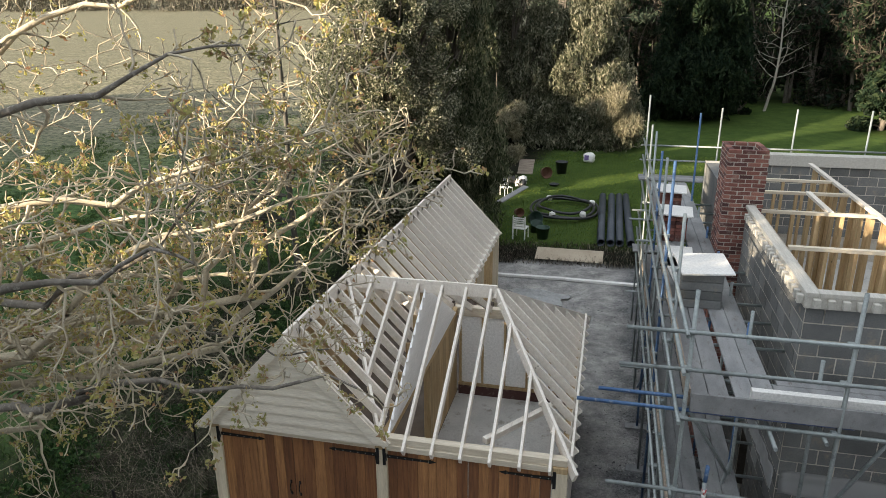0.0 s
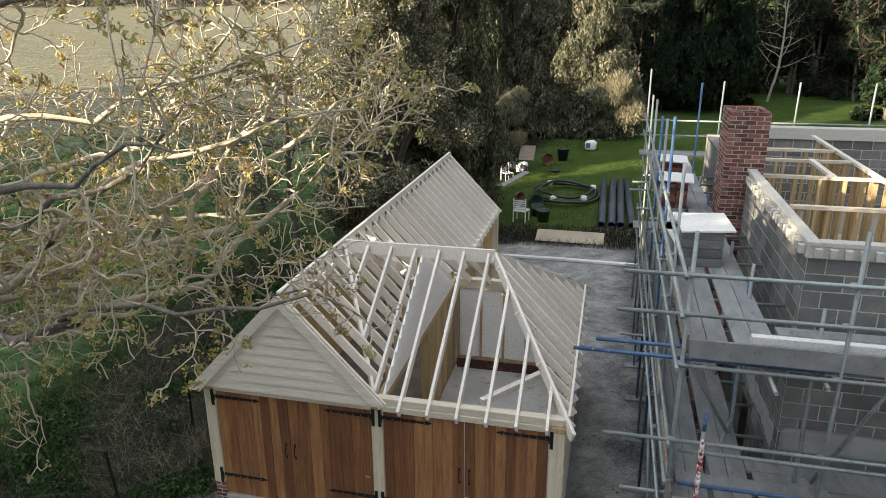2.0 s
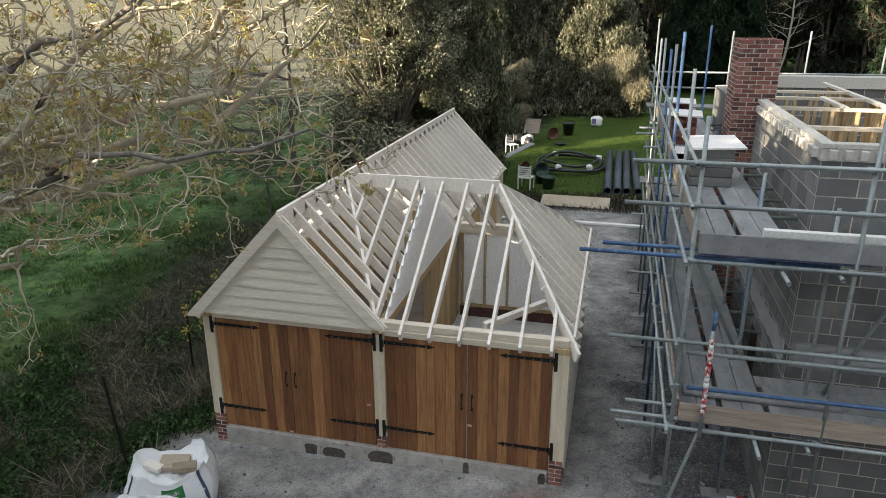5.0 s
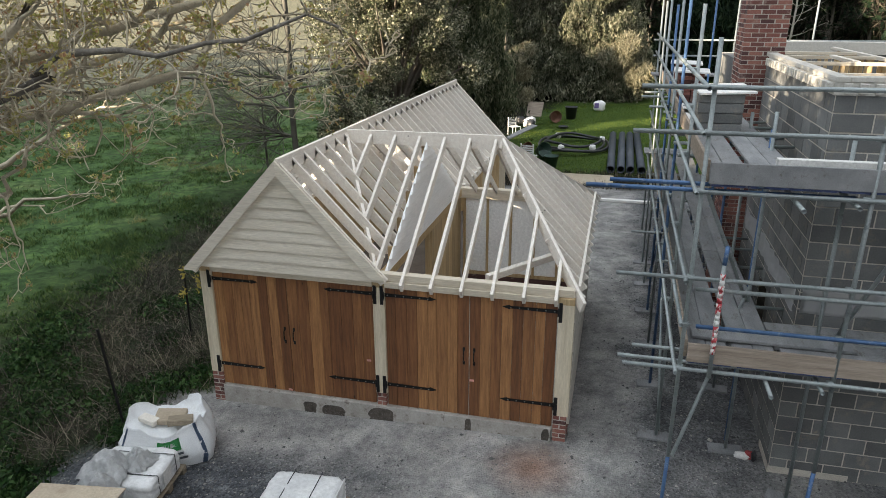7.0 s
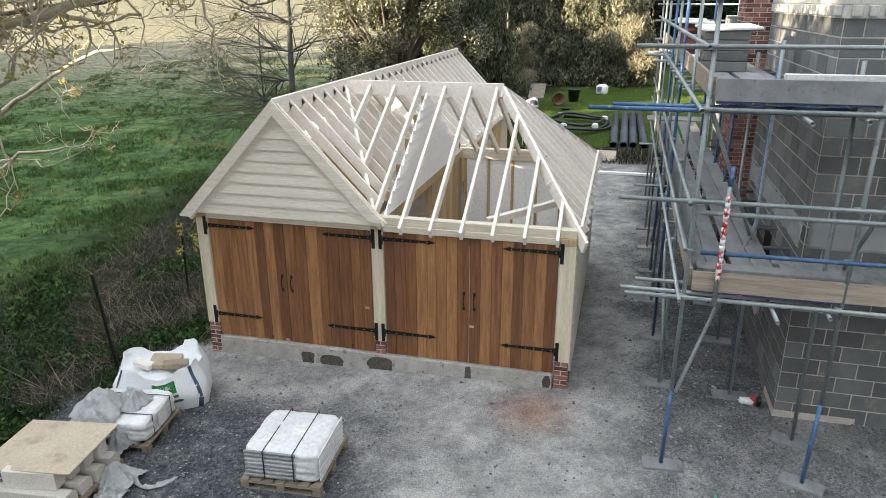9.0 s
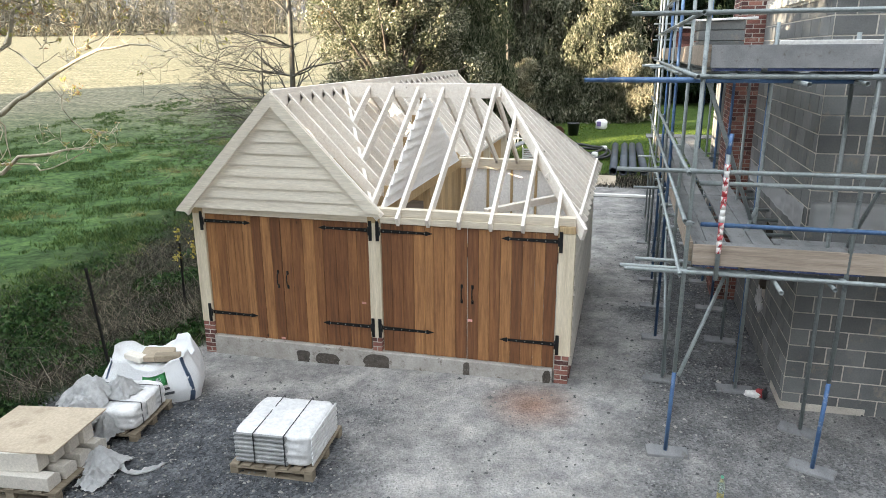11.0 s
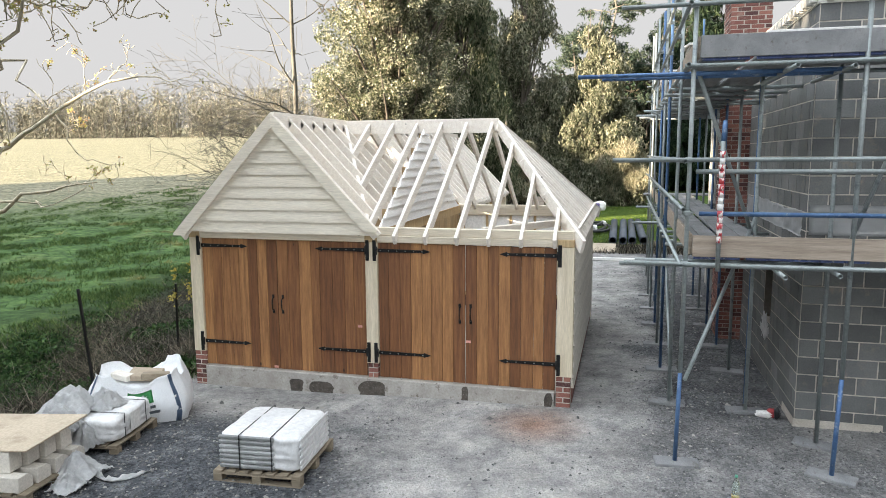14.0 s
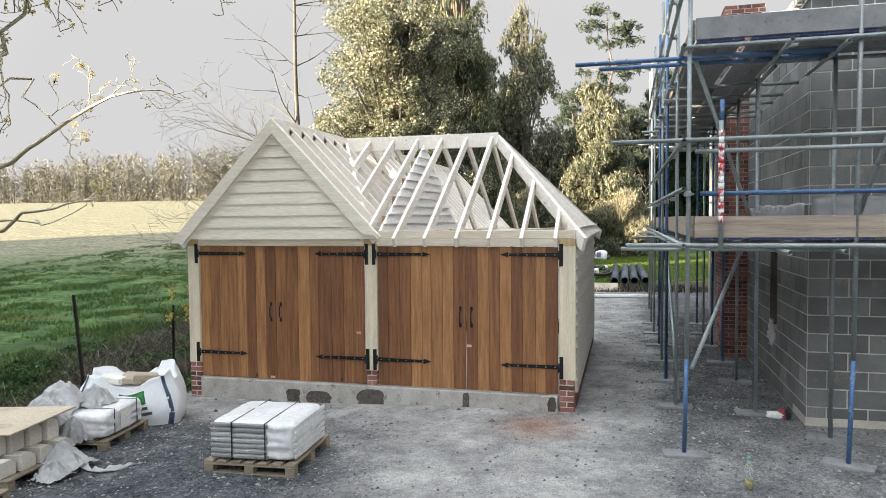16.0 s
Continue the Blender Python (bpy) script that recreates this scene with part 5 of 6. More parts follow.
limbs.append(([TR + Vector((0, 0, -0.5)), TR + Vector((0.1, 0.1, 2.2)), TR + Vector((0.3, 0.2, 4.6)), TR + Vector((0.2, 0.2, 7.5)), TR + Vector((0.5, 0, 10.5)), TR + Vector((0.7, 0.3, 13))], [0.5, 0.36, 0.3, 0.22, 0.13, 0.04]))
shaded_limbs = []


def main_limb(zt, r0, dark, *ctrl):
    """A limb that leaves the trunk at height zt and reaches out through the given places, with its twigs."""
    r0 *= 0.72 if dark else 0.85
    chain = [TR + Vector((0.25, 0.15, zt))] + [Vector(c) for c in ctrl]
    pts, rad = [], []
    m = len(chain) - 1
    for i in range(m):
        a, b = chain[i], chain[i + 1]
        steps = max(2, int((b - a).length / 0.3))
        for s in range(steps):
            f = s / steps
            p0, p3 = chain[max(i - 1, 0)], chain[min(i + 2, m)]
            p = 0.5 * (2 * a + (b - p0) * f + (2 * p0 - 5 * a + 4 * b - p3) * f * f + (3 * a - p0 - 3 * b + p3) * f ** 3) + Vector((orng.gauss(0, 0.028), orng.gauss(0, 0.028), orng.gauss(0, 0.034)))
            if i == 0:
                p.z -= 0.25 * math.sin(math.pi * f)
            pts.append(p)
            rad.append(max(0.010, (r0 * 1.1 * (1 - f) + r0 * 0.62 * f) if i == 0 else r0 * 0.62 * (1 - 0.85 * ((i - 1 + f) / (m - 1)))))
    rad = [r * orng.uniform(0.86, 1.2) for r in rad]
    pts.append(chain[-1])
    rad.append(0.008)
    (shaded_limbs if dark else limbs).append((pts, rad))
    n = len(pts)
    for j in range(3, n):
        if pts[j].x < -6.0 or (zt < 3.5 and orng.random() < 0.5):
            continue
        for _ in range(1):
            dd = (pts[j] - pts[j - 1]).normalized()
            side = dd.orthogonal().normalized()
            side.rotate(Matrix.Rotation(orng.uniform(0, 6.28), 3, dd))
            nd = dd * orng.uniform(0.3, 0.8) + side
            grow(limbs, tips, pts[j], nd, orng.uniform(0.4, 1.2), max(0.010, rad[j] * 0.55), 2, orng, 0.2, 1.3, (4, 3), 0.0054, 0.10)


main_limb(4.4, 0.085, True, (-1.57, -4.6, 5.45), (-1.07, -4.6, 5.74), (-0.31, -4.6, 5.87), (0.77, -4.6, 5.93), (1.43, -4.6, 6.02))
main_limb(5.5, 0.08, True, (-2.0, -5.0, 6.5), (-0.75, -5.3, 6.9), (-0.05, -5.3, 7.05), (0.4, -5.4, 7.25), (0.9, -5.6, 7.3))
main_limb(3.0, 0.06, False, (-3.4, -3.4, 4.15), (-2.7, -3.5, 4.55), (-2.2, -3.6, 4.9), (-1.4, -3.8, 5.3))
main_limb(4.2, 0.085, False, (-3.0, -3.2, 5.55), (-2.5, -3.0, 5.93), (-1.5, -2.8, 6.03), (-0.6, -2.6, 6.03), (0.2, -2.4, 6.08))
main_limb(6.5, 0.08, True, (-2.0, -5.0, 7.6), (-0.95, -5.0, 8.0), (-0.1, -5.0, 8.15), (0.35, -4.8, 8.35), (0.75, -4.6, 8.45))
main_limb(6.0, 0.075, False, (-2.6, -4.6, 6.9), (-1.55, -4.6, 7.25), (-0.35, -4.3, 7.35), (0.45, -4.2, 7.6), (1.05, -4.0, 7.85))
main_limb(5.0, 0.08, False, (-2.5, -4.2, 5.6), (-1.1, -4.0, 6.6), (-0.2, -3.9, 6.9), (0.6, -3.8, 7.15), (1.25, -3.7, 7.3))
main_limb(5.2, 0.075, False, (-1.76, -3.6, 5.83), (-0.71, -3.4, 6.32), (-0.12, -3.28, 6.89), (0.34, -3.22, 7.37), (0.68, -3.19, 7.87))
main_limb(4.8, 0.07, False, (-1.34, -3.76, 5.71), (-0.29, -3.54, 6.57), (0.3, -3.52, 7.18), (0.7, -3.41, 7.52), (1.1, -3.37, 7.68))
main_limb(5.0, 0.07, False, (-0.81, -3.75, 6.0), (0.1, -3.51, 6.7), (0.65, -3.48, 7.04), (0.99, -3.4, 7.34), (1.34, -3.39, 7.45))
main_limb(5.6, 0.07, False, (-2.24, -3.27, 6.51), (-0.92, -3.19, 7.09), (-0.38, -3.09, 7.63), (-0.01, -3.06, 8.09))
main_limb(5.9, 0.085, True, (-1.89, -4.67, 6.43), (-0.99, -4.5, 6.62), (-0.26, -4.34, 6.87), (0.06, -4.21, 7.31), (0.37, -4.09, 7.45))
main_limb(4.6, 0.075, False, (-1.19, -3.61, 5.41), (-0.15, -3.5, 5.96), (0.51, -3.4, 6.43), (0.82, -3.29, 6.84), (1.09, -3.29, 6.97))
main_limb(2.2, 0.105, False, (-7.74, -0.42, 2.9), (-6.84, 0.45, 3.63), (-6.19, 0.45, 3.95), (-5.58, 0.45, 4.3), (-4.75, 0.45, 4.63), (-4.13, 0.45, 4.69), (-3.54, 0.45, 4.6))
main_limb(1.8, 0.115, False, (-8.6, 0.4, 2.1), (-7.9, 1.2, 2.49), (-7.33, 1.2, 2.73), (-6.68, 1.2, 2.85), (-5.69, 1.2, 2.98))
main_limb(2.0, 0.05, False, (-7.61, 1.2, 2.63), (-7.12, 1.2, 2.58), (-6.62, 1.2, 2.57), (-5.95, 1.2, 2.87))
main_limb(2.5, 0.05, False, (-6.81, 0.45, 5.03), (-6.49, 0.45, 4.76), (-5.98, 0.45, 4.36), (-5.66, 0.45, 4.08), (-5.56, 0.45, 3.72), (-5.22, 0.45, 3.37))
main_limb(7.0, 0.07, False, (-3.2, -4.0, 8.0), (-1.6, -3.6, 8.6), (-0.4, -3.4, 8.8), (0.6, -3.2, 8.7))
main_limb(4.0, 0.055, True, (-3.23, -3.0, 5.2), (-2.35, -3.0, 5.3), (-1.67, -3.0, 5.38), (-1.01, -3.0, 5.49), (-0.41, -3.0, 5.44), (0.12, -3.0, 5.39), (0.52, -3.0, 5.46))
split_limbs(oak, limbs, TWIGBARK, 5)
# limbs away from the light get the darkened bark
for lm in shaded_limbs:
    o = new("limb", limbs_mesh("limb", [lm], SHADEBARK, 7))
    o.parent = oak
    o["label"] = "lichen-flecked limb, bark darkened for shade"
nb = np.random.default_rng(5)
cl = []
for p, d in tips:
    if p.x < -6.6 or orng.random() < 0.45:
        continue
    for k in range(orng.choice((1, 2, 4, 8, 14, 20))):
        cl.append((p.x + orng.gauss(0, 0.026), p.y + orng.gauss(0, 0.026), p.z + orng.gauss(0, 0.022)))
o = new("budding_growth", leaves_mesh("budding_growth", cl, 0.026, BUD, -0.3, 1.5, nb, 0.35))
o.parent = oak
o["label"] = "yellow-green and rusty opening buds"
o["kind"] = "stuff"

# yellow-budded sapling at the field edge
sap = thing("sapling", "small sapling with yellow catkins by the garage", "sapling", at=(-4.35, 2.6, ground_z(-4.35, 2.6)))
limbs, tips = [], []
for k in range(5):
    grow(limbs, tips, (0, 0, -0.1), (orng.gauss(0, 0.35), orng.gauss(0, 0.35), 1), orng.uniform(1.1, 1.9), 0.012, 1, orng, 0.1, 0.2, (6,), 0.003, 0.2)
o = new("stem", limbs_mesh("stem", limbs, DARKBARK, 4))
o.parent = sap
cl = [(p.x + orng.gauss(0, 0.05), p.y + orng.gauss(0, 0.05), p.z + orng.gauss(0, 0.06)) for p, d in tips for k in range(14)]
o = new("leaves", leaves_mesh("leaves", cl, 0.045, leafy("catkin", (0.28, 0.24, 0.05), (0.42, 0.35, 0.09), (0.3, 0.28, 0.1)), 0, 1.6, nb))
o.parent = sap


# ---------------------------------------------------------------- grass, stalks, stones
def blades(name, label, spots, h, w, mat, seed, bend=0.45):
    g = np.random.default_rng(seed)
    p = np.asarray(spots, float)
    n = len(p)
    a = g.uniform(0, 6.28, n)
    hh = h * g.uniform(0.4, 1.4, n)
    lean = g.normal(0, bend, (n, 2)) * hh[:, None]
    ww = w * g.uniform(0.6, 1.3, n)
    dx, dy = np.cos(a) * ww, np.sin(a) * ww
    z = np.zeros(n)
    A = p + np.stack([dx, dy, z - 0.02], 1)
    B = p + np.stack([-dx, -dy, z - 0.02], 1)
    C = p + np.stack([lean[:, 0], lean[:, 1], hh], 1)
    V = np.stack([A, B, C], 1).reshape(-1, 3)
    F = np.arange(n * 3).reshape(-1, 3)
    return tagged(new(name, raw_mesh(name, V, F, mat)), label, "grass", kind="stuff")


GREEN = leafy("grass_blade", (0.035, 0.075, 0.023), (0.078, 0.14, 0.042), (0.16, 0.21, 0.075), 0.6, 0.25)
LAWNBLADE = leafy("lawn_blade", (0.06, 0.11, 0.018), (0.12, 0.18, 0.035), (0.22, 0.26, 0.06), 0.5, 0.5)
# verge blades and dead stalks, both darkened to hold the verge's shade
VERGE = leafy("shaded_verge_blade", (0.010, 0.026, 0.008), (0.026, 0.058, 0.018), (0.07, 0.11, 0.036), 0.7, 0.15)
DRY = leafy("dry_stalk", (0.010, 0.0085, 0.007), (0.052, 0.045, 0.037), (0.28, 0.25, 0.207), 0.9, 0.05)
PALE = leafy("sun_streak_grass", (0.16, 0.17, 0.06), (0.27, 0.26, 0.11), (0.36, 0.33, 0.18), 0.8, 0.2)


def scatter(n, x0, x1, y0, y1, keep, seed):
    g = random.Random(seed)
    out = []
    while len(out) < n:
        x, y = g.uniform(x0, x1), g.uniform(y0, y1)
        if keep(x, y) > g.random():
            out.append((x, y, ground_z(x, y)))
    return out


def tufts(n, per, x0, x1, y0, y1, keep, spread, seed):
    """Blade roots gathered in tussocks."""
    g = np.random.default_rng(seed)
    out = []
    for x, y, z in scatter(n, x0, x1, y0, y1, keep, seed):
        q = g.normal(0, spread * g.uniform(0.5, 1.5), (per, 2))
        out += [(x + a, y + b, z) for a, b in q.tolist()]
    return out


def rank(x, y):
    """1 in the rank band of dead growth along the fence, 0 in the open field."""
    e = 0.9 * wob(x, y, 0.45, 21)
    return (1 - gravel_mask(x, y)) * smooth(-9.6, -6.8, x + e + 0.12 * y) * smooth(15, 11, y)


def leafy_patch(x, y):
    return clamp(0.25 + 1.9 * wob(x, y, 0.55, 7) + 0.5 * smooth(1.0, -2.5, y), 0.0, 1)


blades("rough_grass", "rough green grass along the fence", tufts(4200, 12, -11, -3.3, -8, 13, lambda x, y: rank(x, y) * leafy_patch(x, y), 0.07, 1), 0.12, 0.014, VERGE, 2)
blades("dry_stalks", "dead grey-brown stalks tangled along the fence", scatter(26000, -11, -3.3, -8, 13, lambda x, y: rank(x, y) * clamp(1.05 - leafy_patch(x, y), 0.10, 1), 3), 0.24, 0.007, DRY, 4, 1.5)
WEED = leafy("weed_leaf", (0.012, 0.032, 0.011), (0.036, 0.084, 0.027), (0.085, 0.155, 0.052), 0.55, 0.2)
spots = tufts(2600, 9, -11, -3.4, -8, 12, lambda x, y: rank(x, y) * clamp(leafy_patch(x, y) - 0.25, 0, 1), 0.08, 41)
wr = random.Random(43)
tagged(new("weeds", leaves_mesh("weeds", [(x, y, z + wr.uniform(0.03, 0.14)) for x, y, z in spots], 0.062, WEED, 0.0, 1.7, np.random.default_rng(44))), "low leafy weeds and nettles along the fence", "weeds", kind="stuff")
blades("field_grass", "tussocky green grass of the field", tufts(15000, 12, -34, -5.0, -4, 46, lambda x, y: (1 - rank(x, y)) * (1 - gravel_mask(x, y)) * clamp(0.3 + 1.3 * wob(x, y, 0.5, 8), 0.03, 1) * clamp(16 / (4 + abs(y) + 0.5 * abs(x)), 0, 1), 0.10, 5), 0.11, 0.017, GREEN, 6, 0.7)
# drifts of pale blades, coloured as the streaks of sun across the field
blades("pale_tufts", "pale yellow tufts standing in for sun streaks on the field", tufts(420, 40, -24, -5.5, 1, 40, lambda x, y: (1 - rank(x, y)) * clamp(-0.55 + 2.2 * wob(x * 0.4, y, 0.5, 31), 0, 1), 0.13, 15), 0.12, 0.010, PALE, 16, 0.9)
blades("lawn_grass", "short grass of the lawn", scatter(45000, -3, 12, 17.3, 38, lambda x, y: lawn_mask(x, y), 7), 0.06, 0.016, LAWNBLADE, 8)
blades("bed_stalks", "weeds and stalks in the soil bed", scatter(4000, -1.6, 6, 15.4, 18.1, lambda x, y: 0.8, 9), 0.14, 0.014, DRY, 10)

STONE = leafy("loose_stone", (0.075, 0.078, 0.083), (0.165, 0.168, 0.172), (0.38, 0.375, 0.365), 0.95, 0.0)


def stones(name, label, spots, size, seed):
    g = np.random.default_rng(seed)
    base = np.array([(1, 0, 0), (0, 1, 0), (-1, 0, 0), (0, -1, 0), (0, 0, 0.75)])
    tri = np.array([(0, 1, 4), (1, 2, 4), (2, 3, 4), (3, 0, 4), ])
    V, F = [], []
    for i, p in enumerate(spots):
        s = size * (0.35 + g.random() ** 3 * 2.2)
        a = g.uniform(0, 6.28)
        v = base * g.uniform(0.75, 1.2, (5, 3)) * s * np.array([1, 0.8, 0.9])
        ca, sa = math.cos(a), math.sin(a)
        v = np.stack([v[:, 0] * ca - v[:, 1] * sa, v[:, 0] * sa + v[:, 1] * ca, v[:, 2]], 1) + np.array(p) + np.array([0, 0, s * 0.05])
        F.append(tri + len(V) * 5)
        V.append(v)
    return tagged(new(name, raw_mesh(name, np.concatenate(V), np.concatenate(F), STONE)), label, "stones", kind="stuff")


stones("gravel", "loose grey stones on the yard", scatter(40000, -4.3, 9, -6.5, 12, lambda x, y: gravel_mask(x, y) * (1.0 - 0.90 * pale_mask(x, y)) * (0 if (XL < x < XR and 0 < y < WD) else 1), 11), 0.0115, 12)
stones("rubble", "larger stones and bits of rubble", scatter(420, -3, 7, -5.5, 13, lambda x, y: gravel_mask(x, y) * (0 if (XL - .1 < x < XR + .1 and -0.1 < y < WD) else 1), 13), 0.021, 14)

# ---------------------------------------------------------------- building materials in the yard
PALLET = wood("pallet_wood", (0.16, 0.13, 0.09), (0.30, 0.25, 0.18), 0, rough=0.85)
WRAP = plain("white_wrap", (0.60, 0.61, 0.61), (0.74, 0.74, 0.73), (0.52, 0.52, 0.51), 2.5, 18, 0.35, 0.22, vary=0.05, dist=0.02)
BAGCLOTH = plain("woven_bag", (0.70, 0.72, 0.73), (0.82, 0.83, 0.83), (0.6, 0.6, 0.58), 2.0, 90, 0.65, 0.5, vary=0.03)
PLYWOOD = plain("plywood", (0.40, 0.33, 0.24), (0.52, 0.44, 0.33), (0.3, 0.24, 0.17), 1.0, 30, 0.75, 0.2)
CASTSTONE = plain("cast_stone", (0.52, 0.49, 0.43), (0.66, 0.62, 0.55), None, 1.5, 40, 0.85, 0.3)
BLACKPLASTIC = plain("black_plastic", (0.012, 0.013, 0.015), (0.03, 0.032, 0.036), None, 3, 30, 0.4, 0.2)
GREENINK = plain("green_print", (0.05, 0.33, 0.10), (0.10, 0.42, 0.14), None, 6, 60, 0.6, 0.1)
GREYINK = plain("grey_print", (0.12, 0.14, 0.16), (0.16, 0.18, 0.2), None, 6, 60, 0.6, 0.1)
BLUESTRAP = plain("blue_strap", (0.10, 0.15, 0.24), (0.14, 0.2, 0.3), None, 6, 60, 0.7, 0.1)


def pallet(m, w=1.0, d=1.0):
    p = thing("pallet", "low wooden pallet under building materials", "pallet")
    for i in range(7):
        x = -w / 2 + i * (w - 0.1) / 6
        part("deck_slat", slab(x, -d / 2, 0.112, x + 0.1, d / 2, 0.134, 0.003), PALLET, p)
    for y in (-d / 2, -0.05, d / 2 - 0.1):
        part("runner", slab(-w / 2, y, 0.0, w / 2, y + 0.1, 0.02, 0.003), PALLET, p)
        part("stringer", slab(-w / 2, y, 0.092, w / 2, y + 0.1, 0.11, 0.003), PALLET, p)
        for x in (-w / 2, -0.05, w / 2 - 0.1):
            part("foot_block", slab(x, y, 0.021, x + 0.1, y + 0.1, 0.091, 0.003), PALLET, p)
    p.matrix_basis = m
    return p


def lump(bm, cx, cy, cz, rx, ry, rz, seed, amp=0.25, freq=2.2, power=4.0, sub=4):
    """A rounded-box lump with folds."""
    r = bmesh.ops.create_icosphere(bm, subdivisions=sub, radius=1)
    for v in r["verts"]:
        c = v.co.normalized()
        k = (abs(c.x) ** power + abs(c.y) ** power + abs(c.z) ** power) ** (-1 / power)
        p = Vector((c.x * k, c.y * k, c.z * k))
        f = 1 + amp * (noise.noise(p * freq + Vector((seed, 0, 0))) * 0.7 + abs(noise.noise(p * freq * 2.7 + Vector((0, seed, 0)))) * 0.6 - 0.15)
        n2 = noise.noise(p * freq * 3.1 + Vector((seed, seed, 0)))
        f += amp * 0.15 * ((1 - abs(n2)) ** 3 - 0.4)
        v.co = Vector((cx + p.x * rx * f, cy + p.y * ry * f, max(cz - rz, cz + p.z * rz * f)))
    for f in bm.faces:
        f.smooth = True
    return bm


def crumple(w, d, h, seed, sag=0.0):
    """A crumpled sheet of film lying over something, with an uneven outline and sharp folds."""
    bm = bmesh.new()
    n = 44
    ring = []
    for i in range(n + 1):
        row = []
        for j in range(n + 1):
            u, v = 2 * i / n - 1, 2 * j / n - 1
            a = math.atan2(v, u)
            edge = 1 + 0.3 * noise.noise(Vector((math.cos(a) * 1.5, math.sin(a) * 1.5, seed)))
            p = Vector((u * 1.7, v * 1.7, seed * 1.3))
            r = math.hypot(u, v)
            warp = Vector((noise.noise(p * 1.3), noise.noise(p * 1.3 + Vector((9, 0, 0))), 0)) * 0.35
            fold = 1 - abs(noise.noise((p + warp) * 1.6))
            fine = 1 - abs(noise.noise((p + warp) * 3.9))
            z = h * (0.12 + 0.88 * math.exp(-1.8 * r * r)) * (0.62 + 0.42 * fold ** 1.5) + 0.022 * fine ** 2 - sag * max(0.0, r - 0.55)
            row.append(bm.verts.new((u * w * edge + warp.x * 0.12, v * d * edge + warp.y * 0.12, max(z, 0.006 - sag))))
        ring.append(row)
    for i in range(n):
        for j in range(n):
            bm.faces.new((ring[i][j], ring[i + 1][j], ring[i + 1][j + 1], ring[i][j + 1])).smooth = True
    bmesh.ops.solidify(bm, geom=bm.faces[:], thickness=0.004)
    return bm


# wrapped pack of stone on a pallet, strapped
pallet(pose(-0.21, -2.66, -0.01, 0, 0, 4), 0.98, 1.02)
pack = thing("wrapped_pack", "strapped pack of paving wrapped in white film", "pack")
bm = bmesh.new()
lump(bm, 0, 0, 0.2, 0.46, 0.44, 0.195, 3, 0.05, 3.0, 9.0, 5)
part("film", bm, WRAP, pack)
for x in (-0.2, 0.16):
    bm = bmesh.new()
    for a, b in (((x, -0.463, 0.02), (x, -0.463, 0.395)), ((x, -0.463, 0.397), (x, 0.452, 0.397)), ((x, 0.452, 0.02), (x, 0.452, 0.395))):
        beam_bm(bm, a, b, 0.014, 0.003, (0, 1, 0.01) if a[2] != b[2] else (0, 0, 1), 0)
    part("strap", bm, BLACKPLASTIC, pack, "black strap")
PACKGREY = plain("blocks_under_film", (0.22, 0.23, 0.225), (0.33, 0.335, 0.33), (0.5, 0.5, 0.49), 3.0, 25, 0.3, 0.25, vary=0.2)
for i in range(7):
    part("course", slab(-0.44, -0.458, 0.02 + i * 0.053, 0.19 - 0.012 * (i % 3), -0.43, 0.066 + i * 0.053, 0.012), PACKGREY, pack, "grey blocks showing through the film")
for i in range(6):
    bm = bmesh.new()
    box(bm, 0.455, -0.42, 0.03 + i * 0.06, 0.468, 0.42, 0.075 + i * 0.06, 0.012)
    part("layer", bm, WRAP, pack)
pack.matrix_basis = pose(-0.2, -2.68, 0.124, 0, 0, 4)

# second pack by the bag
pallet(pose(-2.68, -2.52, -0.03, 0, 0, 8), 1.0, 0.9)
pack2 = thing("wrapped_pack", "low strapped pack under crumpled white film", "pack")
lump_bm = bmesh.new()
lump(lump_bm, 0, 0, 0.15, 0.47, 0.42, 0.15, 8, 0.05, 3, 9.0, 5)
part("film", lump_bm, WRAP, pack2)
for y in (-0.22, 0.24):
    bm = bmesh.new()
    beam_bm(bm, (0.478, y, 0.02), (0.478, y, 0.31), 0.014, 0.003, (1, 0, 0.01), 0)
    beam_bm(bm, (0.478, y, 0.312), (-0.478, y, 0.312), 0.014, 0.003, (0, 0, 1), 0)
    part("strap", bm, BLACKPLASTIC, pack2, "black strap")
part("paper_label", slab(0.474, -0.1, 0.04, 0.480, 0.1, 0.27), WHITEPAINT, pack2, "white paper label")
pack2.matrix_basis = pose(-2.68, -2.52, 0.106, 0, 0, 8)
film = thing("plastic_film", "heap of crumpled white plastic film", "plastic film")
for i, (x, y, z, rx, ry, rz) in enumerate(((-0.15, -0.1, 0.14, 0.30, 0.24, 0.15), (0.1, 0.12, 0.11, 0.2, 0.2, 0.12), (-0.1, -0.42, 0.06, 0.32, 0.16, 0.13), (0.26, -0.42, -0.12, 0.13, 0.2, 0.22))):
    fo = part("fold", crumple(rx * 1.1, ry * 1.1, rz * 1.7, i + 20, 0.12 if i < 3 else 0.0), WRAP, film)
    fo.matrix_basis = pose(x, y, z - 0.12 if i < 3 else z - 0.28)
film.matrix_basis = pose(-2.72, -2.6, 0.43)
film2 = thing("plastic_film", "torn plastic film trailing from the stack over the gravel", "plastic film")
part("fold", crumple(0.24, 0.25, 0.3, 31), WRAP, film2).matrix_basis = pose(-0.12, -0.1, -0.01)
part("fold", crumple(0.15, 0.17, 0.2, 33), WRAP, film2).matrix_basis = pose(-0.02, -0.34, -0.008)
bm = bmesh.new()
grid = []
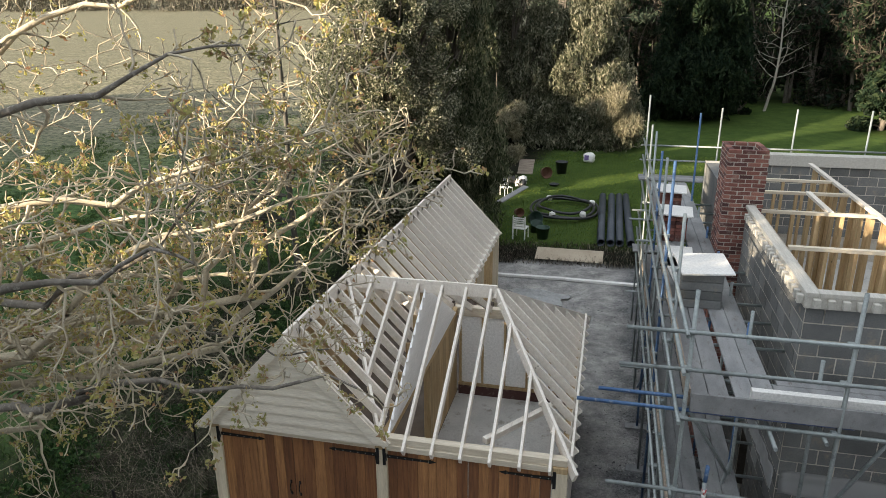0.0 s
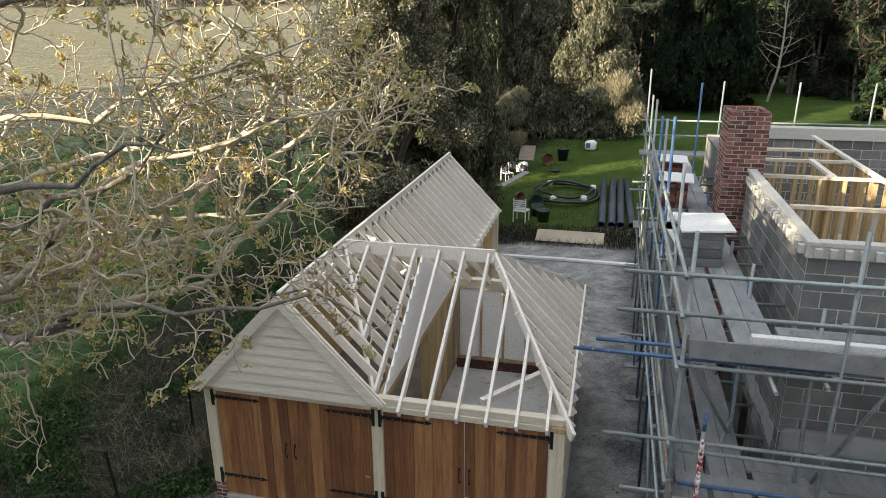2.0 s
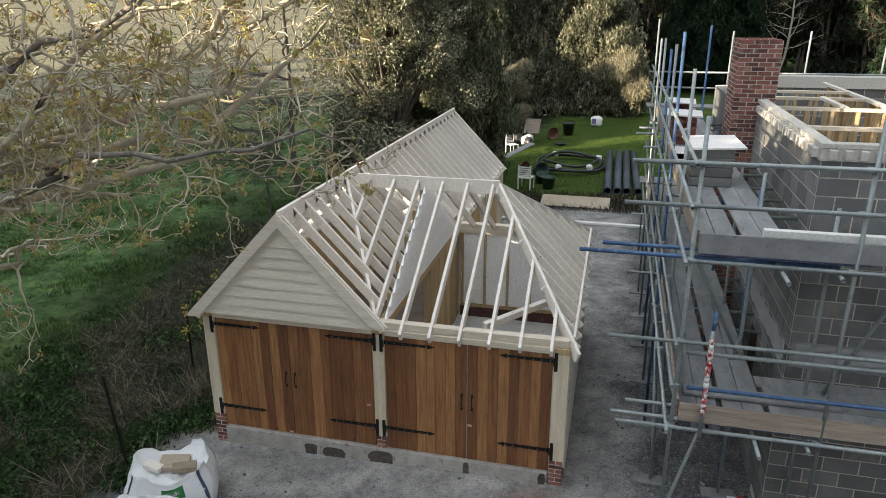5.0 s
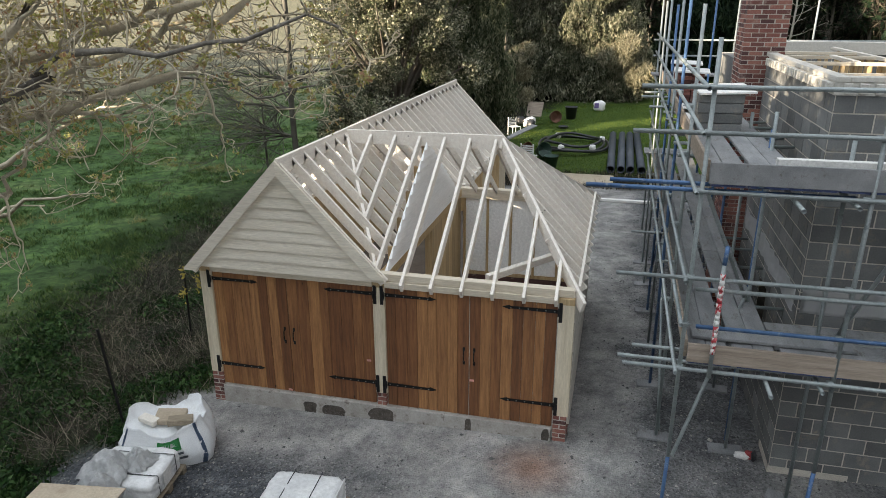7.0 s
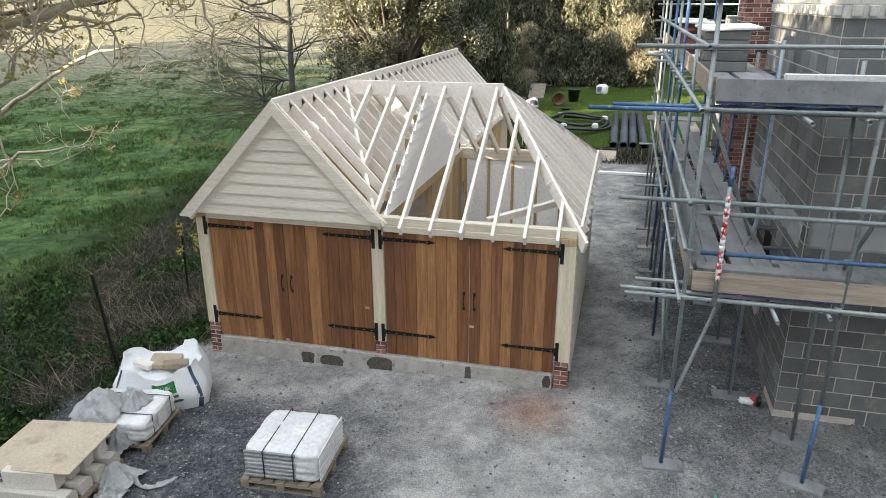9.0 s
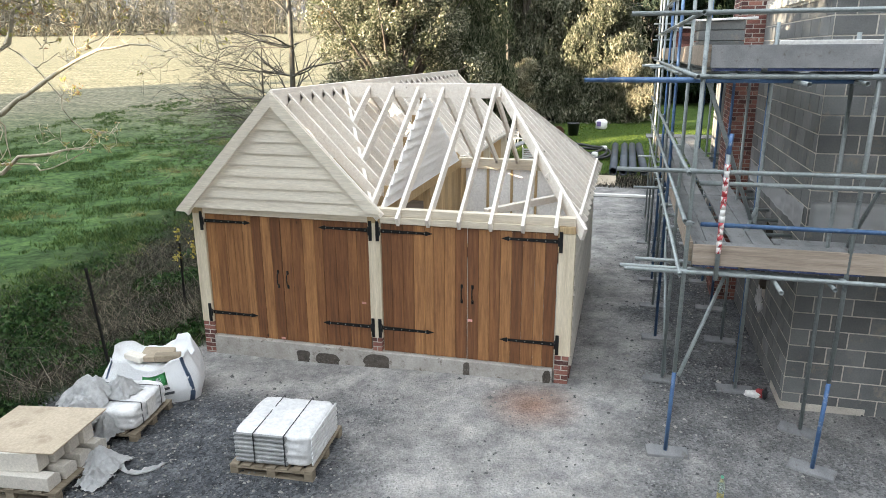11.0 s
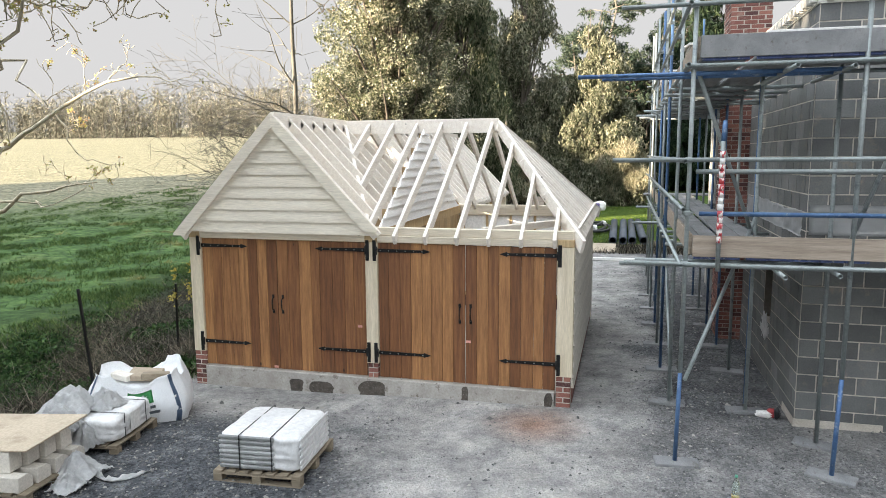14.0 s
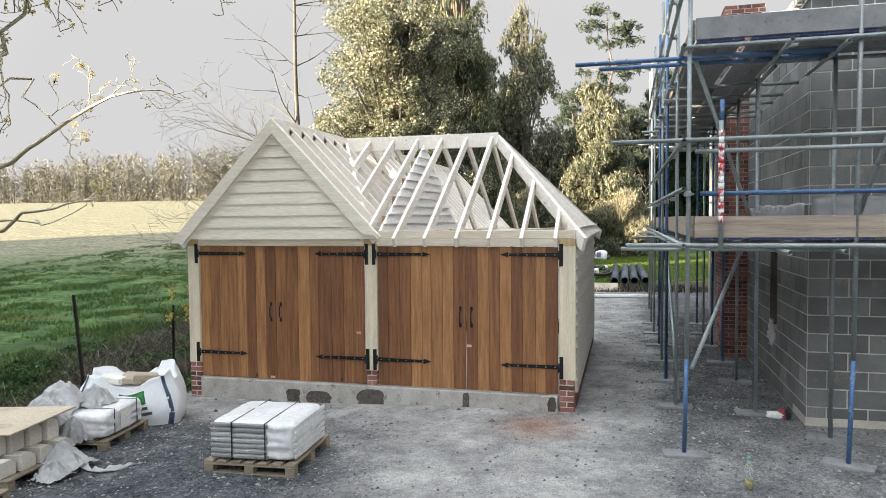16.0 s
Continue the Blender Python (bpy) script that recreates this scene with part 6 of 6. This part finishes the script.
for i in range(41):
    f = i / 40
    c = Vector((0.02 + 0.52 * f, 0.02 - 0.16 * math.sin(math.pi * f * 0.95) + 0.16 * f * f, 0.0))
    row = []
    for j in range(7):
        g = j / 6 - 0.5
        w = 0.15 * (0.55 + 0.45 * math.sin(3 + 5 * f)) + 0.03
        row.append(bm.verts.new((c.x + 0.3 * g * w, c.y + g * w, 0.012 + 0.05 * (0.5 + noise.noise(Vector((f * 9, g * 4, 6)))) * (1 - (2 * g) ** 2) + 0.03 * (1 - f))))
    grid.append(row)
for i in range(40):
    for j in range(6):
        bm.faces.new((grid[i][j], grid[i + 1][j], grid[i + 1][j + 1], grid[i][j + 1])).smooth = True
bmesh.ops.solidify(bm, geom=bm.faces[:], thickness=0.003)
part("strip", bm, WRAP, film2)
film2.matrix_basis = pose(-2.0, -3.4, 0.0)

# big builder's bag
bag = thing("bulk_bag", "slumped white woven bulk bag full of offcuts, printed green", "bag")


def bag_side(a, f, out=0.0):
    """A point of the bag's side: angle a round it, f from the ground (0) to the rim (1)."""
    c, d = math.cos(a), math.sin(a)
    sq = (abs(c) ** 5 + abs(d) ** 5) ** -0.2
    corner = smooth(1.0, 1.14, sq)
    bulge = 0.90 + 0.16 * math.sin(math.pi * min(1.0, f * 0.95 + 0.12)) - 0.05 * f
    lobe = 0.5 + 0.5 * noise.noise(Vector((c * 0.8, d * 0.8, 7.7)))
    rim = 0.57 + 0.15 * corner * (0.4 + 1.2 * lobe) + 0.045 * noise.noise(Vector((c * 3.1, d * 3.1, 2.2))) + (0.09 if c > 0.55 and d > 0.2 else 0.0) * corner
    fold = 0.05 * noise.noise(Vector((c * 1.9, d * 1.9, f * 2.2 + 9))) + 0.032 * noise.noise(Vector((c * 4.5, d * 4.5, f * 1.6))) + 0.03 * (1 - abs(noise.noise(Vector((c * 7, d * 7, f * 3 + 4))))) ** 4
    tuck = -0.05 * corner * f * f
    r = sq * (bulge + fold + tuck) + out
    return Vector((c * r * 0.62, d * r * 0.48, rim * f))


bm = bmesh.new()
NA, NF = 96, 18
rings = [[bm.verts.new(bag_side(2 * math.pi * i / NA, k / NF)) for i in range(NA)] for k in range(NF + 1)]
for k in range(5):
    g = (k + 1) / 5
    ring = []
    for i in range(NA):
        p = bag_side(2 * math.pi * i / NA, 1.0)
        q = 1 - 0.04 * (k + 1) - 0.5 * g ** 3
        ring.append(bm.verts.new((p.x * q, p.y * q, p.z + (0.50 - p.z) * min(1.0, 0.15 + g) + 0.02 * noise.noise(Vector((p.x * 6, p.y * 6, k))))))
    rings.append(ring)
for r0, r1 in zip(rings, rings[1:]):
    for i in range(NA):
        bm.faces.new((r0[i], r0[(i + 1) % NA], r1[(i + 1) % NA], r1[i])).smooth = True
bm.faces.new(rings[-1])
bm.faces.new(rings[0][::-1])
part("cloth", bm, BAGCLOTH, bag)


def bag_patch(name, a0, a1, f0, f1, mat, label):
    b2 = bmesh.new()
    g2 = [[b2.verts.new(bag_side(a0 + (a1 - a0) * i / 12, f0 + (f1 - f0) * j / 5, 0.008)) for i in range(13)] for j in range(6)]
    for j in range(5):
        for i in range(12):
            b2.faces.new((g2[j][i], g2[j][i + 1], g2[j + 1][i + 1], g2[j + 1][i])).smooth = True
    bmesh.ops.solidify(b2, geom=b2.faces[:], thickness=0.002)
    part(name, b2, mat, bag, label)


bag_patch("print", -1.72, -1.22, 0.60, 0.86, GREENINK, "green printed panel")
bag_patch("print_bar", -1.66, -1.30, 0.70, 0.80, BAGCLOTH, "white bar in the print")
bag_patch("print_line", -1.62, -1.20, 0.48, 0.54, GREYINK, "grey printed line")
bag_patch("print_line", -1.50, -1.14, 0.36, 0.42, GREYINK, "grey printed line")
for a0 in (-2.42, -0.88, 0.62):
    bag_patch("strap", a0, a0 + 0.075, 0.10, 0.99, BLUESTRAP, "dark blue lifting strap")
bag.matrix_basis = pose(-2.80, -1.60, -0.10, 0, 0, 30)
for i, (x, y, z, l, w, a, b) in enumerate(((-2.78, -1.5, 0.44, 0.42, 0.3, 20, 6), (-2.55, -1.60, 0.47, 0.34, 0.22, 30, -8), (-3.02, -1.66, 0.45, 0.3, 0.14, -10, 5))):
    ob = tagged(link_mesh("board_offcut", slab(-l / 2, -w / 2, 0, l / 2, w / 2, 0.08, 0.01), (PLYWOOD, PALLET, CASTSTONE)[i]), "offcut of board lying in the bulk bag", "offcut")
    ob.matrix_basis = pose(x, y, z, b, 4, a)

# pallet of cast stones under a sheet of board
pallet(pose(-2.75, -3.72, -0.02, 0, 0, 6), 1.1, 0.95)


def cast_stone(l, w, h, m, label="pale cast stone sill on a pallet"):
    bm = bmesh.new()
    prof = [(-w / 2, 0), (w / 2, 0), (w / 2, h * 0.7), (w * 0.15, h), (-w / 2, h)]
    a = [bm.verts.new((-l / 2, y, z)) for y, z in prof]
    b = [bm.verts.new((l / 2, y, z)) for y, z in prof]
    bm.faces.new(a)
    bm.faces.new(b[::-1])
    for i in range(5):
        bm.faces.new((a[i], b[i], b[(i + 1) % 5], a[(i + 1) % 5]))
    bmesh.ops.recalc_face_normals(bm, faces=bm.faces[:])
    bmesh.ops.bevel(bm, geom=bm.edges[:], offset=0.006, segments=1, affect="EDGES")
    ob = tagged(link_mesh("cast_stone", bm, CASTSTONE), label, "cast stone", "stones on the pallet")
    ob.matrix_basis = m
    return ob


for i in range(4):
    cast_stone(0.95, 0.20, 0.16, pose(-2.72, -4.08 + i * 0.235, 0.115, 0, 0, 6))
for i in range(4):
    cast_stone(0.62, 0.18, 0.22, pose(-2.72 + 0.02 * i, -4.02 + i * 0.2, 0.278, 0, 0, 9))
bm = slab(-0.62, -0.45, 0, 0.55, 0.47, 0.018, 0.003)
ply = tagged(link_mesh("plywood_sheet", bm, PLYWOOD), "sheet of weathered plywood lying over stacked stones", "plywood")
ply.matrix_basis = pose(-2.78, -3.65, 0.505, 2, -3, 5)
pallet(pose(-2.4, -4.75, -0.02, 0, 0, 10), 1.0, 0.8)

# fence posts along the field
for i, (x, y, h, lx, ly) in enumerate(((-3.95, -1.1, 1.85, -0.12, 0.02), (-5.05, 2.37, 1.5, 0.02, 0.0), (-4.0, -4.2, 1.5, -0.08, 0.0), (-5.0, 5.2, 1.2, 0.0, 0.03))):
    g = ground_z(x, y) - 0.2
    bm = beam((x, y, g), (x + lx * h, y + ly * h, g + h), 0.036, 0.036, (1, 0, 0))
    tagged(link_mesh("fence_post", bm, IRON), "thin dark fence post leaning in rough grass", "post", "posts along the field")

# small litter
bottle = thing("bottle", "clear plastic bottle with yellow liquid on the gravel", "bottle", at=(4.62, -2.42, 0.01))
CLEAR, nt_, b_ = material("clear_plastic")
b_.inputs["Base Color"].default_value = (0.8, 0.9, 0.85, 1)
b_.inputs["Transmission Weight"].default_value = 0.85
b_.inputs["Roughness"].default_value = 0.15
YELLOW = plain("yellow_drink", (0.6, 0.42, 0.03), (0.65, 0.45, 0.04), None, 4, 20, 0.3, 0.0)
GREENCAP = plain("green_cap", (0.1, 0.4, 0.25), (0.12, 0.45, 0.3), None, 4, 20, 0.5, 0.0)
bm = bmesh.new()
prof = [(0.0, 0.0), (0.036, 0.0), (0.038, 0.02), (0.038, 0.19), (0.03, 0.23), (0.014, 0.265), (0.014, 0.28), (0.0, 0.28)]
rings = [[bm.verts.new((r * math.cos(t), r * math.sin(t), z)) for t in [2 * math.pi * i / 12 for i in range(12)]] for r, z in prof[1:-1]]
for r0, r1 in zip(rings, rings[1:]):
    for i in range(12):
        bm.faces.new((r0[i], r0[(i + 1) % 12], r1[(i + 1) % 12], r1[i])).smooth = True
bm.faces.new(rings[0][::-1])
bm.faces.new(rings[-1])
part("body", bm, CLEAR, bottle)
part("drink", pipe_bm(bmesh.new(), (0, 0, 0.004), (0, 0, 0.09), 0.034, False, 12), YELLOW, bottle, "yellow liquid")
part("cap", pipe_bm(bmesh.new(), (0, 0, 0.281), (0, 0, 0.302), 0.016, False, 10), GREENCAP, bottle, "green cap")
sack = thing("paper_sack", "torn red, white and black cement sack by the wall", "sack")
RED = plain("red_print", (0.35, 0.04, 0.05), (0.45, 0.07, 0.07), None, 5, 40, 0.7, 0.1)
part("white_panel", lump(bmesh.new(), 0, 0, 0.06, 0.16, 0.09, 0.07, 41, 0.4, 2.2, 3, 3), WHITEPAINT, sack)
part("red_panel", lump(bmesh.new(), 0.14, 0.03, 0.09, 0.09, 0.08, 0.10, 42, 0.4, 2.2, 3, 3), RED, sack, "red printed panel")
part("black_panel", lump(bmesh.new(), 0.24, 0.0, 0.11, 0.06, 0.1, 0.12, 43, 0.4, 2.2, 3, 3), BLACKPLASTIC, sack, "black printed panel")
sack.matrix_basis = pose(5.34, 0.16, 0.0, 0, 0, -8) @ Matrix.Scale(0.62, 4)

# ---------------------------------------------------------------- lawn and soil bed behind the yard
PIPEGREY = plain("dark_plastic_pipe", (0.035, 0.045, 0.06), (0.06, 0.075, 0.095), None, 2, 20, 0.45, 0.2)
for i, (x, dx) in enumerate(((3.1, -0.05), (3.48, 0.0), (3.83, 0.0), (4.25, -0.1))):
    z = ground_z(x, 21) + 0.17
    ob = tagged(link_mesh("drain_pipe", pipe_bm(bmesh.new(), (x, 17.9, z), (x + dx, 25.6, z + 0.02), 0.155, True, 20), PIPEGREY), "long dark plastic drain pipe lying on the lawn", "pipe", "pipes on the lawn")
coil = thing("pipe_coil", "coil of black corrugated pipe on the lawn", "pipe coil", at=(1.35, 22.9, 0.05))
for k, (r, z, sq) in enumerate(((1.55, 0.1, 1.0), (1.35, 0.12, 1.05), (1.2, 0.28, 0.98))):
    bm = bmesh.new()
    n = 40
    rings = []
    for i in range(n):
        t = 2 * math.pi * i / n
        c = Vector((math.cos(t) * r, math.sin(t) * r * 1.25 * sq, z + 0.05 * math.sin(3 * t + k)))
        d = Vector((math.cos(t), math.sin(t), 0))
        rr = 0.066 if i % 2 else 0.058
        rings.append([bm.verts.new(c + d * math.cos(a) * rr + Vector((0, 0, 1)) * math.sin(a) * rr) for a in [2 * math.pi * j / 8 for j in range(8)]])
    for i in range(n):
        r0, r1 = rings[i], rings[(i + 1) % n]
        for j in range(8):
            bm.faces.new((r0[j], r0[(j + 1) % 8], r1[(j + 1) % 8], r1[j])).smooth = True
    bmesh.ops.recalc_face_normals(bm, faces=bm.faces[:])
    part("turn", bm, BLACKPLASTIC, coil)
for a in (0.5, 2.2, 4.4, 5.4):
    part("tie", lump(bmesh.new(), 1.4 * math.cos(a), 1.7 * math.sin(a), 0.2, 0.14, 0.12, 0.13, int(a * 10), 0.3, 2, 3, 3), WHITEPAINT, coil, "white binding")
bm = slab(-1.25, -0.42, 0, 1.25, 0.42, 0.02, 0.003)
ob = tagged(link_mesh("chipboard_sheet", bm, PLYWOOD), "long sheet of pale board lying on the soil", "board")
ob.matrix_basis = pose(1.98, 16.35, ground_z(2, 16.4) + 0.12, 14, 0, -1)
for i, (x0, y0, x1, y1) in enumerate(((-0.5, 14.05, 2.0, 13.95), (2.02, 13.93, 4.45, 13.72))):
    bm = beam((x0, y0, ground_z(x0, y0) + 0.1), (x1, y1, ground_z(x1, y1) + 0.1), 0.16, 0.08)
    tagged(link_mesh("edging_plank", bm, WHITEPAINT), "pale plank laid as an edge across the yard", "plank", "planks edging the yard")
tarp = tagged(link_mesh("plastic_sheet", crumple(0.9, 0.5, 0.3, 55), WRAP), "crumpled white plastic sheet behind the garage", "plastic sheet")
tarp.matrix_basis = pose(1.25, 12.2, ground_z(1.2, 12.2), 0, 0, -8)
tagged(link_mesh("soil_edging", slab(4.4, 17.55, -0.1, 6.6, 17.62, 0.22, 0.006), PALLET), "brown timber edging board", "edging")


def garden_chair(m):
    c = thing("garden_chair", "white plastic garden chair on the soil", "chair")
    part("seat", slab(-0.24, -0.24, 0.40, 0.24, 0.24, 0.43, 0.008), WHITEPAINT, c)
    for i in range(5):
        part("back_slat", slab(-0.22, 0.22, 0.48 + i * 0.075, 0.22, 0.24, 0.53 + i * 0.075, 0.004), WHITEPAINT, c)
    for x in (-0.24, 0.2):
        part("leg", slab(x, -0.24, 0, x + 0.04, -0.2, 0.4, 0.006), WHITEPAINT, c)
        part("back_post", slab(x, 0.2, 0, x + 0.04, 0.245, 0.88, 0.006), WHITEPAINT, c)
    c.matrix_basis = m


garden_chair(pose(-0.15, 18.6, ground_z(-0.1, 18.6), 0, 0, 170) @ Matrix.Scale(1.15, 4))
garden_chair(pose(-1.75, 25.4, 0.0, 0, 0, 40))


def bin_pot(x, y, r, h, mat, label, lean=0, nm="plant_pot"):
    bm = bmesh.new()
    prof = [(r * 0.75, 0), (r, h), (r * 1.06, h), (r * 1.06, h - 0.04), (r * 0.9, h - 0.05), (r * 0.7, 0.03)]
    rings = [[bm.verts.new((q * math.cos(t), q * math.sin(t), z)) for t in [2 * math.pi * i / 16 for i in range(16)]] for q, z in prof]
    for r0, r1 in zip(rings, rings[1:]):
        for i in range(16):
            bm.faces.new((r0[i], r0[(i + 1) % 16], r1[(i + 1) % 16], r1[i])).smooth = True
    bm.faces.new(rings[0][::-1])
    bm.faces.new(rings[-1])
    bmesh.ops.recalc_face_normals(bm, faces=bm.faces[:])
    ob = tagged(link_mesh(nm, bm, mat), label, "pot", "pots by the lawn")
    ob.matrix_basis = pose(x, y, ground_z(x, y) + (r if lean > 60 else 0), lean, 0, 30)


GREENPOT = plain("dark_green_plastic", (0.02, 0.05, 0.035), (0.04, 0.08, 0.06), None, 3, 20, 0.5, 0.1)
TERRACOTTA = plain("terracotta", (0.16, 0.08, 0.05), (0.24, 0.12, 0.08), None, 3, 20, 0.8, 0.2)
for x, y, r, h, mt, lb, ln in ((0.75, 18.7, 0.28, 0.5, GREENPOT, "dark green plastic bin on the soil", 0), (0.35, 19.6, 0.26, 0.45, GREENPOT, "dark green plastic bin on the soil", 20), (0.1, 20.5, 0.3, 0.5, GREENPOT, "dark green tub tipped over", 70),
                               (-0.75, 22.0, 0.2, 0.4, TERRACOTTA, "terracotta pot lying on its side", 80), (-0.3, 30.3, 0.32, 0.4, TERRACOTTA, "terracotta pot lying on its side", 85), (0.6, 31.5, 0.35, 0.7, BLACKPLASTIC, "black bin under the bushes", 0), (0.45, 28.3, 0.25, 0.12, BLACKPLASTIC, "black tray on the lawn", 0)):
    bin_pot(x, y, r, h, mt, lb, ln, "plant_pot" if mt is TERRACOTTA else "garden_bin")
bm = slab(-0.42, -0.02, 0, 0.42, 0.02, 0.9, 0.004)
ob = tagged(link_mesh("leaning_board", bm, TOEBOARD), "pale board leaning on junk under the trees", "board")
ob.matrix_basis = pose(-1.2, 28.6, 0.45, -38, 0, -6)
ob = tagged(link_mesh("timber_plank", slab(-0.15, -1.3, 0, 0.15, 1.3, 0.05, 0.004), BOARD), "grey plank leaning by the lawn", "plank")
ob.matrix_basis = pose(-1.25, 24.2, 0.35, 6, 8, -22)
junk = thing("junk_heap", "heap of white and grey garden junk under trees", "junk", at=(-1.5, 26.6, 0))
for i in range(7):
    part("scrap", lump(bmesh.new(), orng.uniform(-0.5, 0.5), orng.uniform(-0.7, 0.7), 0.25 + orng.uniform(0, 0.3), 0.2, 0.2, 0.2, i + 60, 0.5, 2.2, 3, 3), WHITEPAINT if i % 3 else BLACKPLASTIC, junk)
whitebag = thing("garden_sack", "white and purple sack on the lawn edge", "sack", at=(2.05, 35.0, ground_z(2, 35)))
PURPLE = plain("purple_print", (0.14, 0.10, 0.25), (0.2, 0.15, 0.34), None, 4, 30, 0.6, 0.1)
part("body", lump(bmesh.new(), 0, 0, 0.3, 0.34, 0.28, 0.3, 71, 0.25, 2, 4, 3), WHITEPAINT, whitebag)
part("white_panel", slab(-0.28, -0.31, 0.2, -0.02, -0.24, 0.5, 0.02), PURPLE, whitebag, "purple printed panel")

# ---------------------------------------------------------------- things on the scaffold decks
stack = thing("block_stack", "stack of pale blocks under a white board on the deck", "stack", at=(4.62, 1.75, D2))
for k in range(4):
    for i in range(3):
        part("block", slab(-0.30, -0.34 + i * 0.228, 0.004 + k * 0.14, 0.30, -0.116 + i * 0.228, 0.138 + k * 0.14, 0.01), BLOCK, stack)
ob = tagged(link_mesh("cover_board", slab(-0.36, -0.42, 0, 0.40, 0.46, 0.03, 0.004), WHITEPAINT), "white board laid over stacked blocks", "board")
ob.matrix_basis = pose(4.64, 1.78, D2 + 0.566, 2, -2, 4)
for x, y in ((4.5, 5.0), (4.55, 6.9)):
    st = thing("brick_stack", "stack of red bricks under a white board", "bricks", "brick stacks on the deck", at=(x, y, D2))
    for k in range(8):
        for i in range(2):
            for j in range(4):
                piece("brick", BRICK_FULL, pose(-0.11 + i * 0.22, -0.165 + j * 0.11, 0.002 + k * 0.068), st)
    ob = tagged(link_mesh("cover_board", slab(-0.32, -0.36, 0, 0.32, 0.36, 0.03, 0.004), WHITEPAINT), "white board laid over stacked bricks", "board")
    ob.matrix_basis = pose(x, y, D2 + 0.548, 1, 2, -4)
ob = tagged(link_mesh("long_timber", slab(4.85, -1.47, 0, 6.75, -1.38, 0.235, 0.005), WHITEPAINT), "long pale timber lying behind the toe board", "timber")
ob.location.z = D2 + 0.012
ob = tagged(link_mesh("loose_plank", slab(4.3, -1.5, 0, 6.1, -1.28, 0.038, 0.005), BOARD), "loose scaffold plank on the lower deck", "plank")
ob.matrix_basis = pose(0, 0.45, D1 + 0.016)
for (x, y, a, l) in ((4.55, 2.9, 5, 1.6), (4.5, 3.8, -4, 1.2)):
    ob = tagged(link_mesh("white_sheet_board", slab(-0.26, -l / 2, 0, 0.26, l / 2, 0.02, 0.004), WHITEPAINT), "white sheet of board lying on the deck", "board")
    ob.matrix_basis = pose(x, y, D2 + 0.012, 0, 0, a)
# taped warning tube
warn = part("warning_tube", pipe_bm(bmesh.new(), (4.45, -1.66, 2.2), (4.45, -1.66, 3.55), R), STEEL, scaffold)
part("tube_end", pipe_bm(bmesh.new(), (4.45, -1.66, 3.552), (4.46, -1.66, 3.76), R), BLUESTEEL, scaffold, "blue end of the tube")
REDTAPE, nt_, b_ = material("red_and_white_tape")
nt_.links.new(ramp(nt_, noise_tex(nt_, coords(nt_, (1, 1, 0.6)), 26, 3, 0.6), [(0.46, (0.46, 0.05, 0.06)), (0.53, (0.68, 0.64, 0.61))]), b_.inputs["Base Color"])
b_.inputs["Roughness"].default_value = 0.5
for i in range(14):
    z = 2.5 + i * 0.068
    mt = WHITEPAINT if i in (5, 6, 12) else REDTAPE
    tp = part("tape", pipe_bm(bmesh.new(), (4.45, -1.66, z), (4.452, -1.66, z + 0.066), 0.0275 + 0.002 * (i * 7 % 3), False, 10), mt, scaffold, "red and white warning tape" if i == 0 else "")
# torn sheeting on the house wall above the lower deck
def film_strip(p, q, z0, z1, out, seed):
    """A thin crumpled strip of film hung on a wall from p to q, standing off towards out."""
    p, q, out = Vector(p), Vector(q), Vector(out)
    bm = bmesh.new()
    n, m = 60, 8
    grid = []
    for i in range(n + 1):
        f = i / n
        row = []
        top = z1 + 0.07 * noise.noise(Vector((f * 6, seed, 0)))
        for j in range(m + 1):
            g = j / m
            c = p.lerp(q, f)
            off = 0.035 + 0.03 * noise.noise(Vector((f * 22, g * 3, seed))) + 0.05 * (1 - g) * abs(noise.noise(Vector((f * 7, g, seed + 4))))
            row.append(bm.verts.new((c.x + out.x * off, c.y + out.y * off, z0 + (top - z0) * g)))
        grid.append(row)
    for i in range(n):
        for j in range(m):
            bm.faces.new((grid[i][j], grid[i + 1][j], grid[i + 1][j + 1], grid[i][j + 1])).smooth = True
    bmesh.ops.solidify(bm, geom=bm.faces[:], thickness=0.003)
    return bm


FILM, nt_, b_ = material("clear_film")
b_.inputs["Base Color"].default_value = (0.75, 0.76, 0.76, 1)
b_.inputs["Roughness"].default_value = 0.35
b_.inputs["Alpha"].default_value = 0.4
bump(nt_, b_, noise_tex(nt_, coords(nt_), 14, 5), 0.5, 0.02)
tagged(link_mesh("wall_sheeting", film_strip((HXL, HY + 0.05, 0), (HXL, 3.9, 0), D1 + 0.05, 2.72, (-1, 0, 0), 3.0), FILM), "torn clear sheeting hung along the block wall", "sheeting")
tagged(link_mesh("wall_sheeting", film_strip((HXL + 0.02, HY, 0), (HXL + 5.2, HY, 0), D1 + 0.08, 2.8, (0, -1, 0), 7.0), FILM), "torn clear sheeting hung along the block wall", "sheeting")
